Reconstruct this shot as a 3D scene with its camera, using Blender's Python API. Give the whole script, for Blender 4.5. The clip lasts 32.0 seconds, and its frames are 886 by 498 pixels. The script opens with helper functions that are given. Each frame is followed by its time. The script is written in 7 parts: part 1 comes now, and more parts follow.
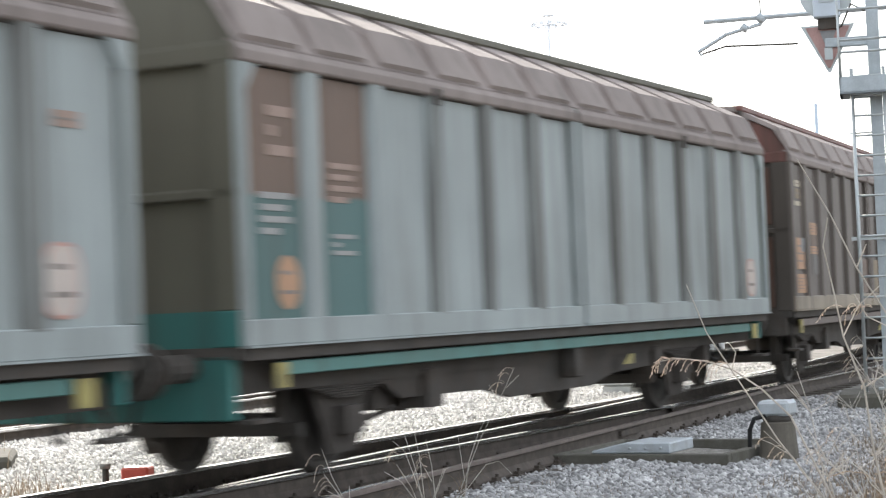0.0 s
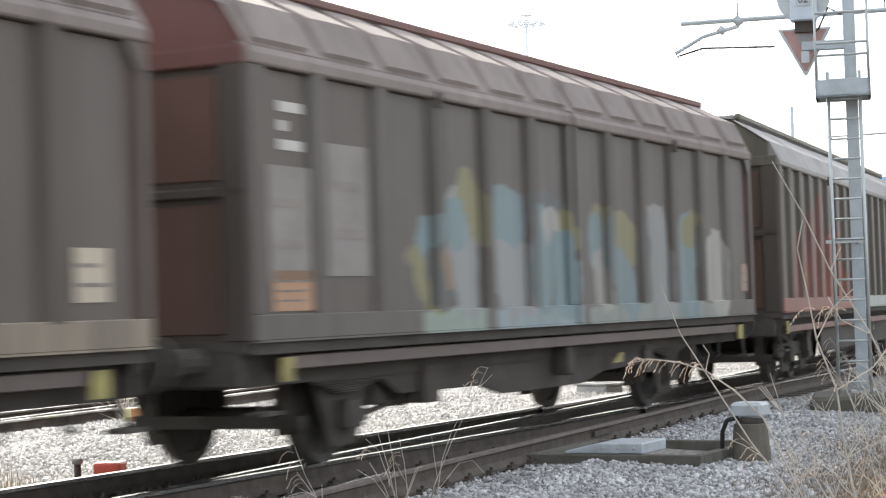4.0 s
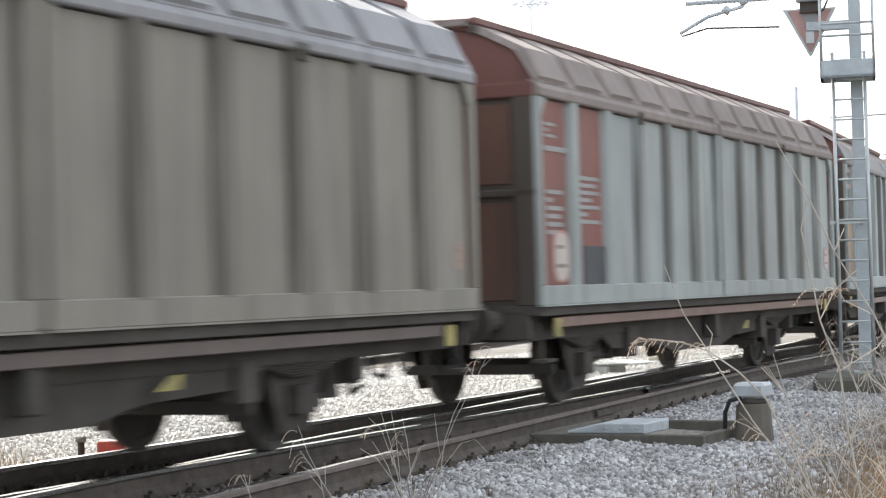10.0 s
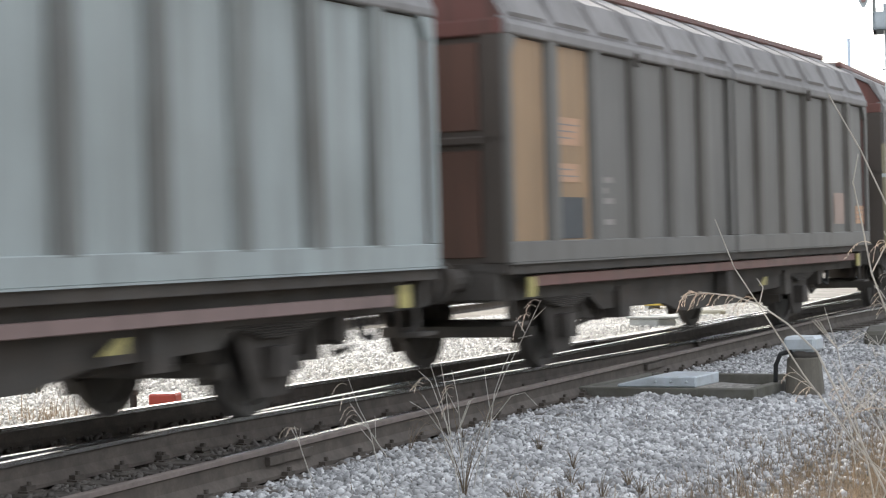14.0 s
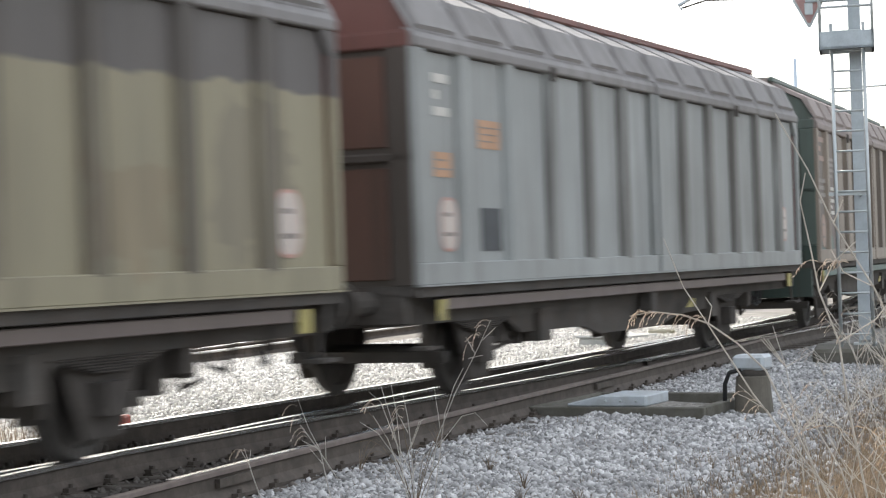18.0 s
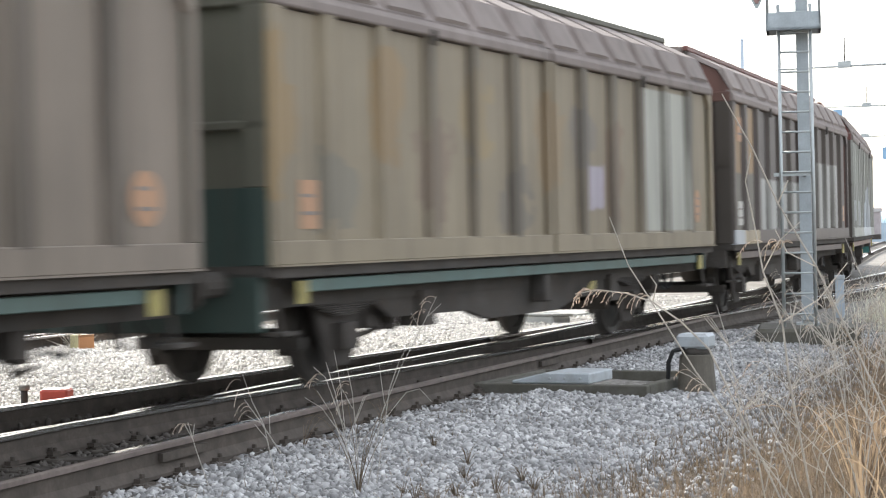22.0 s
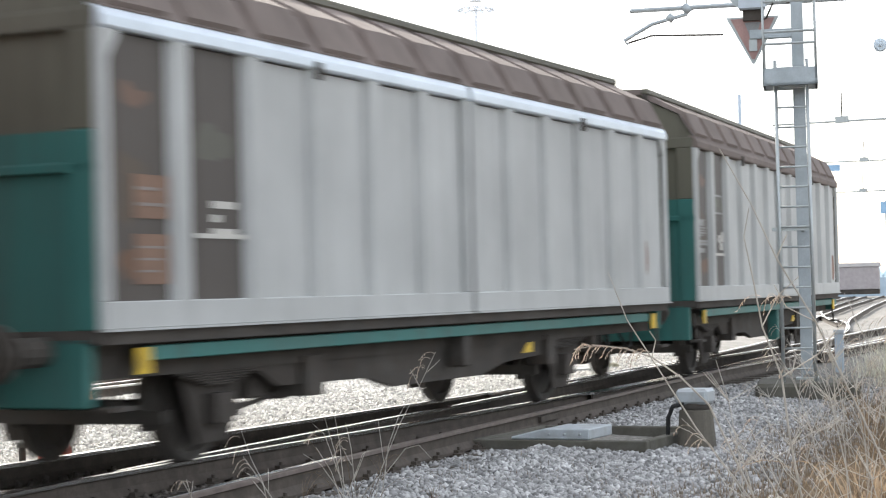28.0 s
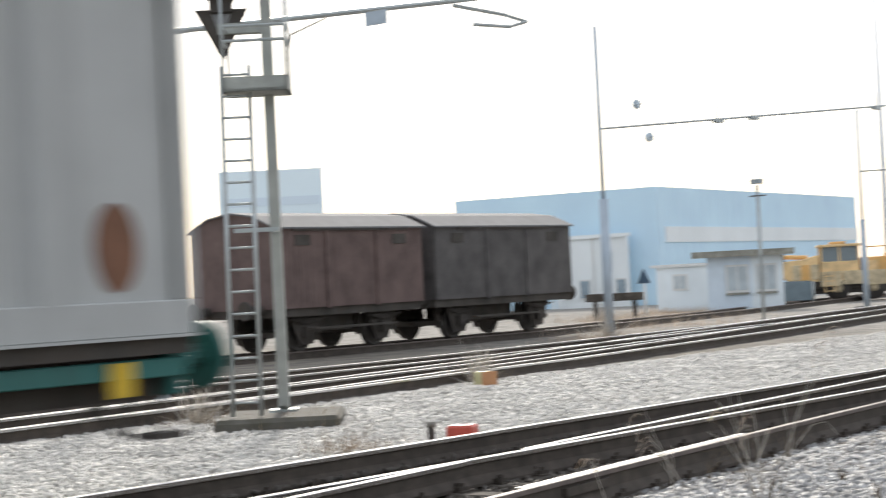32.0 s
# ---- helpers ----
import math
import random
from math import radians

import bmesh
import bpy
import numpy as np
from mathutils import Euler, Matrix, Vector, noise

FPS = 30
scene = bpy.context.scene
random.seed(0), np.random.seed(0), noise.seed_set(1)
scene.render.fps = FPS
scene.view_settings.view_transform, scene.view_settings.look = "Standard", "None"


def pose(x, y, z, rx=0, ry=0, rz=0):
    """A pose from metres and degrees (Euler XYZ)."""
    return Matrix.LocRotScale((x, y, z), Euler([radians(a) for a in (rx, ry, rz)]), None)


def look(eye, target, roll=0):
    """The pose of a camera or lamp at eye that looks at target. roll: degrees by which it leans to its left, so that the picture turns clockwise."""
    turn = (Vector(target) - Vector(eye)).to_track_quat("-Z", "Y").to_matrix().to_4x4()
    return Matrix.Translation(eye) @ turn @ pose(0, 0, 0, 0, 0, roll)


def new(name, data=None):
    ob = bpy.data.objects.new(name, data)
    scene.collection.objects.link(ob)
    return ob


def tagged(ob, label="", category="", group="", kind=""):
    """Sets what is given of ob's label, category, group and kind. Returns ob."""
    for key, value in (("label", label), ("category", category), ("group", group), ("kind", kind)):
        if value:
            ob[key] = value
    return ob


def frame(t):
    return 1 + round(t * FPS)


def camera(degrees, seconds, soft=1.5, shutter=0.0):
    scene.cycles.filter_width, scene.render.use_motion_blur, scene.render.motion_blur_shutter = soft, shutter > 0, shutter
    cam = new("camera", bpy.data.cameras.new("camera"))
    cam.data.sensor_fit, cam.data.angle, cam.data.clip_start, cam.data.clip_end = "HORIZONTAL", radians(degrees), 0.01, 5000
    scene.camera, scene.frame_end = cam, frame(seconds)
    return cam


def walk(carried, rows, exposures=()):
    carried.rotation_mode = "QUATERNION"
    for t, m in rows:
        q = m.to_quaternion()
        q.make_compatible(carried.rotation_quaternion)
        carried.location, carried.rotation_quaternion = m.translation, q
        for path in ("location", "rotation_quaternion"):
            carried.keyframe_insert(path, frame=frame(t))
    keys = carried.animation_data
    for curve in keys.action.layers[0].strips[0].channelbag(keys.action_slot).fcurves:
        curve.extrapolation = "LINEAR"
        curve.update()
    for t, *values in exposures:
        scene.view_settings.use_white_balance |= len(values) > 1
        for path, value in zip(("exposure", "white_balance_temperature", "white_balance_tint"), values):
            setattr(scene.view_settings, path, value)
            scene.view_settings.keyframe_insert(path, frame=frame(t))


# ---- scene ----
cam = camera(26.84, 32.0, soft=1.2, shutter=0.85)
EYE = (0.0, 0.0, 1.424)   # rail tops lie at z = 0, the train runs along -x
ROWS = [
    (0.0, -62.65, 1.91, -2.42), (0.5, -63.06, 1.69, -1.85), (1.0, -63.59, 1.74, -1.48), (1.5, -63.40, 1.83, -1.62),
    (2.0, -63.44, 1.78, -1.63), (2.5, -63.52, 1.75, -1.68), (3.0, -63.59, 1.88, -1.73), (3.5, -63.26, 1.84, -1.87),
    (4.0, -63.41, 1.84, -1.81), (4.5, -63.43, 1.92, -1.79), (6.5, -63.49, 1.43, -1.91), (7.0, -63.32, 1.21, -1.93),
    (7.5, -63.30, 1.19, -2.04), (8.0, -63.24, 1.14, -1.89), (8.5, -63.22, 1.50, -1.71), (9.0, -62.93, 1.50, -1.83),
    (9.5, -63.14, 1.62, -1.85), (10.0, -63.28, 1.21, -1.62), (10.5, -63.04, 1.06, -1.60), (11.0, -62.48, 0.63, -1.83),
    (11.5, -62.23, 0.42, -1.85), (12.0, -62.46, 0.35, -1.70), (12.5, -61.88, -0.10, -1.88), (13.0, -62.11, 0.09, -1.78),
    (13.5, -61.97, 0.05, -1.70), (14.0, -61.71, -0.18, -1.68), (14.5, -61.58, 0.07, -1.76), (15.0, -62.75, 0.67, -1.83),
    (15.5, -63.75, 0.43, -1.76), (17.5, -64.14, 0.38, -1.77), (18.0, -63.28, 0.40, -1.93), (18.5, -63.49, 0.11, -1.72),
    (19.0, -63.50, 0.18, -1.65), (19.5, -63.46, 0.27, -1.78), (20.0, -63.21, 0.10, -1.85), (20.5, -63.26, -0.02, -1.62),
    (21.0, -64.08, 0.31, -1.47), (21.5, -64.86, 0.25, -1.26), (22.0, -64.92, -0.38, -1.31), (22.5, -65.68, 0.57, -1.20),
    (23.0, -66.12, 1.61, -0.99), (23.5, -66.28, 1.63, -0.94), (24.0, -66.73, 1.76, -0.60), (24.5, -66.39, 1.85, -0.92),
    (26.5, -65.40, 1.74, -1.39), (27.0, -65.36, 1.46, -1.42), (27.5, -65.25, 1.47, -1.49), (28.0, -65.00, 1.34, -1.48),
    (28.5, -65.12, 1.36, -1.44), (29.0, -65.22, 1.89, -1.28), (29.5, -64.28, 1.72, -1.61), (30.0, -63.10, 1.86, -1.57),
    (30.2, -62.78, 2.04, -1.47), (30.5, -60.88, 2.19, -1.60), (30.6, -60.07, 1.65, -1.75), (30.8, -58.50, 1.00, -1.97),
    (31.0, -57.28, 0.36, -2.25), (31.2, -55.18, 0.20, -2.70), (31.5, -54.40, 1.00, -2.84), (31.6, -54.30, 1.07, -2.74),
    (32.0, -52.75, 1.12, -2.86),
]


def aim(yaw, pitch, roll):
    a, b = radians(yaw), radians(pitch)
    d = Vector((-math.sin(a) * math.cos(b), math.cos(a) * math.cos(b), math.sin(b)))
    return look(EYE, Vector(EYE) + d, roll)


walk(cam, [(t, aim(a, b, c)) for t, a, b, c in ROWS], exposures=[(0.0, 0.28), (4.0, 0.25), (7.0, 0.20), (9.0, 0.25), (13.0, 0.29), (16.0, 0.28), (19.0, 0.22), (22.0, 0.32), (24.5, 0.33), (27.0, 0.25), (28.5, 0.20), (29.5, 0.20), (31.0, -0.42), (31.5, -0.40), (32.0, -0.48)])

# ---- light: low hazy sun behind the train ----
SUN_AZ, SUN_EL = radians(38), radians(30)      # from +x towards +y
world = bpy.data.worlds.new("hazy_winter_sky")
scene.world = world
world.use_nodes = True
wn = world.node_tree.nodes
wl = world.node_tree.links
sky = wn.new("ShaderNodeTexSky")
sky.sky_type = "NISHITA"
sky.sun_disc = False
sky.sun_elevation = SUN_EL
sky.sun_rotation = math.pi / 2 - SUN_AZ
sky.dust_density = 1.6
sky.air_density = 1.0
sky.ozone_density = 1.0
whiten = wn.new("ShaderNodeMixRGB")
whiten.inputs[0].default_value = 0.6
whiten.inputs[2].default_value = (7.6, 7.8, 8.1, 1)
wl.new(sky.outputs[0], whiten.inputs[1])
wl.new(whiten.outputs[0], wn["Background"].inputs[0])
wn["Background"].inputs[1].default_value = 0.225
sun = new("sun", bpy.data.lights.new("sun", "SUN"))
sun.data.energy, sun.data.angle, sun.data.color = 5.0, radians(4.0), (1.0, 0.93, 0.82)
sun.matrix_world = look((60 * math.cos(SUN_AZ), 60 * math.sin(SUN_AZ), 60 * math.tan(SUN_EL)), (0, 0, 0))


# ---- materials ----
def nodes(name):
    m = bpy.data.materials.new(name)
    m.use_nodes = True
    return m, m.node_tree.nodes, m.node_tree.links, m.node_tree.nodes["Principled BSDF"]


def c4(c):
    return (c[0], c[1], c[2], 1)


def tint(c, k):
    return tuple(min(1.0, v * k) for v in c)


def noise_node(n, l, scale, detail=4, stretch=None, coord="Object"):
    tc = n.new("ShaderNodeTexCoord")
    src = tc.outputs[coord]
    if stretch:
        mp = n.new("ShaderNodeMapping")
        mp.inputs["Scale"].default_value = stretch
        l.new(src, mp.inputs[0])
        src = mp.outputs[0]
    t = n.new("ShaderNodeTexNoise")
    t.inputs["Scale"].default_value, t.inputs["Detail"].default_value = scale, detail
    l.new(src, t.inputs["Vector"])
    return t.outputs["Fac"]


def ramp(n, l, src, lo, hi, a=0.0, b=1.0):
    r = n.new("ShaderNodeMapRange")
    r.inputs[1].default_value, r.inputs[2].default_value = lo, hi
    r.inputs[3].default_value, r.inputs[4].default_value = a, b
    l.new(src, r.inputs[0])
    return r.outputs[0]


def mix(n, l, fac, a, b, mode="MIX"):
    x = n.new("ShaderNodeMixRGB")
    x.blend_type = mode
    for k, v in ((0, fac), (1, a), (2, b)):
        if isinstance(v, (int, float)):
            x.inputs[k].default_value = v
        elif isinstance(v, tuple):
            x.inputs[k].default_value = c4(v)
        else:
            l.new(v, x.inputs[k])
    return x.outputs[0]


def math_node(n, l, op, a, b=None):
    x = n.new("ShaderNodeMath")
    x.operation = op
    for k, v in ((0, a), (1, b)):
        if v is None:
            continue
        if isinstance(v, (int, float)):
            x.inputs[k].default_value = v
        else:
            l.new(v, x.inputs[k])
    return x.outputs[0]


def bump(n, l, p, h, strength=0.3, dist=0.01):
    b = n.new("ShaderNodeBump")
    b.inputs["Strength"].default_value, b.inputs["Distance"].default_value = strength, dist
    l.new(h, b.inputs["Height"])
    l.new(b.outputs[0], p.inputs["Normal"])


def plain(name, base, rough=0.7, metal=0.0, scale=3.0, var=0.25, fine=40.0, bmp=0.2, dirt=None, dirt_amount=0.0, spec=0.4):
    """A worn surface: two scales of tone, dirt patches, fine relief."""
    m, n, l, p = nodes(name)
    big, small = noise_node(n, l, scale), noise_node(n, l, fine, 3)
    col = mix(n, l, ramp(n, l, big, 0.3, 0.7), tint(base, 1 - var), tint(base, 1 + var))
    col = mix(n, l, ramp(n, l, small, 0.35, 0.65, 0, 0.35), col, tint(base, 1 - 1.4 * var))
    if dirt:
        d = noise_node(n, l, scale * 1.7, 6)
        col = mix(n, l, ramp(n, l, d, 0.5 - 0.2 * dirt_amount, 0.72, 0, min(1, 0.4 + dirt_amount)), col, dirt)
    l.new(col, p.inputs["Base Color"])
    p.inputs["Roughness"].default_value, p.inputs["Metallic"].default_value = rough, metal
    p.inputs["Specular IOR Level"].default_value = spec
    bump(n, l, p, small, bmp, 0.004)
    return m


GRIME = (0.055, 0.045, 0.036)


PAINTS = {}


def paint(name, base, zones=(), streak=0.35, rough=0.55, rust=(0.12, 0.07, 0.045), grime_from=0.48):
    """Weathered wagon paint; zones are painted areas (x0, x1, z0, z1, colour, wobble) in the wagon's own metres."""
    m, n, l, p = nodes(name)
    PAINTS[name] = (base, zones, streak)
    big = noise_node(n, l, 0.7, 5)
    run = noise_node(n, l, 1.0, 5, (6.0, 6.0, 0.35))
    fine = noise_node(n, l, 24.0, 4)
    col = mix(n, l, ramp(n, l, big, 0.3, 0.7), tint(base, 0.86), tint(base, 1.12))
    if zones:
        tc = n.new("ShaderNodeTexCoord")
        wob = n.new("ShaderNodeTexNoise")
        wob.inputs["Scale"].default_value = 2.3
        l.new(tc.outputs["Object"], wob.inputs["Vector"])
        sep0 = n.new("ShaderNodeSeparateXYZ")
        l.new(tc.outputs["Object"], sep0.inputs[0])
        sepw = n.new("ShaderNodeSeparateXYZ")
        l.new(wob.outputs["Color"], sepw.inputs[0])
        shifted = {}

        def coords(w):
            if w not in shifted:
                out = []
                for k in (0, 2):
                    d = n.new("ShaderNodeMath")
                    d.operation = "MULTIPLY_ADD"
                    l.new(sepw.outputs[k // 2], d.inputs[0])
                    d.inputs[1].default_value, d.inputs[2].default_value = 2 * w, -w
                    out.append(math_node(n, l, "ADD", sep0.outputs[k], d.outputs[0]))
                shifted[w] = out
            return shifted[w]

        for x0, x1, z0, z1, c, w, *oval in zones:
            x, z = coords(w)
            e = 0.02
            if len(oval) > 1:       # turned by an angle: here x0, x1 and z0, z1 give its unturned span
                mx, mz, a = (x0 + x1) / 2, (z0 + z1) / 2, radians(oval[1])
                dx, dz = math_node(n, l, "SUBTRACT", x, mx), math_node(n, l, "SUBTRACT", z, mz)
                x = math_node(n, l, "ADD", math_node(n, l, "MULTIPLY", dx, math.cos(a)), math_node(n, l, "MULTIPLY", dz, math.sin(a)))
                z = math_node(n, l, "SUBTRACT", math_node(n, l, "MULTIPLY", dz, math.cos(a)), math_node(n, l, "MULTIPLY", dx, math.sin(a)))
                x0, x1, z0, z1 = x0 - mx, x1 - mx, z0 - mz, z1 - mz
            if oval:
                d = []
                for v, v0, v1 in ((x, x0, x1), (z, z0, z1)):
                    q = n.new("ShaderNodeMapRange")
                    q.clamp = False
                    for i, val in ((1, v0), (2, v1), (3, -1.0), (4, 1.0)):
                        q.inputs[i].default_value = val
                    l.new(v, q.inputs[0])
                    d.append(math_node(n, l, "POWER", math_node(n, l, "ABSOLUTE", q.outputs[0]), 3.0))
                f = ramp(n, l, math_node(n, l, "ADD", d[0], d[1]), 1.06, 0.94)
                col = mix(n, l, f, col, c)
                continue
            if z1 < 0:      # a pointed peak of height -z1
                z1 = -z1
                mid, half = (x0 + x1) / 2, (x1 - x0) / 2
                lean = math_node(n, l, "DIVIDE", math_node(n, l, "ABSOLUTE", math_node(n, l, "SUBTRACT", x, mid)), half)
                z = math_node(n, l, "ADD", z, math_node(n, l, "MULTIPLY", math_node(n, l, "POWER", lean, 1.7), 0.85 * (z1 - z0)))
            f = math_node(n, l, "MULTIPLY",
                          math_node(n, l, "MULTIPLY", ramp(n, l, x, x0 - e, x0 + e), ramp(n, l, x, x1 + e, x1 - e)),
                          math_node(n, l, "MULTIPLY", ramp(n, l, z, z0 - e, z0 + e), ramp(n, l, z, z1 + e, z1 - e)))
            col = mix(n, l, f, col, c)
    stain = noise_node(n, l, 0.55, 6, (1.0, 1.0, 0.45))
    col = mix(n, l, ramp(n, l, stain, 0.46, 0.70, 0, 0.55 * streak), col, (0.13, 0.108, 0.08))
    col = mix(n, l, ramp(n, l, run, grime_from, grime_from + 0.24, 0, streak), col, GRIME)
    col = mix(n, l, ramp(n, l, fine, 0.66, 0.74, 0, 0.6 * streak), col, rust)
    l.new(col, p.inputs["Base Color"])
    p.inputs["Roughness"].default_value = rough
    p.inputs["Specular IOR Level"].default_value = 0.35
    bump(n, l, p, fine, 0.12, 0.004)
    return m


def streaked(m, amount=0.72):
    """The same paint streaked darker: shade of ribs and door seam as colour."""
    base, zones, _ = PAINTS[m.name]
    k = m.name + "_with_painted_shade"
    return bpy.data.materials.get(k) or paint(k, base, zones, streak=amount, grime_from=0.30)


# Dark bases lifted, so the colour takes in the veil of glare.
M_DARK = plain("underframe_grime_and_shade", (0.078, 0.070, 0.062), 0.92, scale=2, var=0.35, dirt=(0.075, 0.058, 0.046), dirt_amount=0.3)
M_WHEEL = plain("wheel_steel", (0.083, 0.075, 0.068), 0.7, 0.2, dirt=(0.06, 0.048, 0.038), dirt_amount=0.3)
M_GEAR = plain("gear_steel_and_shade", (0.073, 0.063, 0.055), 0.92, scale=3, var=0.3)
M_MAST = plain("weathered_mast_steel", (0.40, 0.44, 0.46), 0.55, 0.3, scale=4, var=0.15)
M_RAILHEAD = plain("polished_rail_head", (0.62, 0.62, 0.63), 0.22, 1.0, scale=8, var=0.1, bmp=0.05)
M_RAILSIDE = plain("rusty_rail_side", (0.080, 0.065, 0.053), 0.85, scale=6, var=0.3)
M_RUSTHEAD = plain("dull_rusty_rail_head", (0.15, 0.12, 0.105), 0.55, 0.15, scale=6, var=0.25)
M_TIMBER = plain("tarred_timber", (0.075, 0.063, 0.052), 0.9, scale=4, var=0.4, dirt=(0.16, 0.14, 0.12), dirt_amount=0.2)
M_CONC = plain("weathered_concrete", (0.23, 0.22, 0.195), 0.9, scale=3, var=0.2, dirt=(0.13, 0.12, 0.10), dirt_amount=0.4)
M_GALV = plain("galvanised_steel", (0.44, 0.468, 0.468), 0.45, 0.55, scale=5, var=0.12)
M_YELLOW = plain("safety_yellow_paint", (0.72, 0.48, 0.04), 0.5, var=0.12, dirt=GRIME, dirt_amount=0.2)
M_TIE = plain("dull_yellow_paint", (0.42, 0.36, 0.13), 0.6, var=0.15, dirt=GRIME, dirt_amount=0.3)
M_INK = plain("faded_ink", (0.24, 0.21, 0.19), 0.7, var=0.2)
M_RED = plain("signal_red_paint", (0.55, 0.09, 0.06), 0.5, var=0.15)
M_WHITE = plain("white_paint", (0.72, 0.72, 0.70), 0.5, var=0.06)
M_BLACK = plain("black_rubber", (0.02, 0.02, 0.02), 0.7, var=0.2)


# ---- mesh helpers ----
def box(bm, x0, x1, y0, y1, z0, z1):
    v = [bm.verts.new((x, y, z)) for x in (x0, x1) for y in (y0, y1) for z in (z0, z1)]
    for f in ((0, 1, 3, 2), (4, 6, 7, 5), (0, 4, 5, 1), (2, 3, 7, 6), (0, 2, 6, 4), (1, 5, 7, 3)):
        bm.faces.new([v[i] for i in f])
    return v


def tube(bm, a, b, r, n=8, r2=None):
    a, b = Vector(a), Vector(b)
    d = (b - a).normalized()
    u = d.orthogonal().normalized()
    w = d.cross(u)
    r2 = r if r2 is None else r2
    ra, rb = [], []
    for i in range(n):
        q = u * math.cos(2 * math.pi * i / n) + w * math.sin(2 * math.pi * i / n)
        ra.append(bm.verts.new(a + q * r))
        rb.append(bm.verts.new(b + q * r2))
    for i in range(n):
        j = (i + 1) % n
        bm.faces.new((ra[i], ra[j], rb[j], rb[i]))
    bm.faces.new(ra[::-1])
    bm.faces.new(rb)


def bent(bm, pts, radii, n=6):
    """One bent tube through points."""
    pts = [Vector(p) for p in pts]
    rings = []
    side = None
    for i, p in enumerate(pts):
        d = (pts[min(i + 1, len(pts) - 1)] - pts[max(i - 1, 0)]).normalized()
        side = d.orthogonal() if side is None else side - d * side.dot(d)
        if side.length < 1e-6:
            side = d.orthogonal()
        side = side.normalized()
        w = d.cross(side)
        rings.append([bm.verts.new(p + (side * math.cos(2 * math.pi * k / n) + w * math.sin(2 * math.pi * k / n)) * radii[i]) for k in range(n)])
    for a, b in zip(rings, rings[1:]):
        for k in range(n):
            j = (k + 1) % n
            bm.faces.new((a[k], a[j], b[j], b[k]))
    bm.faces.new(rings[0][::-1])
    bm.faces.new(rings[-1])


def path(bm, pts, r, n=6):
    bent(bm, pts, [r] * len(pts), n)


def prism(bm, outline, axis, lo, hi):
    """An outline of two coordinates, extruded along the third axis from lo to hi."""
    def at(p, k):
        return {"x": (k, p[0], p[1]), "y": (p[0], k, p[1]), "z": (p[0], p[1], k)}[axis]
    a = [bm.verts.new(at(p, lo)) for p in outline]
    b = [bm.verts.new(at(p, hi)) for p in outline]
    n = len(outline)
    bm.faces.new(a)
    bm.faces.new(b[::-1])
    for i in range(n):
        j = (i + 1) % n
        bm.faces.new((a[i], b[i], b[j], a[j]))


def part(name, bm, material, parent, label="", bevel=0.0, smooth=False):
    bmesh.ops.recalc_face_normals(bm, faces=bm.faces)
    if bevel:
        bmesh.ops.bevel(bm, geom=bm.edges[:], offset=bevel, segments=1, affect="EDGES", clamp_overlap=True)
    me = bpy.data.meshes.new(name)
    bm.to_mesh(me)
    bm.free()
    if smooth:
        for f in me.polygons:
            f.use_smooth = True
    me.materials.append(material)
    ob = new(name, me)
    ob.parent = parent
    if label:
        tagged(ob, label)
    return ob


def boxes(name, material, parent, *dims, label="", bevel=0.0):
    bm = bmesh.new()
    for d in dims:
        box(bm, *d)
    return part(name, bm, material, parent, label, bevel)


def tubes(name, material, parent, *segs, label="", n=8, smooth=True):
    bm = bmesh.new()
    for a, b, r in segs:
        tube(bm, a, b, r, n)
    return part(name, bm, material, parent, label, smooth=smooth)


def thing(name, label, category, m=None, group="", kind=""):
    ob = new(name)
    if m is not None:
        ob.matrix_world = m
    return tagged(ob, label, category, group, kind)


# ---- the track's line ----
FACE_Y, RADIUS, BEND, STRAIGHT = 9.80, 178.5, 20.0, 90.0
TURN = (STRAIGHT - BEND) / RADIUS


def line(s, off=0.0):
    """Place and heading of the train's track at s metres; off: metres to the far side."""
    if s <= BEND:
        x, y, h = s, FACE_Y, 0.0
    elif s <= STRAIGHT:
        h = (s - BEND) / RADIUS
        x, y = BEND + RADIUS * math.sin(h), FACE_Y + RADIUS * (1 - math.cos(h))
    else:
        h = TURN
        x = BEND + RADIUS * math.sin(h) + (s - STRAIGHT) * math.cos(h)
        y = FACE_Y + RADIUS * (1 - math.cos(h)) + (s - STRAIGHT) * math.sin(h)
    return x - off * math.sin(h), y + off * math.cos(h), h


def siding(s):
    """How far the rusty turnout branch lies to the near side of the train's track."""
    if s >= 42:
        return 0.0
    if s >= 9.5:
        return -0.0017 * (42 - s) ** 2
    return -0.0017 * 32.5 ** 2 - 0.1105 * (9.5 - s)


def sweep(bm, pts, profile):
    """A profile of (off, z) along points of (x, y, heading)."""
    rings = []
    for x, y, h in pts:
        rings.append([bm.verts.new((x - o * math.sin(h), y + o * math.cos(h), z)) for o, z in profile])
    n = len(profile)
    for a, b in zip(rings, rings[1:]):
        for i in range(n):
            j = (i + 1) % n
            bm.faces.new((a[i], a[j], b[j], b[i]))
    bm.faces.new(rings[0][::-1])
    bm.faces.new(rings[-1])


HEAD = [(-0.036, -0.004), (-0.03, 0.0), (0.03, 0.0), (0.036, -0.004), (0.036, -0.035), (-0.036, -0.035)]
BODY = [(-0.03, -0.035), (0.03, -0.035), (0.009, -0.048), (0.009, -0.135), (0.06, -0.20), (0.06, -0.225), (-0.06, -0.225), (-0.06, -0.20), (-0.009, -0.135), (-0.009, -0.048)]


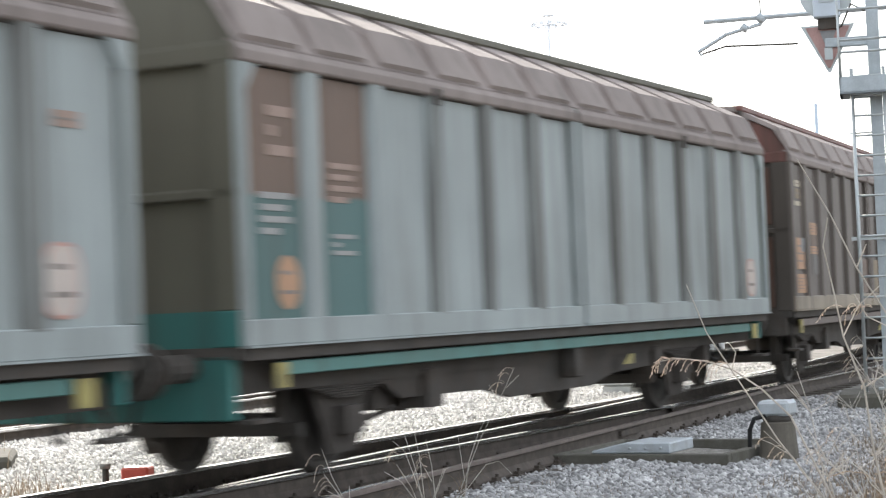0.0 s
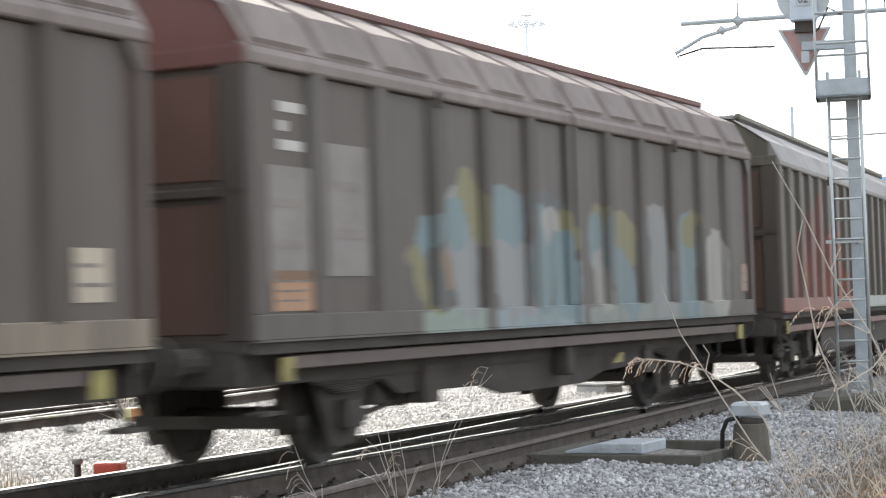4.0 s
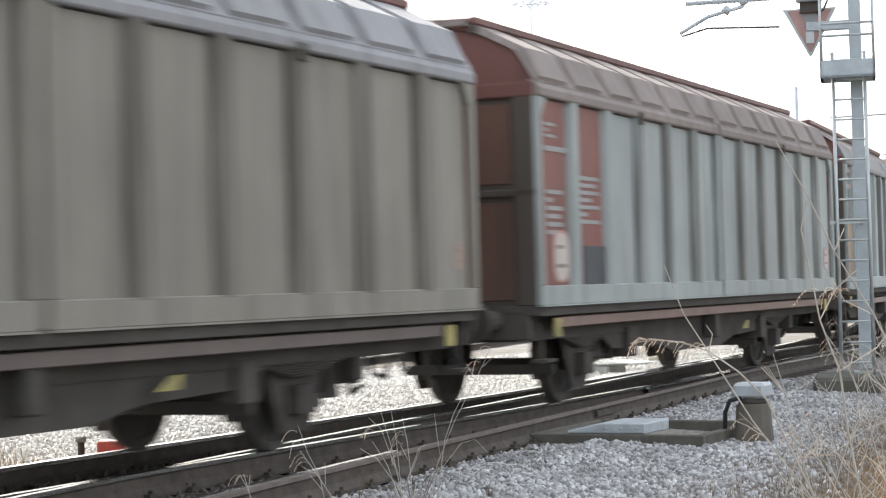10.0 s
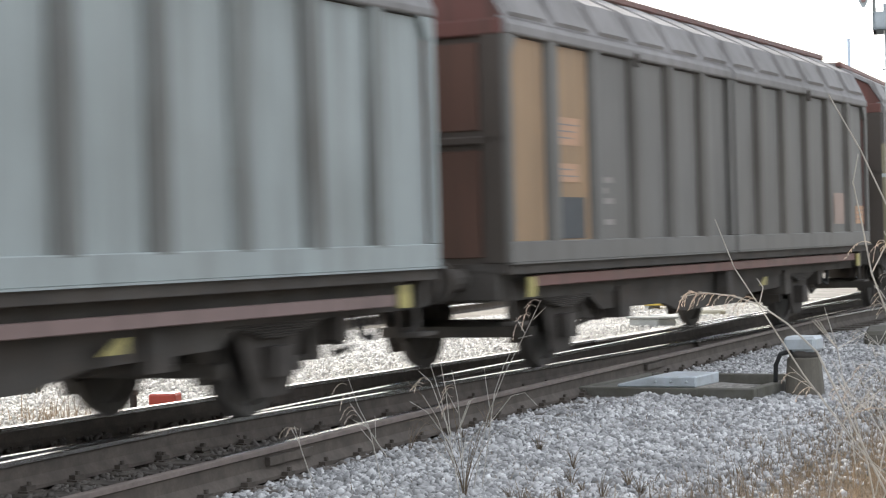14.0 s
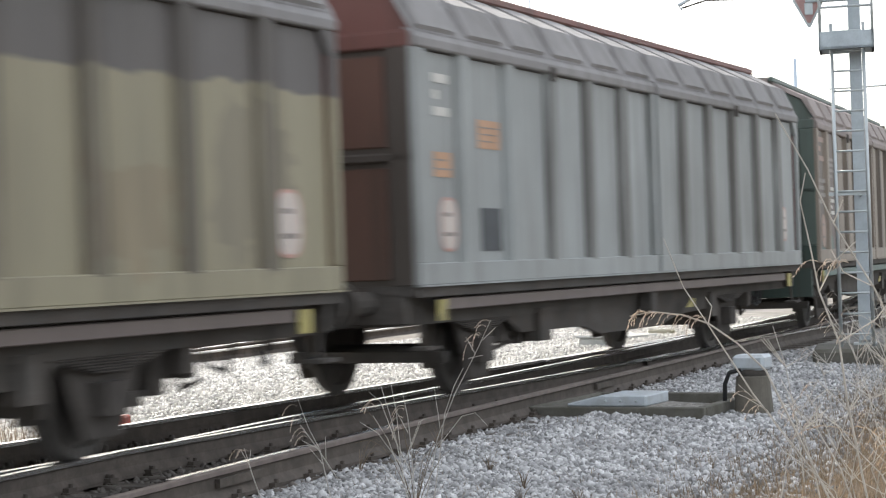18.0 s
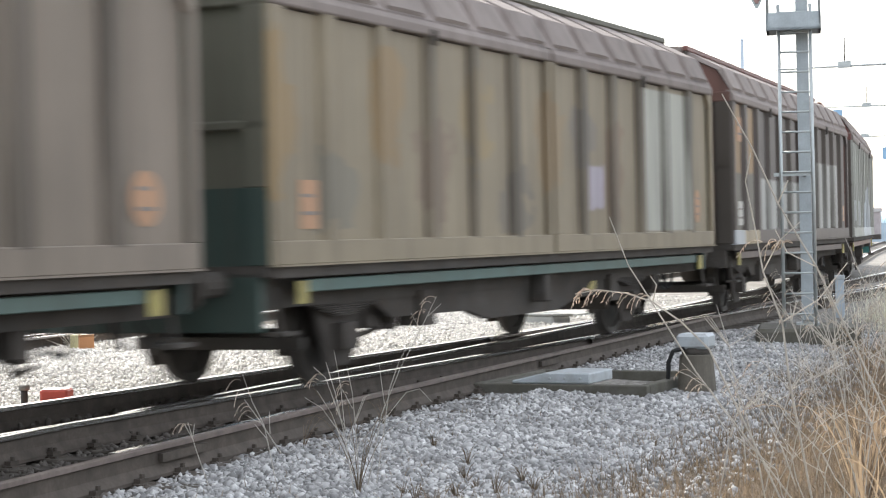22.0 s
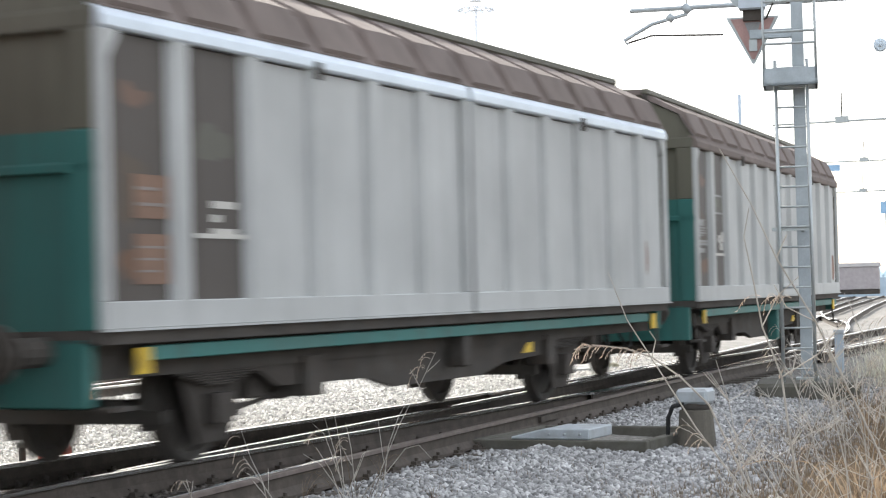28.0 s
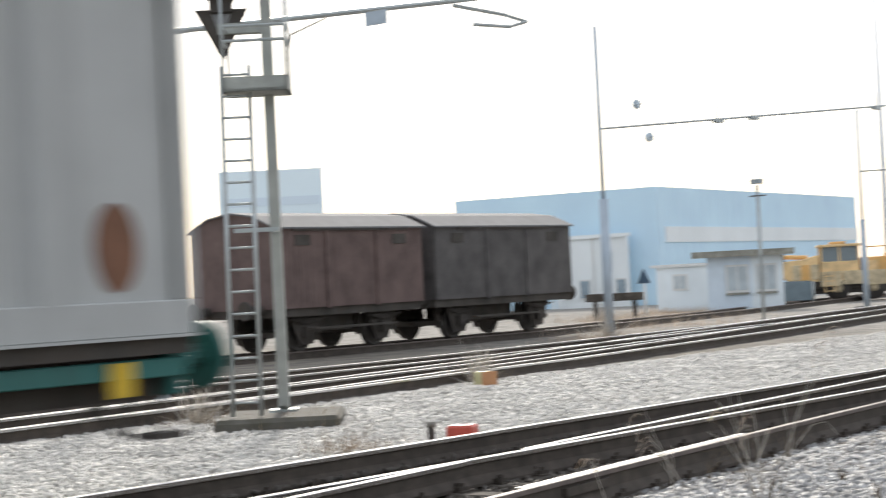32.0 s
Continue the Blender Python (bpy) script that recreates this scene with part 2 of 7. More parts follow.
def rail(parent, pts, head, label=""):
    bm = bmesh.new()
    sweep(bm, pts, BODY)
    r = part("rail", bm, M_RAILSIDE, parent, label)
    bm = bmesh.new()
    sweep(bm, pts, HEAD)
    part("rail_head", bm, head, r)
    return r


# ---- ground ----
def ground_material():
    m, n, l, p = nodes("pale_limestone_gravel")
    tc = n.new("ShaderNodeTexCoord")
    vo = n.new("ShaderNodeTexVoronoi")
    vo.inputs["Scale"].default_value = 17.0
    l.new(tc.outputs["Object"], vo.inputs["Vector"])
    big = noise_node(n, l, 0.22, 5)
    mid = noise_node(n, l, 1.6, 5)
    sep = n.new("ShaderNodeSeparateXYZ")
    l.new(vo.outputs["Color"], sep.inputs[0])
    col = mix(n, l, sep.outputs[0], (0.16, 0.157, 0.148), (0.38, 0.37, 0.352))
    col = mix(n, l, ramp(n, l, vo.outputs["Distance"], 0.35, 0.6, 0, 0.6), col, (0.14, 0.13, 0.12))
    col = mix(n, l, ramp(n, l, big, 0.45, 0.7, 0, 0.55), col, (0.36, 0.33, 0.28))
    col = mix(n, l, ramp(n, l, mid, 0.55, 0.75, 0, 0.4), col, (0.20, 0.17, 0.13))
    pos = n.new("ShaderNodeSeparateXYZ")
    l.new(tc.outputs["Object"], pos.inputs[0])
    edge = math_node(n, l, "SUBTRACT", math_node(n, l, "ADD", math_node(n, l, "MULTIPLY", pos.outputs[0], 0.11), 3.2), pos.outputs[1])
    edge = math_node(n, l, "ADD", edge, math_node(n, l, "MULTIPLY", math_node(n, l, "SUBTRACT", mid, 0.5), 2.5))
    col = mix(n, l, ramp(n, l, edge, 0.0, 0.8), col, (0.145, 0.115, 0.085))
    # Track bed painted dark brown, with the shade under the train in it.
    bed = math_node(n, l, "SUBTRACT", pos.outputs[1], math_node(n, l, "ADD", math_node(n, l, "MULTIPLY", pos.outputs[0], 0.093), 6.15))
    bed = math_node(n, l, "ADD", bed, math_node(n, l, "MULTIPLY", math_node(n, l, "SUBTRACT", mid, 0.5), 0.5))
    col = mix(n, l, math_node(n, l, "MULTIPLY", ramp(n, l, bed, 0.0, 0.3, 0, 0.85), ramp(n, l, pos.outputs[1], 10.75, 10.6)), col, (0.075, 0.062, 0.052))
    yard = math_node(n, l, "ADD", pos.outputs[1], math_node(n, l, "MULTIPLY", math_node(n, l, "SUBTRACT", mid, 0.5), 3.0))
    col = mix(n, l, math_node(n, l, "MULTIPLY", ramp(n, l, yard, 23.8, 24.6), ramp(n, l, yard, 29.6, 28.8)), col, (0.12, 0.125, 0.13))
    col = mix(n, l, math_node(n, l, "MULTIPLY", ramp(n, l, yard, 16.8, 17.8, 0, 0.75), ramp(n, l, pos.outputs[0], 110, 60)), col, mix(n, l, ramp(n, l, mid, 0.35, 0.65), (0.17, 0.15, 0.125), (0.30, 0.265, 0.21)))
    col = mix(n, l, ramp(n, l, pos.outputs[0], 34, 46, 0, 0.75), col, mix(n, l, ramp(n, l, mid, 0.35, 0.65), (0.255, 0.243, 0.225), (0.39, 0.372, 0.345)))
    l.new(col, p.inputs["Base Color"])
    p.inputs["Roughness"].default_value = 0.95
    p.inputs["Specular IOR Level"].default_value = 0.12
    bump(n, l, p, vo.outputs["Distance"], 0.8, 0.03)
    return m


M_GROUND = ground_material()


def ground_height(x, y):
    """Ballast level; a low bank with dry grass on the camera's side."""
    c = 0.0
    s = min(max(x, -200), 300)
    d = y - line(s)[1]
    if d < -1.5 + siding(s):
        k = min(1.0, (-1.5 + siding(s) - d) / 2.0)
        c -= 0.12 * k
    if -1.55 + siding(s) < d < 0.6 and -20 < x < 60:
        c -= 0.06
    if y < 4.6:
        c += 0.05 * min(1.0, (4.6 - y) / 3.0)
    return -0.19 + c + 0.018 * noise.noise((x * 0.9, y * 0.9, 0.0))


def build_ground():
    xs = [-3000, -1200, -500, -200, -80, -30] + [-10 + 0.5 * i for i in range(125)] + [55 + 4 * i for i in range(20)] + [160, 260, 420, 800, 1500, 3000]
    ys = [-3000, -1000, -300, -100, -30, -10] + [-4 + 0.4 * i for i in range(60)] + [21 + 2.5 * i for i in range(16)] + [75, 110, 180, 300, 600, 1200, 3000]
    vs = [(x, y, ground_height(x, y)) for x in xs for y in ys]
    n = len(ys)
    fs = [(i * n + j, (i + 1) * n + j, (i + 1) * n + j + 1, i * n + j + 1) for i in range(len(xs) - 1) for j in range(n - 1)]
    me = bpy.data.meshes.new("ground")
    me.from_pydata(vs, [], fs)
    me.materials.append(M_GROUND)
    tagged(new("ground", me), "pale grey limestone ballast and dusty ground of a railway yard", "ground", kind="structure")


build_ground()

# ---- tracks ----
GAUGE = 0.7525
main_s = [-60, -30, -10] + [0.5 * i for i in range(-10, 140)] + [80, 110, 150, 220, 300]
main_track = thing("railway_track", "main track with bright polished rails on dark timbers", "railway track", kind="structure")
for side in (-GAUGE, GAUGE):
    rail(main_track, [line(s, side) for s in main_s], M_RAILHEAD, "polished steel rail with rusty web")
branch = thing("turnout_track", "rusty turnout branch that joins the main track", "railway track", kind="structure")
br_s = [-40, -15] + [0.5 * i for i in range(-10, 82)]


def branch_line(s, side):
    x, y, h = line(s, siding(s) + side)
    return x, y, h + math.atan2(siding(s + 0.1) - siding(s - 0.1), 0.2)


rail(branch, [branch_line(s, -GAUGE - 0.0) for s in br_s if s < 38], M_RUSTHEAD, "dull brown little-used rail")
rail(branch, [branch_line(s, GAUGE) for s in br_s if s < 12.2], M_RAILHEAD)
rail(branch, [branch_line(s, GAUGE) for s in br_s if 12.6 < s < 38], M_RAILHEAD)


def yard_track(name, label, pts, head=M_RAILHEAD):
    t = thing(name, label, "railway track", kind="structure")
    full = []
    for i, (x, y) in enumerate(pts):
        a, b = pts[max(i - 1, 0)], pts[min(i + 1, len(pts) - 1)]
        full.append((x, y, math.atan2(b[1] - a[1], b[0] - a[0])))
    for side in (-GAUGE, GAUGE):
        rail(t, [(x - side * math.sin(h), y + side * math.cos(h), h) for x, y, h in full], head)
    return t, full


yard_track("through_track", "track running straight on beyond the turnout", [(24, 9.75), (45, 10.3), (70, 12.2), (100, 16), (160, 26), (260, 44)])
yard_track("outer_track", "outer track beyond the dry verge", [(38, 8.4), (60, 8.9), (90, 12.2), (140, 20), (220, 33)])
yard_track("outer_track", "outer track beyond the dry verge", [(50, 5.0), (80, 9.0), (120, 14.5), (220, 29)])
yard_track("far_track", "far track fanning out of the yard", [(54, 13.05), (62, 14.85), (72, 17.0), (85, 19.5), (110, 24.2), (190, 38.5)])
yard_track("far_track", "far track fanning out of the yard", [(66, 16.1), (74, 18.4), (90, 22.5), (120, 28.6), (190, 41.8)])
yard_track("far_track", "far track fanning out of the yard", [(56, 11.1), (70, 12.1), (90, 14.2), (130, 20.4), (200, 33)])
yard_track("far_track", "far track fanning out of the yard", [(57, 20.4), (66, 21.5), (80, 23.4), (110, 28.6), (190, 43.0)])
yard_track("far_track", "far track fanning out of the yard", [(74, 25.2), (84, 26.2), (98, 28.2), (125, 32.6), (190, 44.5)])
yard_track("yard_track", "yard track with bright rails", [(-20, 17.3), (0, 17.6), (14, 18.05), (20, 18.5), (28, 19.25), (40, 21.0), (60, 24.6), (100, 32), (180, 47)])
yard_track("yard_track", "further yard track with bright rails", [(-20, 22.2), (14, 22.3), (30, 22.5), (45, 23.6), (70, 27.6), (110, 35), (180, 49)])
yard_track("crossover", "crossover between the yard tracks", [(14, 18.1), (20, 18.75), (28, 20.0), (36, 21.6), (44, 23.3), (52, 24.6)])
yard_track("storage_track", "rusty storage track with parked wagons", [(0, 31), (15, 31), (30, 31), (44, 30.6), (60, 33), (85, 38)], M_RUSTHEAD)


# ---- freight wagons ----
def roof_profile(kind):
    """Half a roof from eaves to ridge: a steep lower facet, then a shallow slope."""
    if kind == "smooth":
        return [(1.44, 3.60), (1.40, 3.66), (1.34, 3.82), (1.285, 3.945), (0.72, 4.33), (0.0, 4.41)]
    return [(1.44, 3.70), (1.425, 3.725), (1.41, 3.745), (1.22, 4.05), (0.70, 4.31), (0.0, 4.40)]


def across(prof, lift=0.0, first=0):
    """The whole roof's outline from one eave to the other; lift raises it from point number first on."""
    pts = []
    for j, (y, z) in enumerate(prof):
        k = lift * (0.5 if j == 2 else 1.0) if j >= first else 0.0
        pts.append((-y - k * (0.87 if j < 4 else 0.35) * (y > 0), z + k * (0.5 if j < 4 else 0.9)))
    return pts + [(-y, z) for y, z in reversed(pts[:-1])]


def sheet(bm, rings):
    """Skin between outlines (x, [(y, z), ...])."""
    rows = [[bm.verts.new((x, y, z)) for y, z in pts] for x, pts in rings]
    for a, b in zip(rows, rows[1:]):
        for j in range(len(a) - 1):
            bm.faces.new((a[j], a[j + 1], b[j + 1], b[j]))


def wheelset(parent, x):
    ax = new("wheelset")
    ax.parent = parent
    ax.location = (x, 0, 0.46)
    tubes("axle", M_WHEEL, ax, ((0, -1.0, 0), (0, 1.0, 0), 0.08))
    for y in (-0.75, 0.75):
        bm = bmesh.new()
        o = 1 if y > 0 else -1
        rings = [(0.0, 0.05), (0.36, 0.03), (0.38, 0.065), (0.46, 0.065), (0.465, -0.035), (0.49, -0.05), (0.49, -0.068), (0.38, -0.065), (0.36, -0.03), (0.0, -0.04)]
        vs = []
        for r, dy in rings:
            vs.append([bm.verts.new((r * math.cos(2 * math.pi * i / 28), y + o * dy, r * math.sin(2 * math.pi * i / 28))) for i in range(28)] if r else bm.verts.new((0, y + o * dy, 0)))
        for a, b in zip(vs, vs[1:]):
            for i in range(28):
                j = (i + 1) % 28
                if not isinstance(a, list):
                    bm.faces.new((a, b[i], b[j]))
                elif not isinstance(b, list):
                    bm.faces.new((a[i], a[j], b))
                else:
                    bm.faces.new((a[i], a[j], b[j], b[i]))
        part("wheel", bm, M_WHEEL, ax)
    return ax


def axle_guard(parent, x):
    for y in (-1.02, 1.02):
        bm = bmesh.new()
        prism(bm, [(x - 0.68, 0.98), (x + 0.68, 0.98), (x + 0.46, 0.66), (x + 0.30, 0.30), (x + 0.24, 0.17), (x - 0.24, 0.17), (x - 0.30, 0.30), (x - 0.46, 0.66)], "y", y - 0.02, y + 0.02)
        part("axle_guard", bm, M_GEAR, parent)
        bm = bmesh.new()
        for k in range(6):
            hl = 0.72 - 0.1 * k
            box(bm, x - hl, x + hl, y - 0.12, y - 0.03, 0.78 - 0.022 * k, 0.798 - 0.022 * k)
        box(bm, x - 0.15, x + 0.15, y - 0.16, y - 0.02, 0.34, 0.60)
        part("leaf_spring", bm, M_GEAR, parent, bevel=0.004)
        for o in (-1, 1):
            bm = bmesh.new()
            prism(bm, [(x + o * 0.47, 0.34), (x + o * 0.60, 0.30), (x + o * 0.64, 0.62), (x + o * 0.56, 0.92), (x + o * 0.48, 0.92), (x + o * 0.50, 0.62)], "y", y * 0.70 - 0.06, y * 0.70 + 0.06)
            part("brake_block", bm, M_DARK, parent)
    for o in (-1, 1):
        boxes("brake_beam", M_DARK, parent, (x + o * 0.58 - 0.05, x + o * 0.58 + 0.05, -0.95, 0.95, 0.36, 0.48))


def buffer(parent, x, y, o, mat=M_DARK):
    bm = bmesh.new()
    tube(bm, (x, y, 1.04), (x + o * 0.35, y, 1.04), 0.12, 12)
    tube(bm, (x + o * 0.35, y, 1.04), (x + o * 0.58, y, 1.04), 0.08, 12)
    b = part("buffer", bm, mat, parent)
    bm = bmesh.new()
    tube(bm, (x + o * 0.56, y, 1.04), (x + o * 0.62, y, 1.04), 0.23, 16)
    part("buffer_head", bm, mat, b, bevel=0.01)


def label_plate(parent, x, z, w, h, col, rows=3, round_=False, ink=None, y=-1.412):
    """A painted or stuck label whose unreadable lines become bars."""
    if rows >= 3 and not round_ and col in (L_PINK, L_GREY, L_TAUPE2, L_WHITE):
        for k in range(rows):
            zz = z + h / 2 - (k + 0.5) * h / rows
            cut_ = w * (0.15 + 0.25 * ((k * 5 + rows) % 3))
            boxes("line_of_print", col, parent, (x - w / 2, x + w / 2 - cut_ * (k % 2), y - 0.004, y, zz - 0.27 * h / rows, zz + 0.27 * h / rows))
        return
    bm = bmesh.new()
    if round_:
        def oval(kx, kz, n=28):     # an oval; white plates are squarer
            sq = 0.7 if col is L_WHITE else 1.0
            q = [(math.cos(2 * math.pi * i / n), math.sin(2 * math.pi * i / n)) for i in range(n)]
            return [(x + kx * w / 2 * math.copysign(abs(c) ** sq, c), z + kz * h / 2 * math.copysign(abs(d) ** sq, d)) for c, d in q]

        prism(bm, oval(1, 1), "y", y - 0.006, y)
    else:
        box(bm, x - w / 2, x + w / 2, y - 0.006, y, z - h / 2, z + h / 2)
    lab = part("label", bm, L_RIM if round_ and col is L_WHITE else col, parent)
    if round_ and col is L_WHITE:
        bm = bmesh.new()
        prism(bm, oval(0.86, 0.90), "y", y - 0.0075, y - 0.006)
        part("label_face", bm, L_FACE, lab)
    for k in range(rows):
        zz = z + h * 0.36 - (k + 0.5) * 0.72 * h / rows
        ww = w * (0.30 if round_ else 0.42)
        end_x = x + ww * (1 - 0.5 * ((k * 7 + rows) % 3) / 2)
        boxes("line_of_print", ink or M_INK, lab, (x - ww, end_x, y - 0.0095, y - 0.006, zz - 0.075 * h / rows, zz + 0.075 * h / rows))


def wagon(label, length, door, first, roof, ridge, sole, end, end_low=None, kind="ribbed", panels=12, dark=2, marks=(), trim=None, base=None, stripe=None, bright=False, last=False, ribs=0.72, skirt=None, head=None, set_front=2.2, set_back=3.05, low_top=1.5):
    """A two-axle sliding-wall wagon; its near side looks to -y, its origin lies on the rails under its middle."""
    root = thing("freight_wagon", label, "freight wagon", group="wagons of the goods train")
    h = length / 2
    trim = trim or door
    smooth = kind == "smooth"
    top, rim = (3.55, 3.95) if smooth else (3.53, 3.715)
    boxes("underframe", M_DARK, root, (-h + 0.05, h - 0.05, -1.15, 1.15, 0.80, 1.10))
    boxes("floor", M_DARK, root, (-h, h, -1.40, 1.40, 1.10, 1.20))
    for y in (-1.38, 1.30):
        z0, z1 = (0.86, 0.97) if smooth else (0.94, 1.06)
        bm = bmesh.new()
        box(bm, -h + 0.74, h - (0.04 if last else 0.75), y, y + 0.08, z0, z1)
        part("solebar", bm, sole, root, bevel=0.008)
    boxes("side_wall", trim, root, (-h, h, 1.36, 1.44, 1.20, top + 0.16))
    # sliding doors of the near side
    step = length / panels
    half = panels // 2
    for d in range(2):
        lo, hi = (-h + 0.02, -0.06) if d == 0 else (0.06, h - 0.02)
        leaf = new("sliding_door")
        leaf.parent = root
        boxes("door_sill", base or trim, leaf, (lo, hi, -1.465, -1.38, 1.20, 1.42), bevel=0.01)
        bm = bmesh.new()
        if smooth:
            edge = [(-1.478, top + 0.08), (-1.315, rim), (-1.29, rim)]
        else:
            edge = [(-1.478, top + 0.10), (-1.425, rim), (-1.36, rim)]
        prism(bm, [(-1.30, top), (-1.462, top), (-1.478, top + 0.02)] + edge, "x", lo, hi)
        part("door_header", bm, stripe or head or roof, leaf, bevel=0.006)
        # Dark strip in place of the shadow under the overhanging header.
        boxes("header_shade_strip", M_GEAR, leaf, (lo + 0.02, hi - 0.02, -1.384, -1.37, top - 0.05, top))
        boxes("sill_lip", base or trim, leaf, (lo, hi, -1.488, -1.40, 1.186, 1.204))
        for xe, o in ((lo + 0.10, 1), (hi - 0.10, -1)):
            if (o > 0) == (d == 0):
                bm = bmesh.new()
                prism(bm, [(xe, top), (xe + o * 0.17, top), (xe, top - 0.24)], "y", -1.46, -1.40)
                part("corner_gusset", bm, trim, leaf)
        for k in range(half):
            i = d * half + k
            x0, x1 = -h + i * step, -h + (i + 1) * step
            mat = first if i < dark else door
            bm = bmesh.new()
            a = [bm.verts.new((x, y, z)) for z in (1.40, top - 0.014) for x, y in ((x0, -1.385), (x0 + 0.13, -1.385), (x0 + 0.30, -1.408), (x1 - 0.30, -1.408), (x1 - 0.13, -1.385), (x1, -1.385))]
            for j in range(5):
                bm.faces.new((a[j], a[j + 1], a[j + 7], a[j + 6]))
            part("panel", bm, mat, leaf)
            if k:
                bm = bmesh.new()
                w = 0.145
                prism(bm, [(x0 - w, -1.385), (x0 - w * 0.62, -1.468), (x0 + w * 0.62, -1.468), (x0 + w, -1.385)], "z", 1.40, top + 0.004)
                part("rib", bm, trim if i <= dark else door if ribs < 0.2 else streaked(door, ribs), leaf)
        for xe in (lo, hi - 0.11):
            boxes("door_post", trim, leaf, (xe, xe + 0.11, -1.465, -1.38, 1.42, top), bevel=0.008)
        xm = (lo + hi) / 2
        boxes("door_guide", M_DARK, leaf, (xm - 0.05, xm + 0.05, -1.505, -1.46, top - 0.09, top + 0.07), bevel=0.006)
    if skirt:
        boxes("skirt", skirt, root, (-h + 4.5, h - 5.2, -1.30, -1.26, 0.42, 0.86), bevel=0.01)
    boxes("meeting_post", sole if last else streaked(trim, 0.8), root, (-0.055, 0.055, -1.43, -1.36, 1.22, top + 0.16), bevel=0.006)
    # Solid dark strip that stands in for the shaded gap below the sill.
    boxes("sill_shade_strip", M_DARK, root, (-h + 0.05, h - 0.05, -1.43, -1.30, 1.085, 1.20))
    # roof
    prof = roof_profile(kind)
    bm = bmesh.new()
    sheet(bm, [(-h + 0.01, across(prof)), (h - 0.01, across(prof))])
    part("roof", bm, roof, root)
    bays = 8 if smooth else panels
    wd = length / bays
    for i in range(bays):
        xa = -h + i * wd
        bm = bmesh.new()
        if smooth:
            lap = 0.006 + 0.008 * (i % 2)
            sheet(bm, [(xa + 0.004, across(prof, lap)), (xa + wd - 0.004, across(prof, lap))])
        else:
            g = 0.13
            sheet(bm, [(xa + f * wd, across(prof, lift, 2)) for f, lift in ((g - 0.025, 0.003), (g, 0.075), (0.5, 0.085), (1 - g, 0.075), (1.025 - g, 0.003))])
        part("roof_panel", bm, roof, root)
    ra, rb = -h + (0.6 if smooth else 0.0), h - (1.2 if smooth else 0.0)
    for y in (-0.74, 0.64):
        boxes("ridge_rail", ridge, root, (ra, rb, y, y + 0.10, 4.385, 4.475), bevel=0.018)
        # Lower half of the fascia, its shade given as a dark colour.
        boxes("shaded_ridge_web", M_GEAR, root, (ra, rb, y + 0.02, y + 0.08, 4.27, 4.39))
    boxes("ridge_cover", roof, root, (ra, rb, -0.64, 0.64, 4.38, 4.455))
    # ends
    for o in (-1, 1):
        x = o * (h - 0.10)
        bm = bmesh.new()
        crown = [(y - 0.02, z) for y, z in prof[:-1]] + ([(0.0, 4.40)] if smooth else [(0.66, 4.47), (0.0, 4.49)])
        pr = [(-1.40, 1.10)] + [(-y, z) for y, z in crown] + list(reversed(crown[:-1])) + [(1.40, 1.10)]
        prism(bm, pr, "x", x - 0.04, x + 0.04)
        e = part("end_wall", bm, end, root)
        xo = x + o * 0.04
        xa, xb = sorted((xo, xo + o * 0.07))
        boxes("end_beam", end, e, (xa, xb, -1.42, 1.42, top, top + 0.16), bevel=0.01)
        boxes("end_beam", (end_low if low_top > 2.5 else end) if end_low else P_GAP_END, e, (xa, xb, -1.42, 1.42, 2.42, 2.50), bevel=0.01)
        for y in (-1.29, 1.29):
            boxes("end_stiffener", end if end_low else P_GAP_END, e, (xa, xb, y - 0.12, y + 0.12, low_top if end_low else 1.20, top), bevel=0.01)
            if end_low:
                boxes("end_stiffener", end_low, e, (xa, xb, y - 0.12, y + 0.12, 1.20, low_top), bevel=0.01)
        boxes("end_panel", end_low or P_GAP_END, e, (min(xo, xo + o * 0.02), max(xo, xo + o * 0.02), -1.39, 1.39, 1.12, low_top if end_low else top - 0.01))
        if not end_low:
            for za, zb in ((1.26, 2.36), (2.56, 3.46)):
                boxes("rusty_plate", P_RUSTEND, e, (min(xo, xo + o * 0.035), max(xo, xo + o * 0.035), -1.13, 1.13, za, zb), bevel=0.01)
        boxes("headstock", end_low or M_DARK, root, (min(x, o * h), max(x, o * h), -1.30, 1.30, 0.60 if end_low and o < 0 else 0.82, 1.14), bevel=0.012)
        for y in (-1.44, 1.38):
            boxes("corner_post", trim, root, (min(x - o * 0.02, o * h), max(x - o * 0.02, o * h), y, y + 0.07, 1.20, top), bevel=0.008)
        for y in (-0.875, 0.875):
            buffer(root, o * h, y, o, end_low if last and o > 0 else M_DARK)
        bm = bmesh.new()
        path(bm, [(o * h, 0, 1.0), (o * (h + 0.32), 0, 0.98), (o * (h + 0.42), 0, 0.80), (o * (h + 0.36), 0, 0.62)], 0.035)
        part("coupling", bm, M_DARK, root)
        bm = bmesh.new()
        path(bm, [(o * (h - 0.02), -0.4, 0.9), (o * (h + 0.2), -0.42, 0.55), (o * (h + 0.34), -0.4, 0.5), (o * (h + 0.45), -0.3, 0.75)], 0.022)
        part("brake_hose", bm, M_BLACK, root)
        xs = o * (h - 0.62)
        boxes("tie_plate", M_YELLOW if bright else M_TIE, root, (xs - 0.09, xs + 0.09, -1.41, -1.385, 0.84, 1.05), label="yellow painted plate")
        bm = bmesh.new()
        path(bm, [(o * (h - 0.28), -1.30, 1.0), (o * (h - 0.28), -1.34, 0.60)], 0.02)
        box(bm, o * (h - 0.28) - 0.15, o * (h - 0.28) + 0.15, -1.45, -1.27, 0.565, 0.60)
        part("step", bm, M_DARK, root)
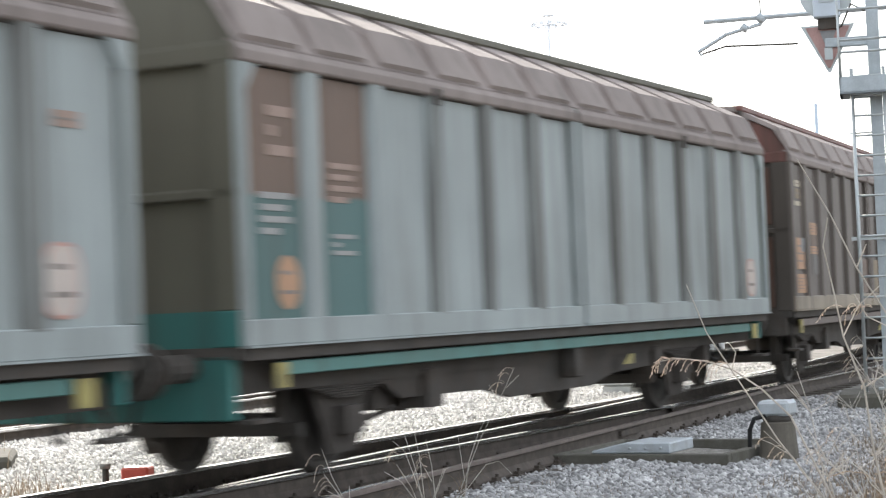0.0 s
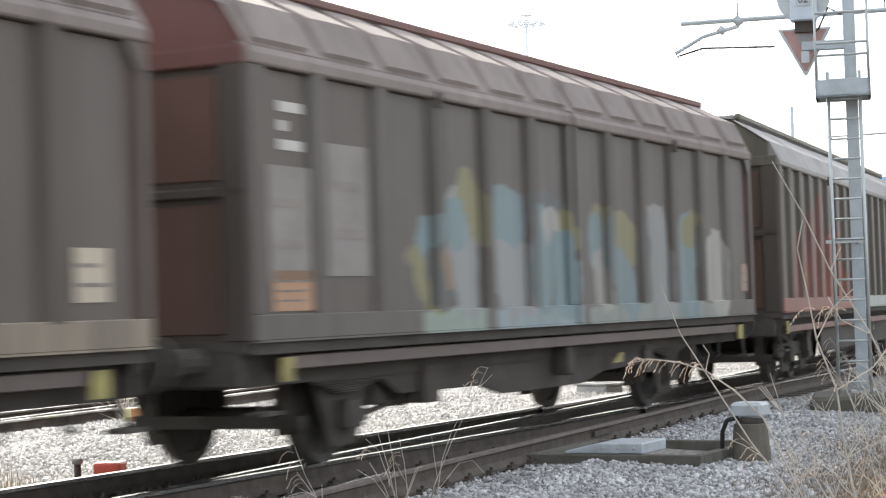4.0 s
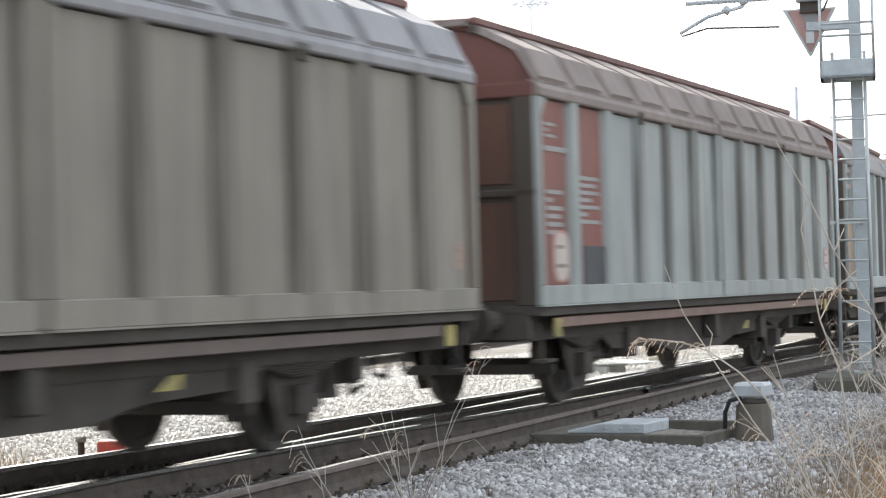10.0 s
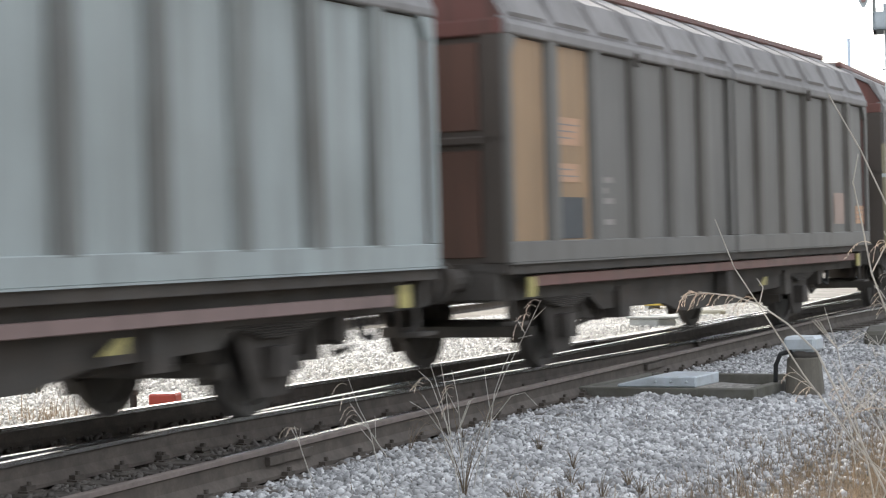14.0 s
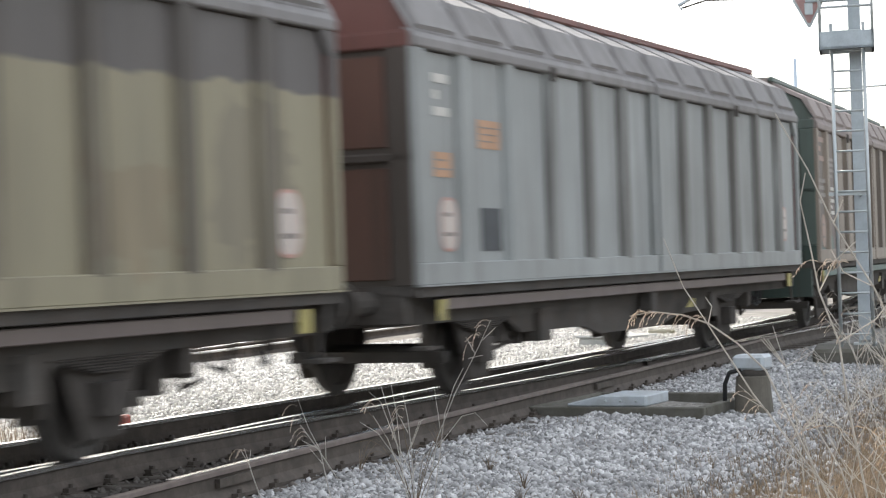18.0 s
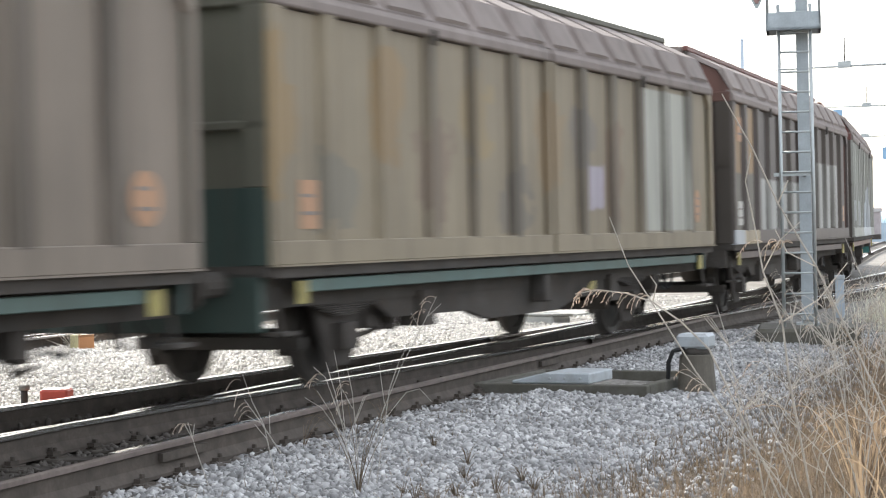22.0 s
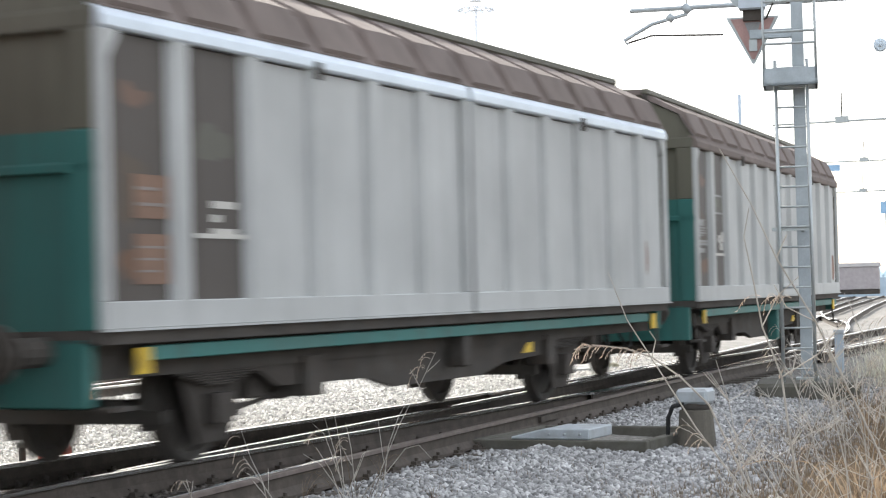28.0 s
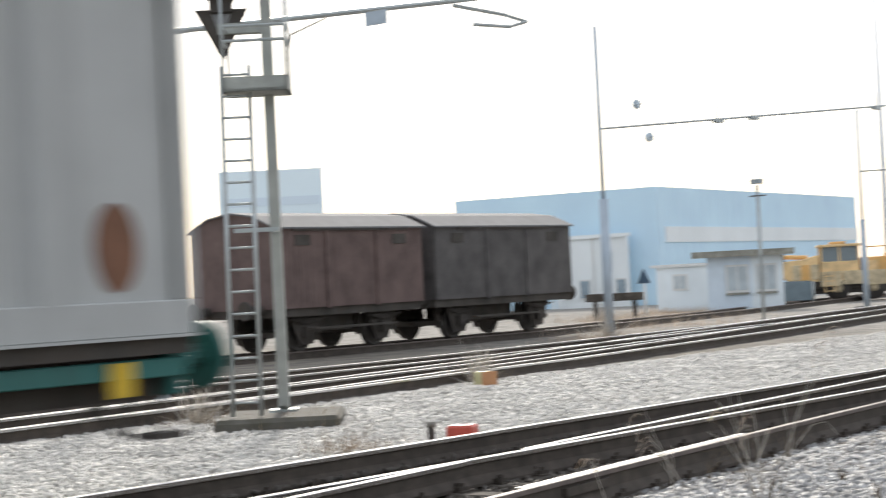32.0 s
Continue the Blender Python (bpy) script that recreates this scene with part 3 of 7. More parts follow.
    # running gear
    wb = 9.0 if length < 16 else 0
    if wb:
        axles = (-h + set_front, h - set_back)
    else:
        axles = (-h + 2.2, -h + 4.0, h - 4.0, h - 2.2)
    wheels = [wheelset(root, x) for x in axles]
    for x in axles:
        axle_guard(root, x)
    if not wb:
        for c in (-h + 3.1, h - 3.1):
            boxes("bogie_frame", M_DARK, root, (c - 1.5, c + 1.5, -1.06, -0.96, 0.42, 0.66), (c - 1.5, c + 1.5, 0.96, 1.06, 0.42, 0.66), (c - 0.2, c + 0.2, -1.0, 1.0, 0.45, 0.8), bevel=0.02)
    ia, ib = axles[len(axles) // 2 - 1] + 1.0, axles[len(axles) // 2] - 1.0
    bm = bmesh.new()
    prism(bm, [(ia - 0.5, 0.84), (ib + 0.5, 0.84), (ib + 0.1, 0.62), (1.6, 0.58), (0.9, 0.46), (-1.4, 0.46), (-2.0, 0.58), (ia, 0.60)], "y", -1.12, -1.04)
    part("truss", bm, M_DARK, root)
    tubes("air_tank", M_DARK, root, ((0.6, -0.45, 0.66), (2.4, -0.45, 0.66), 0.2), n=14)
    tubes("brake_cylinder", M_DARK, root, ((-2.2, 0.3, 0.62), (-1.2, 0.3, 0.62), 0.22), n=14)
    boxes("brake_lever_box", sole if last else M_DARK, root, (-0.09, 0.09, -1.36, -1.16, 0.38 if last else 0.60, 0.98), bevel=0.02)
    xc = 1.75 if bright else 1.55
    bm = bmesh.new()
    prism(bm, [(xc, 0.68), (xc + 0.30, 0.68), (xc + 0.30, 0.80), (xc + 0.20, 0.80)], "y", -1.30, -1.28)
    part("changeover_plate", bm, M_YELLOW if bright else M_TIE, root, "yellow changeover plate")
    boxes("hanger", M_DARK, root, (-h + 3.6, -h + 3.95, -1.2, -0.9, 0.48, 0.86))
    boxes("hanger", M_DARK, root, (h - 4.2, h - 3.9, -1.2, -0.9, 0.5, 0.86))
    xf = axles[0]
    if len(axles) == 2:
        boxes("brake_rigging", M_GEAR, root, (xf + 0.72, xf + 1.05, -0.98, -0.62, 0.50, 0.90), (xf + 1.05, xf + 1.62, -0.94, -0.70, 0.60, 0.90), (xf + 1.30, xf + 1.44, -0.98, -0.66, 0.46, 0.90), bevel=0.015)
        tubes("rigging_link", M_GEAR, root, ((xf + 0.62, -0.9, 0.42), (xf + 1.4, -0.9, 0.52), 0.028), ((xf + 1.4, -0.9, 0.52), (xf + 1.75, -0.92, 0.86), 0.024))
    xr = axles[-1]
    if h - xr > 2.0:
        boxes("brake_hanger", M_GEAR, root, (xr + 0.98, xr + 1.16, -1.12, -0.92, 0.58, 0.98), bevel=0.01)
        bm = bmesh.new()
        path(bm, [(xr + 1.35, -1.02, 0.96), (xr + 1.42, -1.06, 0.62), (xr + 1.66, -1.06, 0.56), (xr + 1.82, -1.02, 0.74), (xr + 1.86, -1.0, 0.98)], 0.026)
        part("air_hose", bm, M_BLACK, root)
        boxes("brake_rigging", M_GEAR, root, (xr + 0.78, xr + 1.0, -0.92, -0.62, 0.42, 0.98), (xr + 1.0, xr + 1.5, -0.80, -0.66, 0.66, 0.80), (xr + 1.42, xr + 1.56, -0.84, -0.60, 0.52, 0.96), bevel=0.01)
        tubes("rigging_link", M_GEAR, root, ((xr + 1.05, -0.9, 0.9), (xr + 1.22, -0.92, 0.44), 0.03), ((xr + 1.22, -0.92, 0.44), (xr + 1.5, -0.9, 0.5), 0.025))
        tubes("pull_rod", M_GEAR, root, ((xr + 0.6, -0.98, 0.78), (xr + 2.0, -0.98, 0.84), 0.022))
    for mk in marks:
        mk(root, h)
    return root, wheels


def plate(x, z, w, hh, col, rows=3, round_=False, ink=None, out=0.0):
    """x counts from the wagon's left end; out lays it over another label."""
    return lambda root, h: label_plate(root, x - h, z, w, hh, col, rows, round_, ink, -1.412 - out)


L_ORANGE = plain("orange_label", (0.43, 0.255, 0.155), 0.6, var=0.1)
L_CREAM = plain("cream_label", (0.48, 0.42, 0.32), 0.6, var=0.1)
L_WHITE = plain("white_label", (0.52, 0.50, 0.46), 0.6, var=0.08)
L_RIM = plain("faded_red_label_rim", (0.46, 0.27, 0.225), 0.6, var=0.15)
L_FACE = plain("pinkish_white_label_face", (0.50, 0.435, 0.39), 0.6, var=0.1)
L_OLIVE = plain("olive_grey_patch", (0.15, 0.148, 0.122), 0.7, var=0.2)
L_DUSK = plain("dull_grey_patch", (0.165, 0.155, 0.145), 0.7, var=0.2)
L_MIST = plain("blue_grey_patch", (0.25, 0.265, 0.27), 0.7, var=0.15)
L_PINK = plain("faded_label", (0.31, 0.225, 0.185), 0.6, var=0.1)
L_SLATE = plain("slate_tag_board", (0.05, 0.055, 0.06), 0.6, var=0.2)
L_BROWN = plain("brown_oval", (0.20, 0.092, 0.052), 0.6, var=0.2)
L_RUSTY = plain("reddish_primed_post", (0.24, 0.13, 0.105), 0.7, var=0.2)
L_DULL = plain("dull_orange_brown_label", (0.22, 0.135, 0.095), 0.7, var=0.2)
L_TAUPE = plain("taupe_patch", (0.21, 0.16, 0.13), 0.7, var=0.25)
L_TAUPE2 = plain("pale_taupe_print", (0.255, 0.235, 0.215), 0.7, var=0.15)
L_TAN = plain("tan_patch", (0.26, 0.21, 0.15), 0.7, var=0.25)
L_DULLOR = plain("dull_orange_panel", (0.34, 0.205, 0.11), 0.7, var=0.25)
L_GREY = plain("grey_patch", (0.30, 0.30, 0.29), 0.7, var=0.12)
P_BLUE = paint("blue_grey_paint", (0.302, 0.338, 0.334))
P_DARK = paint("dark_grey_brown_paint", (0.118, 0.099, 0.087))
P_MAUVE = paint("dusty_mauve_brown", (0.125, 0.098, 0.088))
P_TEAL = paint("teal_paint", (0.035, 0.155, 0.14))
P_TSOLE = paint("dusty_teal_solebar", (0.085, 0.20, 0.18))
P_TSOLE2 = paint("grimy_teal_solebar", (0.082, 0.132, 0.118))
P_DULLRED = paint("dull_red_brown", (0.143, 0.075, 0.062))
P_REDBR = paint("red_brown_paint", (0.145, 0.066, 0.055), streak=0.5)
P_RED = paint("brick_red_paint", (0.172, 0.078, 0.066), streak=0.5)
P_OLIVE = paint("dark_olive", (0.121, 0.115, 0.088))
P_GREEN = paint("dull_grey_green", (0.086, 0.115, 0.101))
R_BROWN = paint("roof_brown", (0.250, 0.212, 0.195), rough=0.74)
R_DARKB = paint("dark_brown_roof", (0.186, 0.151, 0.136), rough=0.85)
R_GREY = paint("roof_grey", (0.266, 0.266, 0.276), rough=0.52)
R_MID = paint("roof_grey_brown", (0.228, 0.218, 0.213), rough=0.70)
P_DTEAL = paint("dark_teal", (0.038, 0.062, 0.054))
R_SMOOTH = paint("smooth_taupe_roof", (0.310, 0.296, 0.284), rough=0.66)
R_SOOTY = paint("smooth_rusty_brown_roof", (0.205, 0.160, 0.145), rough=0.7)
R_HEADG = paint("dusty_grey_header", (0.225, 0.218, 0.215), rough=0.7)
# Grime brown, darkened further for the shade in the gap between wagons.
P_GAP_END = paint("grimy_end_with_gap_shade", (0.075, 0.064, 0.055))
P_RUSTEND = paint("rusty_end_plate", (0.118, 0.066, 0.050), streak=0.55, rust=(0.20, 0.085, 0.045))
P_PINK = paint("dusty_pink_brown_solebar", (0.20, 0.135, 0.125))
P_RUSTS = paint("rust_red_solebar", (0.20, 0.125, 0.10))
TRAIN = []


def wag(u0, u1, *a, **k):
    root, wheels = wagon(a[0], u1 - u0, *a[1:], **k)
    TRAIN.append((root, wheels, (u0 + u1) / 2, u1 - u0))


BROWN1 = paint("brown_field_over_teal", (0.15, 0.10, 0.075), [(-9, 9, 1.3, 2.45, (0.075, 0.145, 0.14), 0.05)])
wag(-2.93, 11.22, "blue-grey sliding-wall wagon with a brown roof and teal frame", P_BLUE, P_BLUE, R_BROWN, P_OLIVE, P_TSOLE, P_OLIVE, P_TEAL,
    marks=[plate(13.3, 1.75, 0.42, 0.55, L_WHITE, 2, True), plate(13.4, 2.9, 0.3, 0.12, L_PINK, 1)])
wag(12.57, 26.74, "blue-grey sliding-wall wagon with teal frame and brown fields", P_BLUE, BROWN1, R_BROWN, P_OLIVE, P_TSOLE, P_OLIVE, P_TEAL,
    marks=[plate(0.75, 1.72, 0.38, 0.46, L_ORANGE, 2, True), plate(0.7, 3.0, 0.4, 0.5, L_PINK, 3), plate(0.6, 2.3, 0.5, 0.4, L_GREY, 4), plate(1.75, 2.6, 0.5, 0.4, L_PINK, 4), plate(1.72, 2.05, 0.4, 0.22, L_GREY, 3), plate(13.45, 1.72, 0.4, 0.55, L_WHITE, 2, True)])
wag(28.09, 42.10, "dark grey-brown sliding-wall wagon with orange labels and red ridge", P_DARK, P_DARK, R_BROWN, P_RED, P_MAUVE, P_REDBR, None, base=paint("stained_beige_sill", (0.265, 0.222, 0.168), streak=0.75),
    marks=[plate(0.72, 3.22, 0.36, 0.10, L_CREAM, 1), plate(0.72, 3.06, 0.30, 0.16, L_TAN, 1), plate(0.68, 2.90, 0.42, 0.07, L_CREAM, 0), plate(0.75, 2.1, 0.55, 0.5, L_ORANGE, 3), plate(0.91, 2.24, 0.22, 0.22, L_MIST, 0, out=0.007), plate(0.75, 1.62, 0.6, 0.3, L_ORANGE, 4), plate(1.85, 2.52, 0.5, 0.2, L_ORANGE, 3), plate(1.85, 2.33, 0.5, 0.16, L_TAUPE, 0), plate(1.85, 2.17, 0.5, 0.13, L_ORANGE, 2), plate(1.9, 1.93, 0.42, 0.32, L_DUSK, 0), plate(6.7, 1.75, 0.8, 0.62, L_TAUPE, 0), plate(8.0, 1.75, 0.8, 0.62, L_TAN, 0), plate(13.3, 1.75, 0.4, 0.4, L_CREAM, 2)])
SPRAY = {"Y": (0.23, 0.215, 0.12), "B": (0.18, 0.245, 0.255), "L": (0.26, 0.265, 0.26), "W": (0.34, 0.33, 0.30), "D": (0.12, 0.128, 0.128), "O": (0.26, 0.19, 0.13)}


def stroke(c, xa, za, xb, zb, w):
    """A sprayed stroke of width w from (xa, za) to (xb, zb)."""
    za, zb = 1.42 + 0.8 * (za - 1.42), 1.42 + 0.8 * (zb - 1.42)
    mx, mz, r = (xa + xb) / 2, (za + zb) / 2, math.hypot(xb - xa, zb - za) / 2 + 0.3 * w
    return mx - r, mx + r, mz - 0.55 * w, mz + 0.55 * w, SPRAY[c], 0.2, "oval", math.degrees(math.atan2(zb - za, xb - xa))


WORD_ONE = [("Y", -4.13, 2.10, -3.64, 1.51, 0.28), ("B", -3.92, 2.21, -3.49, 2.53, 0.35), ("D", -3.57, 1.97, -3.41, 1.68, 0.52), ("O", -3.45, 1.93, -3.33, 1.91, 0.32), ("L", -3.05, 2.83, -2.90, 1.46, 0.59), ("Y", -2.90, 3.05, -2.46, 2.50, 0.48), ("B", -3.17, 2.72, -3.05, 2.36, 0.36), ("L", -2.01, 2.83, -1.81, 1.48, 0.70), ("B", -2.13, 2.75, -1.56, 2.61, 0.57), ("L", -1.48, 2.23, -1.40, 1.47, 0.41), ("D", -1.31, 2.81, -0.25, 2.75, 0.37), ("B", -0.99, 2.62, -0.94, 1.47, 0.60), ("Y", -0.35, 2.64, -0.05, 2.28, 0.45), ("W", -0.64, 2.69, -0.55, 2.44, 0.45), ("B", -0.35, 2.28, -0.20, 1.41, 0.60)]
WORD_TWO = [("Y", 0.75, 2.65, 1.10, 2.70, 0.40), ("B", 0.79, 2.62, 0.75, 2.07, 0.44), ("W", 0.84, 2.05, 0.93, 1.43, 0.48), ("B", 1.19, 2.50, 1.90, 1.42, 0.67), ("Y", 1.55, 2.58, 2.08, 2.30, 0.48), ("L", 2.88, 2.66, 3.01, 1.44, 0.94), ("D", 2.44, 2.55, 2.51, 1.58, 0.43), ("B", 4.20, 2.68, 4.06, 1.36, 0.84), ("Y", 4.06, 2.63, 4.84, 2.61, 0.49), ("D", 4.69, 2.57, 4.84, 2.13, 0.43), ("W", 5.39, 2.33, 5.47, 1.46, 0.87)]
LETTERS = [(-4.0, -2.6, 1.0, 1.42, (0.25, 0.30, 0.26), 0.1), (-2.3, 0.2, 1.0, 1.42, (0.24, 0.29, 0.295), 0.1), (0.4, 5.6, 1.0, 1.40, (0.25, 0.27, 0.25), 0.1)]
LETTERS += [stroke(*q) for q in WORD_ONE + WORD_TWO]
GRAF = paint("dark_doors_with_sprayed_letters", (0.122, 0.107, 0.096), LETTERS)
wag(43.46, 57.74, "dark grey sliding-wall wagon with pale blue and white sprayed letters", GRAF, P_DARK, R_BROWN, P_RED, P_MAUVE, P_REDBR, None, base=GRAF,
    marks=[plate(0.75, 3.05, 0.4, 0.5, L_WHITE, 3), plate(0.7, 2.2, 0.7, 1.0, L_TAUPE2, 2), plate(1.75, 2.35, 0.75, 1.2, L_TAUPE2, 2), plate(0.75, 1.62, 0.7, 0.35, L_ORANGE, 3), plate(13.9, 1.75, 0.35, 0.4, L_PINK, 2)])
REDG = paint("olive_doors_with_red_sprayed_peaks", (0.112, 0.101, 0.085), [(c - w, c + w, 1.1, -top, (0.240, 0.092, 0.073), 0.16) for c, w, top in ((-8.5, 0.5, 1.95), (-7.95, 0.75, 2.5), (-6.85, 0.8, 2.9), (-5.75, 0.85, 3.45), (-4.65, 0.8, 2.95), (-3.6, 0.75, 3.05), (-2.65, 0.6, 2.2))], streak=0.3)
SILL4 = paint("pale_sill_with_red_overspray", (0.34, 0.37, 0.35), [(-12, -1.5, 1.0, 1.5, (0.240, 0.092, 0.073), 0.08)])
wag(59.10, 78.60, "long dark olive sliding-wall wagon on bogies with red sprayed peaks", REDG, REDG, R_SMOOTH, P_OLIVE, P_RED, P_OLIVE, None, kind="smooth", panels=20, dark=0, base=SILL4, skirt=M_DARK,
    stripe=R_SMOOTH, marks=[plate(9.75, 2.45, 0.2, 1.9, L_RUSTY, 0), plate(15.12, 1.69, 0.64, 0.48, L_GREY, 0), plate(19.0, 2.95, 0.3, 0.45, L_CREAM, 2, True), plate(19.0, 1.9, 0.4, 0.6, L_PINK, 3)])
P_BEIGE = paint("grey_beige_paint", (0.236, 0.219, 0.185), streak=0.45)
RB0 = paint("dusty_mauve_field", (0.138, 0.100, 0.088))
RB1 = paint("faded_red_brown_field", (0.15, 0.084, 0.068))
wag(80.00, 94.10, "grey-beige sliding-wall wagon with faded red fields and red ridge", P_BEIGE, RB0, R_GREY, P_RED, P_MAUVE, P_REDBR, None,
    marks=[plate(0.75, 1.75, 0.42, 0.55, L_PINK, 2, True), plate(0.7, 3.1, 0.7, 0.12, L_DULL, 1), plate(0.7, 2.3, 0.45, 0.5, L_TAUPE2, 5), plate(1.75, 2.4, 0.6, 0.5, L_DULL, 4), plate(1.85, 1.7, 0.55, 0.45, L_SLATE, 0), plate(13.7, 1.75, 0.25, 0.3, L_PINK, 2, True)])
P_GREYB = paint("cool_grey_paint", (0.315, 0.342, 0.33))
RB2 = paint("signal_red_field", (0.215, 0.072, 0.056), streak=0.45)
wag(95.44, 109.66, "cool grey sliding-wall wagon with red fields and white print", P_GREYB, RB2, R_BROWN, P_REDBR, P_RUSTS, P_REDBR, None,
    marks=[plate(0.75, 1.75, 0.5, 0.6, L_WHITE, 2, True), plate(0.5, 3.18, 0.34, 0.2, L_GREY, 3), plate(0.7, 2.97, 0.8, 0.06, L_GREY, 0), plate(0.6, 2.25, 0.5, 0.55, L_GREY, 6), plate(1.75, 2.42, 0.65, 0.6, L_GREY, 7), plate(1.85, 1.65, 0.75, 0.45, L_SLATE, 0), plate(13.7, 1.75, 0.28, 0.4, L_WHITE, 2, True)])
BD = paint("dark_brown_field", (0.085, 0.07, 0.06))
wag(111.01, 123.88, "blue-grey sliding-wall wagon with a smooth rusty brown roof and orange tags", P_BLUE, BD, R_SOOTY, P_RED, P_PINK, P_REDBR, None, kind="smooth", stripe=R_HEADG, set_front=1.5, set_back=2.3,
    marks=[plate(0.65, 1.95, 0.5, 0.95, L_DULLOR, 0), plate(1.6, 2.2, 0.6, 0.65, L_CREAM, 2), plate(0.75, 3.3, 0.5, 0.45, L_PINK, 3), plate(2.6, 2.35, 0.7, 0.35, L_ORANGE, 3), plate(2.4, 1.85, 0.35, 0.25, L_CREAM, 3), plate(1.65, 1.62, 0.6, 0.35, L_SLATE, 0)])
TAN = paint("tan_orange_field", (0.30, 0.19, 0.10))
P_DARKG = paint("dark_warm_grey_paint", (0.136, 0.131, 0.121))
wag(125.21, 139.80, "dark warm grey sliding-wall wagon with tan fields and red ridge", P_DARKG, TAN, R_MID, P_REDBR, P_REDBR, P_REDBR, None,
    marks=[plate(1.6, 2.6, 0.8, 0.3, L_ORANGE, 3), plate(1.6, 2.15, 0.7, 0.2, L_ORANGE, 2), plate(1.65, 1.66, 0.85, 0.45, L_SLATE, 0), plate(2.7, 1.85, 0.5, 0.6, L_TAUPE2, 5), plate(12.8, 1.8, 0.6, 0.5, L_PINK, 0), plate(14.1, 1.7, 0.5, 0.3, L_ORANGE, 3)])
TWO = paint("dark_over_sand_doors", (0.105, 0.095, 0.09), [(-9, 9, 1.0, 2.95, (0.262, 0.235, 0.158), 0.12), (-6.2, -5.1, 1.6, 2.7, (0.235, 0.195, 0.12), 0.6, "oval"), (-1.6, -0.5, 1.9, 2.8, (0.225, 0.20, 0.135), 0.6, "oval"), (5.2, 6.4, 1.6, 2.7, (0.21, 0.185, 0.13), 0.6, "oval"), (-4, -2.5, 1.4, 2.4, (0.235, 0.195, 0.12), 0.5), (0.5, 2.4, 1.6, 2.3, (0.24, 0.20, 0.13), 0.5), (3.4, 4.6, 1.5, 2.2, (0.24, 0.20, 0.13), 0.5)])
wag(141.15, 155.41, "sliding-wall wagon painted dark above and sand yellow below", TWO, TWO, R_MID, P_RED, P_MAUVE, P_REDBR, None, marks=[plate(0.75, 2.6, 0.35, 0.4, L_WHITE, 2), plate(1.8, 2.2, 0.4, 0.6, L_PINK, 3), plate(13.4, 1.8, 0.42, 0.6, L_WHITE, 2, True)])
P_LGREY = paint("light_grey_paint", (0.278, 0.29, 0.282))
wag(156.75, 171.02, "light grey sliding-wall wagon with small orange labels and red ridge", P_LGREY, P_LGREY, R_MID, P_RED, P_MAUVE, P_REDBR, None,
    marks=[plate(0.8, 1.8, 0.4, 0.55, L_WHITE, 2, True), plate(0.7, 2.4, 0.4, 0.25, L_ORANGE, 2), plate(0.7, 3.1, 0.35, 0.5, L_WHITE, 3), plate(1.85, 2.75, 0.55, 0.3, L_ORANGE, 3), plate(1.85, 1.75, 0.5, 0.45, L_SLATE, 0), plate(13.4, 1.85, 0.3, 0.55, L_WHITE, 2, True)])
# Taupe warmed and lifted in colour to take in lens flare.
P_TAUPE = paint("taupe_brown_paint", (0.222, 0.184, 0.148))
TPT = paint("taupe_over_teal_field", (0.128, 0.106, 0.092), [(-6.5, -5.2, 1.2, 1.75, (0.09, 0.145, 0.13), 0.25)])
wag(172.39, 186.44, "taupe sliding-wall wagon with teal patches and white print", P_TAUPE, TPT, R_BROWN, P_GREEN, P_TSOLE2, P_GREEN, P_DTEAL,
    marks=[plate(0.75, 1.75, 0.45, 0.6, L_PINK, 2, True), plate(0.75, 3.2, 0.5, 0.5, L_PINK, 3), plate(0.7, 2.45, 0.7, 0.5, L_TAUPE2, 4), plate(1.85, 2.9, 0.7, 0.4, L_TAUPE2, 4), plate(1.85, 2.3, 0.4, 0.55, L_WHITE, 5), plate(13.3, 1.78, 0.42, 0.45, L_ORANGE, 2, True)])
MOTTLE = [(-6.9 + 1.15 * k - 0.35, -6.9 + 1.15 * k + 0.45, za, za + hz, c, 0.6, "oval") for k, (za, hz, c) in enumerate(((1.7, 1.5, (0.30, 0.215, 0.115)), (1.5, 0.9, (0.20, 0.18, 0.14)), (2.0, 1.3, (0.285, 0.205, 0.115)), (1.6, 1.2, (0.215, 0.165, 0.12)), (2.3, 1.0, (0.29, 0.225, 0.13)), (1.5, 0.8, (0.19, 0.165, 0.13)), (1.9, 1.3, (0.275, 0.205, 0.125)), (2.2, 0.9, (0.205, 0.18, 0.15)), (1.6, 1.4, (0.24, 0.175, 0.12))))]
# Ochre base raised too, with the flare's warm veil in it.
P_OCH = paint("ochre_taupe_doors", (0.262, 0.218, 0.152), MOTTLE + [(3.65, 5.75, 1.44, 3.45, (0.42, 0.42, 0.37), 0.0), (1.3, 1.95, 1.75, 2.3, (0.40, 0.36, 0.42), 0.15)])
wag(187.55, 201.40, "ochre-brown sliding-wall wagon with two pale replaced panels", P_OCH, P_OCH, R_BROWN, P_OLIVE, P_TSOLE2, P_OLIVE, P_DTEAL, set_front=2.0, low_top=1.9,
    marks=[plate(0.75, 1.75, 0.35, 0.45, L_ORANGE, 2), plate(13.1, 1.8, 0.3, 0.5, L_ORANGE, 3, True)])
BLK = paint("brown_doors_overpainted_grey", (0.105, 0.088, 0.08), [(-4.5, -0.1, 1.42, 2.32, (0.36, 0.36, 0.34), 0.03), (0.1, 2.2, 1.42, 3.12, (0.36, 0.36, 0.34), 0.03), (2.2, 5.6, 1.42, 2.8, (0.36, 0.36, 0.34), 0.05)])
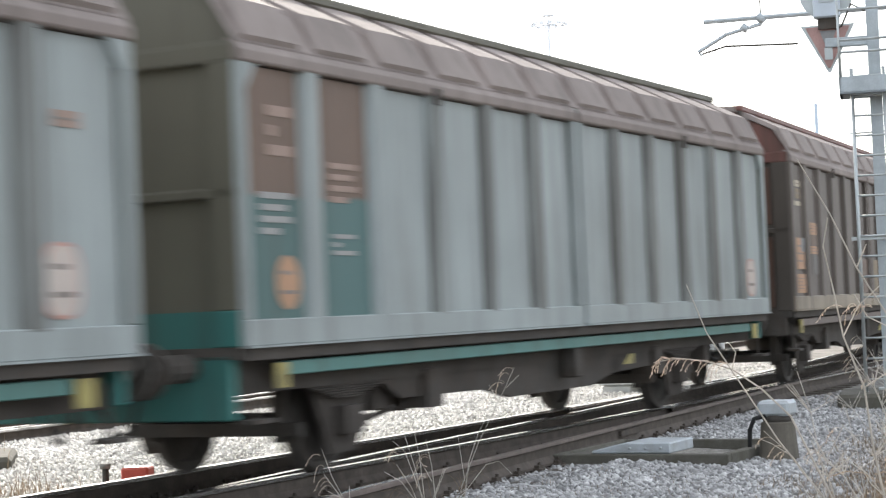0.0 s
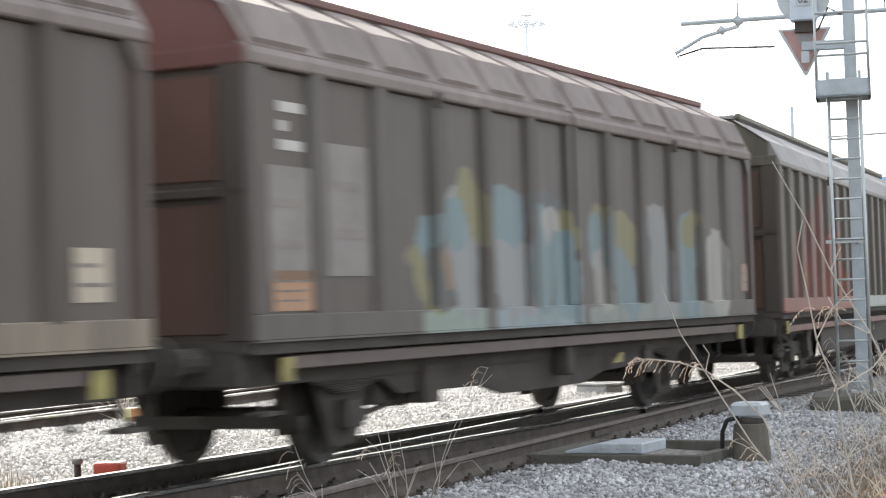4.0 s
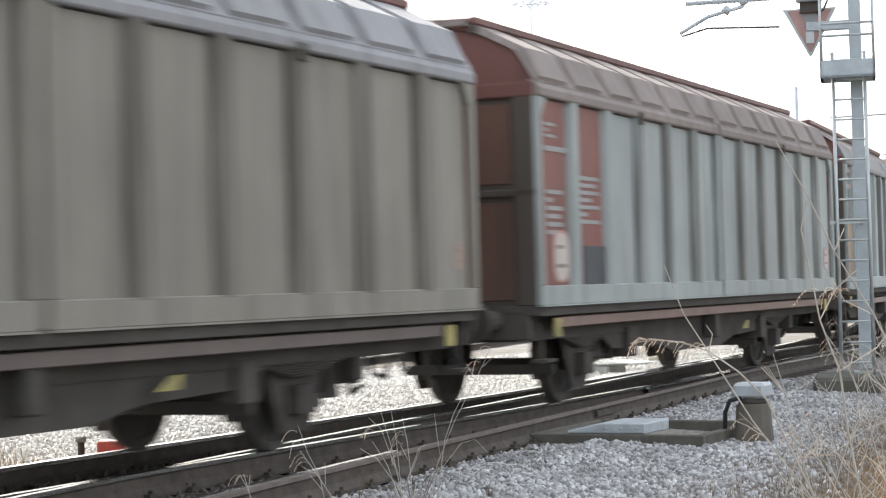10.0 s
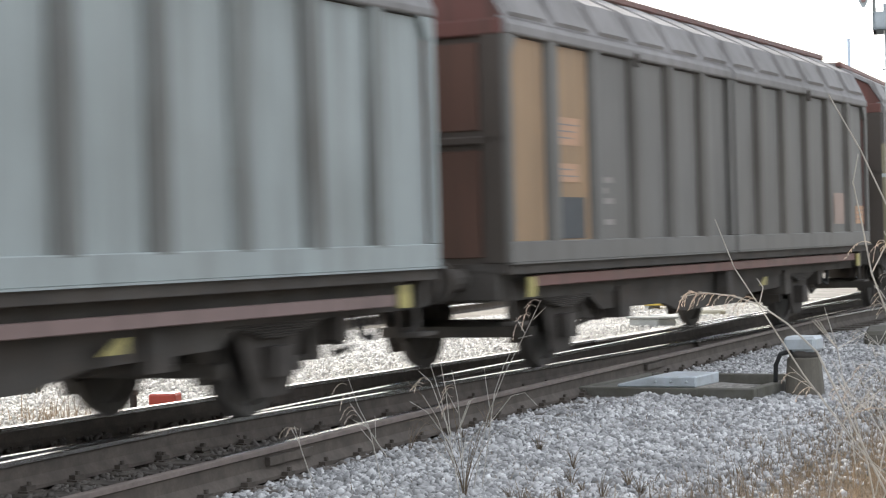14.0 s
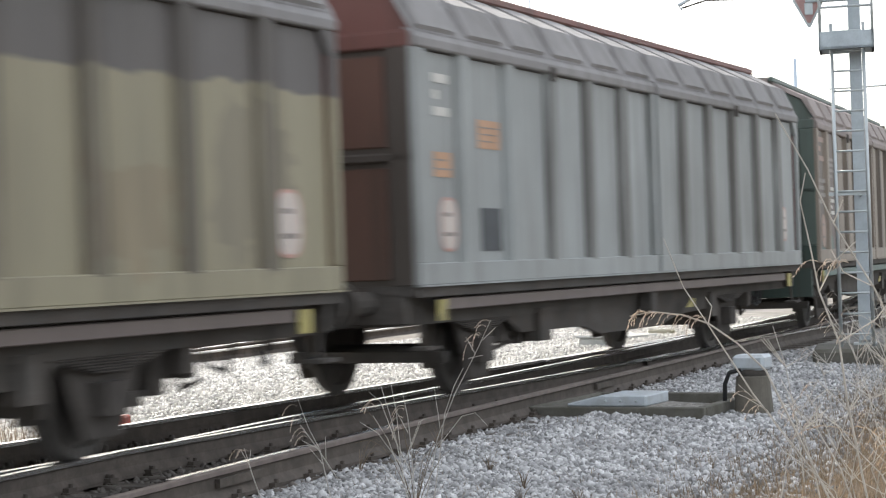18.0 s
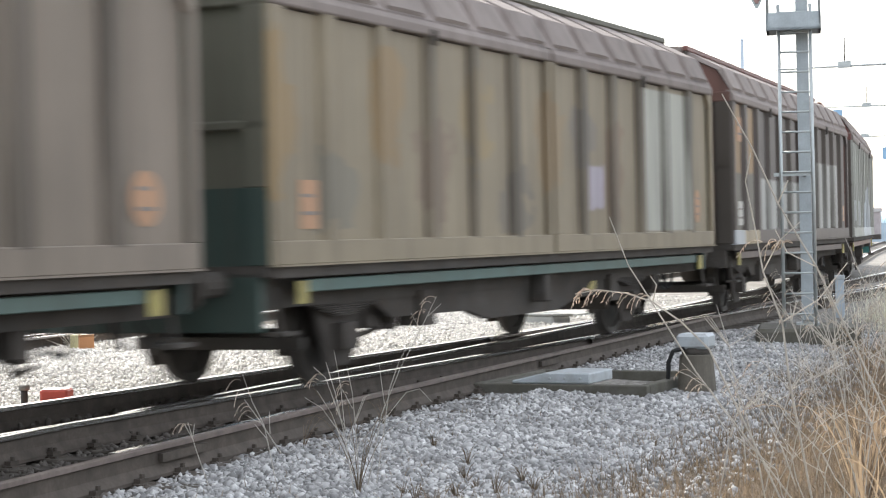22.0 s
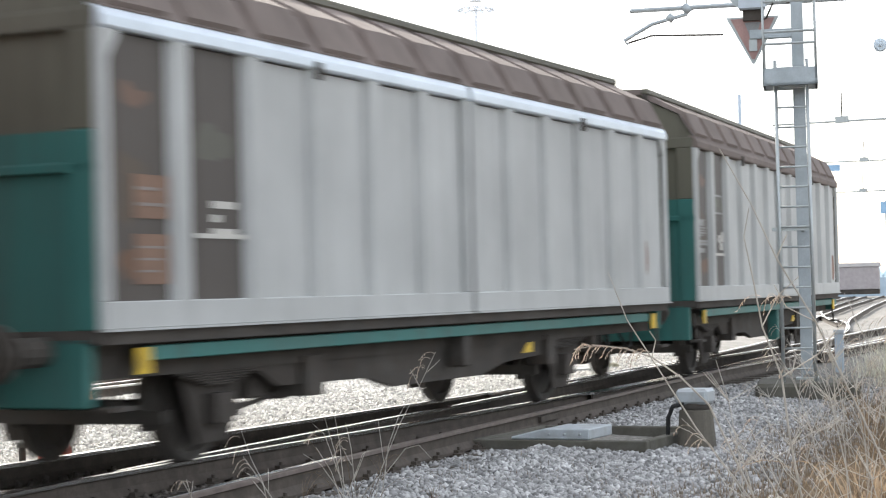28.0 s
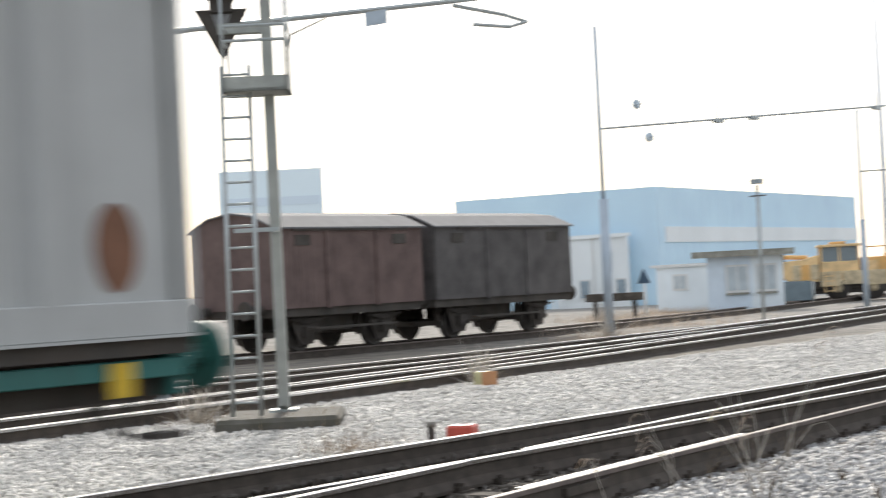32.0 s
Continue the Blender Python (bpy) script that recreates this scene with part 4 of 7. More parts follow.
SILL13 = paint("patched_brown_sill", (0.115, 0.096, 0.086), [(-9, -6.05, 1.0, 1.5, (0.46, 0.48, 0.50), 0.02), (-6.05, -4.7, 1.0, 1.5, (0.34, 0.28, 0.19), 0.03)])
TAN2 = paint("ochre_stained_field", (0.15, 0.135, 0.11), [(-9, 9, 2.38, 4.0, (0.29, 0.19, 0.10), 0.06)])
wag(202.62, 216.48, "dark brown sliding-wall wagon overpainted pale grey below", BLK, TAN2, R_BROWN, P_RED, P_MAUVE, P_DULLRED, None, base=SILL13,
    marks=[plate(0.75, 3.1, 0.4, 0.4, L_ORANGE, 2), plate(0.75, 1.7, 0.4, 0.4, L_WHITE, 2), plate(5.0, 1.5, 0.3, 0.5, L_WHITE, 0), plate(13.2, 1.75, 0.35, 0.35, L_ORANGE, 2)])
SIGNS = []
for i in range(5):
    xl, top_l = -0.9 + 1.03 * i, (2.35, 2.62, 2.55, 2.45, 2.0)[i]
    SIGNS += [(xl - 0.15, xl + 1.0, 1.1, min(1.95, top_l - 0.15) + 0.1 * (i % 2), (0.50, 0.53, 0.55), 0.25, "oval"), (xl + 0.08, xl + 0.55, 1.7, top_l - 0.12, (0.56, 0.58, 0.60), 0.28, "oval"),
              (xl + 0.6, xl + 1.1, 1.7, top_l - 0.25 + 0.12 * (i % 3), (0.53, 0.56, 0.58), 0.28, "oval"), (xl + 0.25, xl + 0.6, top_l + 0.05, top_l + 0.22, (0.50, 0.51, 0.47), 0.16, "oval"),
              (xl + 0.1, xl + 0.6, top_l - 0.36, top_l - 0.31, (0.27, 0.28, 0.26), 0.16, "oval"), (xl + 0.55, xl + 0.75, 1.78, 1.84, (0.27, 0.28, 0.27), 0.16, "oval"), (xl + 0.9, xl + 1.12, 1.6, 1.65, (0.27, 0.28, 0.27), 0.16, "oval")]
SIGNS += [(c - 0.45, c + 0.4, 1.5, t_, (0.46, 0.48, 0.47), 0.35, "oval") for c, t_ in ((-5.6, 2.1), (-3.2, 2.0), (-1.7, 1.75))]
P_GGRN = paint("pale_grey_green_doors", (0.34, 0.345, 0.31), SIGNS)
wag(217.87, 231.40, "pale grey-green sliding-wall wagon with white sprayed letters", P_GGRN, RB1, R_BROWN, P_RED, P_RUSTS, P_REDBR, None, ribs=0.4,
    marks=[plate(0.75, 2.9, 0.4, 0.5, L_PINK, 3), plate(1.8, 2.4, 0.4, 0.6, L_PINK, 4)])
P_OFFW = paint("off_white_doors", (0.455, 0.462, 0.452), streak=0.12)
# Pale blue base takes in the sky reflected by the sloped header.
HEADER = plain("header_with_sky_tint", (0.62, 0.68, 0.74), 0.35, 0.3, var=0.1)
BD2 = paint("dark_brown_bare_field", (0.078, 0.066, 0.058), [(-6.65, -6.15, 1.55, 1.85, (0.16, 0.085, 0.05), 0.3, "oval"), (-6.6, -6.2, 3.0, 3.12, (0.17, 0.10, 0.07), 0.2, "oval"), (-5.6, -5.0, 2.55, 2.85, (0.10, 0.096, 0.078), 0.2, "oval"), (-6.7, -6.3, 2.1, 2.5, (0.10, 0.075, 0.055), 0.4, "oval")])
wag(232.74, 246.71, "off-white sliding-wall wagon with a bright header and teal ends", P_OFFW, BD2, R_DARKB, P_OLIVE, P_TEAL, P_OLIVE, P_TEAL, stripe=HEADER, bright=True,
    ribs=0.14, set_back=3.35, low_top=2.75, marks=[plate(0.75, 2.25, 0.5, 0.35, L_DULL, 2), plate(0.75, 1.75, 0.5, 0.4, L_DULL, 3), plate(1.85, 2.1, 0.4, 0.35, L_WHITE, 3), plate(1.8, 1.95, 0.8, 0.04, L_WHITE, 0), plate(12.95, 1.83, 0.36, 0.6, L_BROWN, 0, True)])
wag(248.06, 262.29, "off-white last sliding-wall wagon with a brown canvas-like roof", P_OFFW, BD2, R_DARKB, P_OLIVE, P_TEAL, P_OLIVE, P_TEAL, bright=True, last=True, ribs=0.14, set_back=3.15, low_top=2.75,
    marks=[plate(0.5, 2.40, 0.36, 0.10, L_GREY, 0), plate(0.55, 2.26, 0.48, 0.16, L_GREY, 4), plate(0.62, 2.09, 0.6, 0.08, L_GREY, 1), plate(0.5, 1.97, 0.36, 0.07, L_GREY, 0), plate(1.75, 2.86, 0.62, 0.03, L_GREY, 0), plate(1.75, 2.74, 0.55, 0.14, L_OLIVE, 0), plate(1.75, 2.58, 0.6, 0.03, L_GREY, 0), plate(1.78, 2.17, 0.2, 0.12, L_WHITE, 0), plate(2.02, 2.20, 0.18, 0.16, L_WHITE, 0), plate(1.92, 2.05, 0.2, 0.12, L_WHITE, 0), plate(2.1, 2.03, 0.1, 0.10, L_GREY, 0), plate(1.75, 1.92, 0.8, 0.04, L_WHITE, 0), plate(13.6, 1.75, 0.36, 0.55, L_BROWN, 0, True)])

# ---- line-side things near the camera ----
def stone_material(name, base, spread=1.0):
    m, n, l, p = nodes(name)
    g = n.new("ShaderNodeNewGeometry")
    cr = n.new("ShaderNodeValToRGB")
    e = cr.color_ramp.elements
    e[0].position, e[0].color = 0.0, c4(tint(base, 1 - 0.58 * spread))
    e[1].position, e[1].color = 1.0, c4(tint(base, 1 + 0.65 * spread))
    for at_, k in ((0.2, 1 - 0.38 * spread), (0.5, 0.97), (0.8, 1 + 0.25 * spread)):
        e.new(at_).color = c4(tint(base, k))
    l.new(g.outputs["Random Per Island"], cr.inputs[0])
    f = noise_node(n, l, 30.0, 4)
    col = mix(n, l, ramp(n, l, f, 0.4, 0.7, 0, 0.35), cr.outputs[0], tint(base, 0.6))
    patch = noise_node(n, l, 1.3, 5)
    col = mix(n, l, ramp(n, l, patch, 0.48, 0.68, 0, 0.5), col, tint(base, 0.42))
    l.new(col, p.inputs["Base Color"])
    p.inputs["Roughness"].default_value = 0.55
    bump(n, l, p, f, 0.3, 0.01)
    return m


M_STONE = stone_material("broken_grey_limestone", (0.380, 0.376, 0.370), 1.15)
# Same limestone, brighter and warmer: strong sunlight is put into its colour.
M_SUNLIT = stone_material("limestone_with_sun_tint", (0.66, 0.63, 0.58), 0.5)
# Brown ballast, its colour darkened for the shade under the train.
M_BEDSTONE = plain("brown_ballast_with_shade", (0.10, 0.087, 0.075), 0.7, scale=6, var=0.4)


def scatter_stones(name, label, count, where, size, seed, material=M_STONE):
    """Loose ballast: many small broken stones in one mesh."""
    rng = np.random.default_rng(seed)
    t = (1 + 5 ** 0.5) / 2
    ico = np.array([(-1, t, 0), (1, t, 0), (-1, -t, 0), (1, -t, 0), (0, -1, t), (0, 1, t), (0, -1, -t), (0, 1, -t), (t, 0, -1), (t, 0, 1), (-t, 0, -1), (-t, 0, 1)]) / 1.9
    tri = np.array([(0, 11, 5), (0, 5, 1), (0, 1, 7), (0, 7, 10), (0, 10, 11), (1, 5, 9), (5, 11, 4), (11, 10, 2), (10, 7, 6), (7, 1, 8),
                    (3, 9, 4), (3, 4, 2), (3, 2, 6), (3, 6, 8), (3, 8, 9), (4, 9, 5), (2, 4, 11), (6, 2, 10), (8, 6, 7), (9, 8, 1)])
    pts = []
    while len(pts) < count:
        x, y = where(rng)
        if x is not None:
            pts.append((x, y, ground_height(x, y)))
    pts = np.array(pts)
    a = rng.uniform(0, 6.28, count)
    s = size * rng.uniform(0.55, 1.35, (count, 1, 1)) * rng.uniform(0.6, 1.25, (count, 1, 3))
    v = ico[None] * rng.uniform(0.5, 1.4, (count, 12, 1)) * s
    b = rng.uniform(-0.7, 0.7, count)
    c, d = np.cos(b)[:, None], np.sin(b)[:, None]
    y2, z2 = v[:, :, 1] * c - v[:, :, 2] * d, v[:, :, 1] * d + v[:, :, 2] * c
    c, d = np.cos(a)[:, None], np.sin(a)[:, None]
    v = np.stack([v[:, :, 0] * c - y2 * d, v[:, :, 0] * d + y2 * c, z2], -1) + pts[:, None]
    v[:, :, 2] += size * rng.uniform(-0.1, 0.55, (count, 1))
    f = (tri[None] + 12 * np.arange(count)[:, None, None]).reshape(-1)
    me = bpy.data.meshes.new(name)
    me.vertices.add(count * 12)
    me.vertices.foreach_set("co", v.reshape(-1).astype(np.float32))
    me.loops.add(len(f))
    me.loops.foreach_set("vertex_index", f.astype(np.int32))
    me.polygons.add(len(f) // 3)
    me.polygons.foreach_set("loop_start", np.arange(0, len(f), 3, dtype=np.int32))
    me.update(calc_edges=True)
    me.materials.append(material)
    return tagged(new(name, me), label, "ballast", kind="stuff")


def clear_of_rails(x, y):
    if 17.7 < x < 19.9 and 6.1 < y < 8.2:
        return False
    s = x
    d = y - line(s)[1]
    return all(abs(d - r) > 0.08 for r in (-GAUGE, GAUGE, siding(s) - GAUGE, siding(s) + GAUGE))


def foreground(rng):
    x, y = rng.uniform(8, 30), rng.uniform(3.2, 8.8)
    if y > 6.25 + 0.093 * x + rng.uniform(-0.25, 0.25) or y < 3.3 + 0.11 * x - 1.3 * rng.random() ** 2.5 or rng.random() < (x - 12) / 28 or not clear_of_rails(x, y):
        return None, None
    return x, y


def midfield(rng):
    x = 8 + 36 * rng.random() ** 1.5
    y = rng.uniform(10.65, 18.2)
    return (x, y) if y < 0.95 * x + 4 else (None, None)


def trackbed(rng):
    x, y = 7 + 30 * rng.random() ** 1.3, rng.uniform(6.9, 10.6)
    return (x, y) if y > 6.2 + 0.093 * x and clear_of_rails(x, y) else (None, None)


scatter_stones("foreground_ballast", "loose pale broken limestone beside the track", 50000, foreground, 0.0285, 1)
scatter_stones("yard_ballast", "loose pale ballast between the tracks", 68000, midfield, 0.024, 2, M_SUNLIT)
scatter_stones("trackbed_ballast", "dark brown ballast between the rails, shade in its colour", 9000, trackbed, 0.030, 3, M_BEDSTONE)

# timbers under the turnout
t_mesh = bpy.data.meshes.new("timber")
bm = bmesh.new()
box(bm, -0.12, 0.12, -1.35, 1.35, -0.34, -0.228)
bmesh.ops.bevel(bm, geom=bm.edges[:], offset=0.012, segments=1, affect="EDGES")
bm.to_mesh(t_mesh)
bm.free()
t_mesh.materials.append(M_TIMBER)
chair = bpy.data.meshes.new("rail_chair")
bm = bmesh.new()
box(bm, -0.08, 0.08, -0.16, 0.16, -0.228, -0.212)
box(bm, -0.05, 0.05, -0.12, -0.065, -0.212, -0.18)
box(bm, -0.05, 0.05, 0.065, 0.12, -0.212, -0.18)
tube(bm, (0, -0.1, -0.185), (0, -0.1, -0.15), 0.018, 6)
tube(bm, (0, 0.1, -0.185), (0, 0.1, -0.15), 0.018, 6)
bm.to_mesh(chair)
bm.free()
chair.materials.append(M_RAILSIDE)
for k in range(75):
    s = 4 + 0.6 * k
    for owner, off in ((main_track, 0.0), (branch, siding(s))):
        if owner is branch and s > 26:
            continue
        x, y, h = line(s, off)
        t = new("timber", t_mesh)
        t.parent = owner
        t.matrix_world = pose(x, y, 0.002 if owner is branch else 0, 0, 0, math.degrees(h) + (2.0 if owner is branch else 0))
        for side in (-GAUGE, GAUGE):
            x2, y2, h2 = line(s, off + side)
            c = new("rail_chair", chair)
            c.parent = owner
            c.matrix_world = pose(x2, y2, 0, 0, 0, math.degrees(h2))
# check rail and joint plates of the crossing
bm = bmesh.new()
sweep(bm, [(x, y, h) for x, y, h in (branch_line(s, -GAUGE + 0.075) for s in (10.5, 11, 12, 13, 14, 14.5))], HEAD[:] )
part("check_rail", bm, M_RAILHEAD, branch)
for s in (11.35, 20.5):
    bm = bmesh.new()
    sweep(bm, [branch_line(s + d, -GAUGE - 0.03) for d in (-0.35, 0.35)], [(-0.02, -0.06), (0.02, -0.06), (0.02, -0.12), (-0.02, -0.12)])
    part("joint_plate", bm, M_RAILSIDE, branch)
bm = bmesh.new()
sweep(bm, [line(s, GAUGE + 0.05) for s in (14.2, 14.9)], [(-0.02, -0.02), (0.02, -0.02), (0.02, -0.12), (-0.02, -0.12)])
part("joint_plate", bm, M_RAILSIDE, main_track)

# red lineside marker and its peg
mk = thing("track_marker", "small red painted concrete marker beside the rail", "track marker", pose(15.1, 11.35, -0.22, 0, 0, 20))
boxes("block", M_RED, mk, (-0.12, 0.12, -0.14, 0.14, 0, 0.22), bevel=0.02)
pg = thing("ground_peg", "short dark metal peg in the ballast", "peg", pose(15.06, 11.72, -0.22))
tubes("shaft", M_DARK, pg, ((0, 0, 0), (0, 0, 0.2), 0.035))
tubes("head", M_CONC, pg, ((0, 0, 0.2), (0, 0, 0.25), 0.055))
mk = thing("yellow_marker", "yellow and orange painted block beside the yard track", "track marker", pose(23.6, 17.25, -0.22, 0, 0, -30))
boxes("block", plain("pale_yellow_paint", (0.55, 0.50, 0.27), 0.6, var=0.12), mk, (-0.12, 0.12, -0.16, 0.16, 0, 0.26), bevel=0.015)
boxes("end_cap", plain("orange_paint", (0.5, 0.25, 0.12), 0.6, var=0.12), mk, (-0.122, 0.122, -0.20, -0.16, 0, 0.265))

# cable pit with a metal lid
M_LID = plain("pale_blue_grey_steel", (0.44, 0.475, 0.50), 0.5, 0.2, var=0.1, dirt=(0.25, 0.24, 0.22), dirt_amount=0.1)
pit = thing("cable_pit", "open concrete cable pit with a pale steel lid", "cable pit", pose(0, 0, 0))
M_PIT = plain("mossy_dark_concrete", (0.12, 0.113, 0.096), 0.9, scale=4, var=0.25, dirt=(0.08, 0.075, 0.055), dirt_amount=0.4)
boxes("front_wall", M_PIT, pit, (17.86, 17.97, 6.12, 8.05, -0.42, -0.13), bevel=0.01)
boxes("back_wall", M_PIT, pit, (19.70, 19.80, 6.12, 8.05, -0.42, -0.125), bevel=0.01)
boxes("side_wall", M_PIT, pit, (17.97, 19.70, 6.12, 6.22, -0.42, -0.128), bevel=0.01)
boxes("side_wall", M_PIT, pit, (17.97, 19.70, 7.95, 8.05, -0.42, -0.128), bevel=0.01)
# Shallow floor in a dark tone, standing in for the pit's shaded depth.
boxes("bottom", M_TIMBER, pit, (17.97, 19.70, 6.22, 7.95, -0.42, -0.28))
boxes("cover_slab", M_PIT, pit, (17.97, 19.3, 7.45, 7.95, -0.20, -0.14), bevel=0.01)
bm = bmesh.new()
prism(bm, [(6.75, -0.128), (6.75, -0.015), (7.25, -0.015), (7.62, -0.10), (7.62, -0.128)], "x", 17.90, 18.60)
part("lid", bm, M_LID, pit, "pale blue-grey pressed steel lid", bevel=0.012)
for k in range(3):
    tubes("lid_bolt", M_GALV, pit, ((17.90, 6.85 + 0.17 * k, -0.07), (17.88, 6.85 + 0.17 * k, -0.07), 0.014), n=6)
boxes("cover_plank", M_TIMBER, pit, (17.5, 17.8, 8.15, 8.7, -0.27, -0.20), bevel=0.01)
# concrete bollard with a cap
bol = thing("capped_bollard", "concrete bollard with a pale metal cap and black cable", "bollard", pose(18.78, 5.88, 0))
bm = bmesh.new()
tube(bm, (0, 0, -0.40), (0, 0, 0.13), 0.22, 12, 0.175)
part("stump", bm, plain("stained_dark_concrete", (0.125, 0.112, 0.092), 0.9, var=0.2), bol, bevel=0.012)
bm = bmesh.new()
box(bm, -0.16, 0.16, -0.17, 0.17, 0.19, 0.35)
part("cap", bm, M_LID, bol, "pale blue-grey metal cap", bevel=0.03)
tubes("neck", M_DARK, bol, ((0, 0, 0.12), (0, 0, 0.20), 0.15), n=12)
bm = bmesh.new()
path(bm, [(-0.14, 0.08, 0.20), (-0.16, 0.2, 0.17), (-0.14, 0.26, 0.05), (-0.1, 0.28, -0.12), (-0.05, 0.3, -0.34)], 0.024, 8)
part("cable", bm, M_BLACK, bol)


# ---- signals ----
def ladder(parent, a, b, top_a, top_b, n):
    """Two stiles from feet a, b to tops, with n rungs."""
    for p_, q_ in ((a, top_a), (b, top_b)):
        tubes("stile", M_GALV, parent, (p_, q_, 0.028), n=6)
    for k in range(n):
        f = (k + 0.6) / n
        u = Vector(a).lerp(Vector(top_a), f)
        w = Vector(b).lerp(Vector(top_b), f)
        tubes("rung", M_GALV, parent, (u, w, 0.016), n=6)


def text_mesh(txt, size, material, parent, m):
    cu = bpy.data.curves.new("text", "FONT")
    cu.body, cu.size, cu.extrude, cu.align_x, cu.align_y = txt, size, 0.003, "CENTER", "CENTER"
    tmp = bpy.data.objects.new("text", cu)
    me = bpy.data.meshes.new_from_object(tmp)
    bpy.data.objects.remove(tmp)
    me.materials.append(material)
    ob = new("number", me)
    ob.parent = parent
    ob.matrix_local = m
    return ob


def signal_mast(label, at_, turn, height, ladder_top, plat_z, disc_side, number, lad=0.0, wide=0.46, steel=M_MAST, w=0.09, kerb=0.26):
    """Tall colour-light signal with a ladder and a small platform; its lights look away to +x."""
    root = thing("signal_mast", label, "railway signal", pose(*at_, 0, 0, turn))
    bm = bmesh.new()
    prism(bm, [(-0.085, -w), (0.085, -w), (0.085, 0.015 - w), (0.012, 0.02 - w), (0.012, w - 0.02), (0.085, w - 0.015), (0.085, w), (-0.085, w), (-0.085, w - 0.015), (-0.012, w - 0.02), (-0.012, 0.02 - w), (-0.085, 0.015 - w)], "z", 0.0, height)
    part("mast", bm, steel, root)
    boxes("mast_cover", steel, root, (-0.10, -0.088, -w, w, 0.05, height), bevel=0.004)
    boxes("foundation", M_PIT, root, (-1.25, 0.55, -0.75, 0.75, -0.32, -0.02), bevel=0.05)
    boxes("base_plate", M_GALV, root, (-0.18, 0.18, -0.17, 0.17, -0.02, 0.01))
    ladder(root, (-0.95, lad + 0.34 - wide, 0.0), (-0.95, lad + 0.34, 0.0), (-0.45, lad + 0.34 - wide, ladder_top), (-0.45, lad + 0.34, ladder_top), 16)
    boxes("ladder_strut", M_GALV, root, (-0.66, 0.0, -0.02, 0.02, 2.2, 2.25), (-0.70, -0.62, -0.10, 0.45, 2.2, 2.25))
    bm = bmesh.new()
    box(bm, -0.62, 0.14, -0.28, 0.52, plat_z, plat_z + 0.035)
    box(bm, -0.62, -0.58, -0.28, 0.52, plat_z, plat_z + kerb)
    box(bm, -0.62, 0.14, 0.48, 0.52, plat_z, plat_z + kerb)
    box(bm, -0.62, 0.14, -0.28, -0.24, plat_z, plat_z + kerb)
    part("platform", bm, steel, root, "small galvanised service platform")
    for z in (0.62, 0.80, 1.25):
        bm = bmesh.new()
        path(bm, [(-0.60, -0.26, plat_z + z), (-0.60, 0.50, plat_z + z), (0.12, 0.50, plat_z + z)], 0.02)
        path(bm, [(-0.60, -0.26, plat_z + z), (0.12, -0.26, plat_z + z)], 0.02)
        part("guard_rail", bm, M_GALV, root)
    for x, y in ((-0.60, -0.26), (-0.60, 0.50), (0.12, 0.50), (0.12, -0.26)):
        tubes("rail_post", M_GALV, root, ((x, y, plat_z), (x, y, plat_z + 1.6), 0.018), n=6)
    # head: round backboard with a lamp case, and the pointed marker below
    dy = disc_side
    bm = bmesh.new()
    tube(bm, (0.02, dy, plat_z + 1.62), (0.06, dy, plat_z + 1.62), 0.40, 28)
    hd = part("backboard", bm, M_GALV, root)
    boxes("lamp_case", plain("pale_lamp_case", (0.5, 0.55, 0.6), 0.5, 0.2, var=0.08), hd, (-0.20, 0.02, dy - 0.20, dy + 0.20, plat_z + 1.22, plat_z + 1.95), bevel=0.02)
    boxes("number_plate", M_LID, hd, (-0.215, -0.205, dy - 0.11, dy + 0.11, plat_z + 1.44, plat_z + 1.62))
    if number:
        text_mesh(number, 0.15, M_DARK, hd, pose(-0.218, dy, plat_z + 1.53, 90, 0, -90))
    boxes("neck", M_DARK, hd, (-0.10, 0.05, dy - 0.14, dy + 0.14, plat_z + 1.06, plat_z + 1.22))
    bm = bmesh.new()
    prism(bm, [(dy - 0.33, plat_z + 1.10), (dy + 0.33, plat_z + 1.10), (dy + 0.02, plat_z + 0.48), (dy - 0.02, plat_z + 0.48)], "x", -0.02, 0.0)
    part("pointed_marker", bm, plain("weathered_red_plate", (0.36, 0.22, 0.20), 0.6, var=0.2) if number else M_DARK, hd, "weathered inverted pointed plate")
    bm = bmesh.new()
    prism(bm, [(dy - 0.12, plat_z + 1.04), (dy + 0.12, plat_z + 1.04), (dy + 0.01, plat_z + 0.72), (dy - 0.01, plat_z + 0.72)], "x", -0.03, -0.022)
    part("marker_field", bm, plain("grey_backing_plate", (0.26, 0.26, 0.26), 0.6), hd)
    if number:
        bm = bmesh.new()
        prism(bm, [(dy - 0.40, plat_z + 1.13), (dy + 0.40, plat_z + 1.13), (dy + 0.02, plat_z + 0.41), (dy - 0.02, plat_z + 0.41)], "x", 0.0, 0.012)
        part("marker_border", bm, M_GALV, hd, "pale border behind the pointed plate")
        boxes("marker_bracket", M_GALV, hd, (-0.034, -0.03, dy - 0.06, dy + 0.06, plat_z + 0.60, plat_z + 0.78))
    boxes("bracket", steel, root, (-0.06, 0.06, min(0, dy), max(0, dy) + 0.05, plat_z + 0.78, plat_z + 0.92), bevel=0.01)
    bm = bmesh.new()
    path(bm, [(0.0, 0.10, plat_z + 1.3), (0.0, 0.30, plat_z + 1.42), (-0.02, 0.45, plat_z + 1.1), (0.0, dy - 0.05, plat_z + 1.0)], 0.016)
    part("cable", bm, M_DARK, root)
    return root


signal_mast("grey lattice-ladder signal mast with a round head beside the track", (27.66, 6.90, 0.0), 14.0, 7.2, 4.75, 4.36, 0.66, "02")
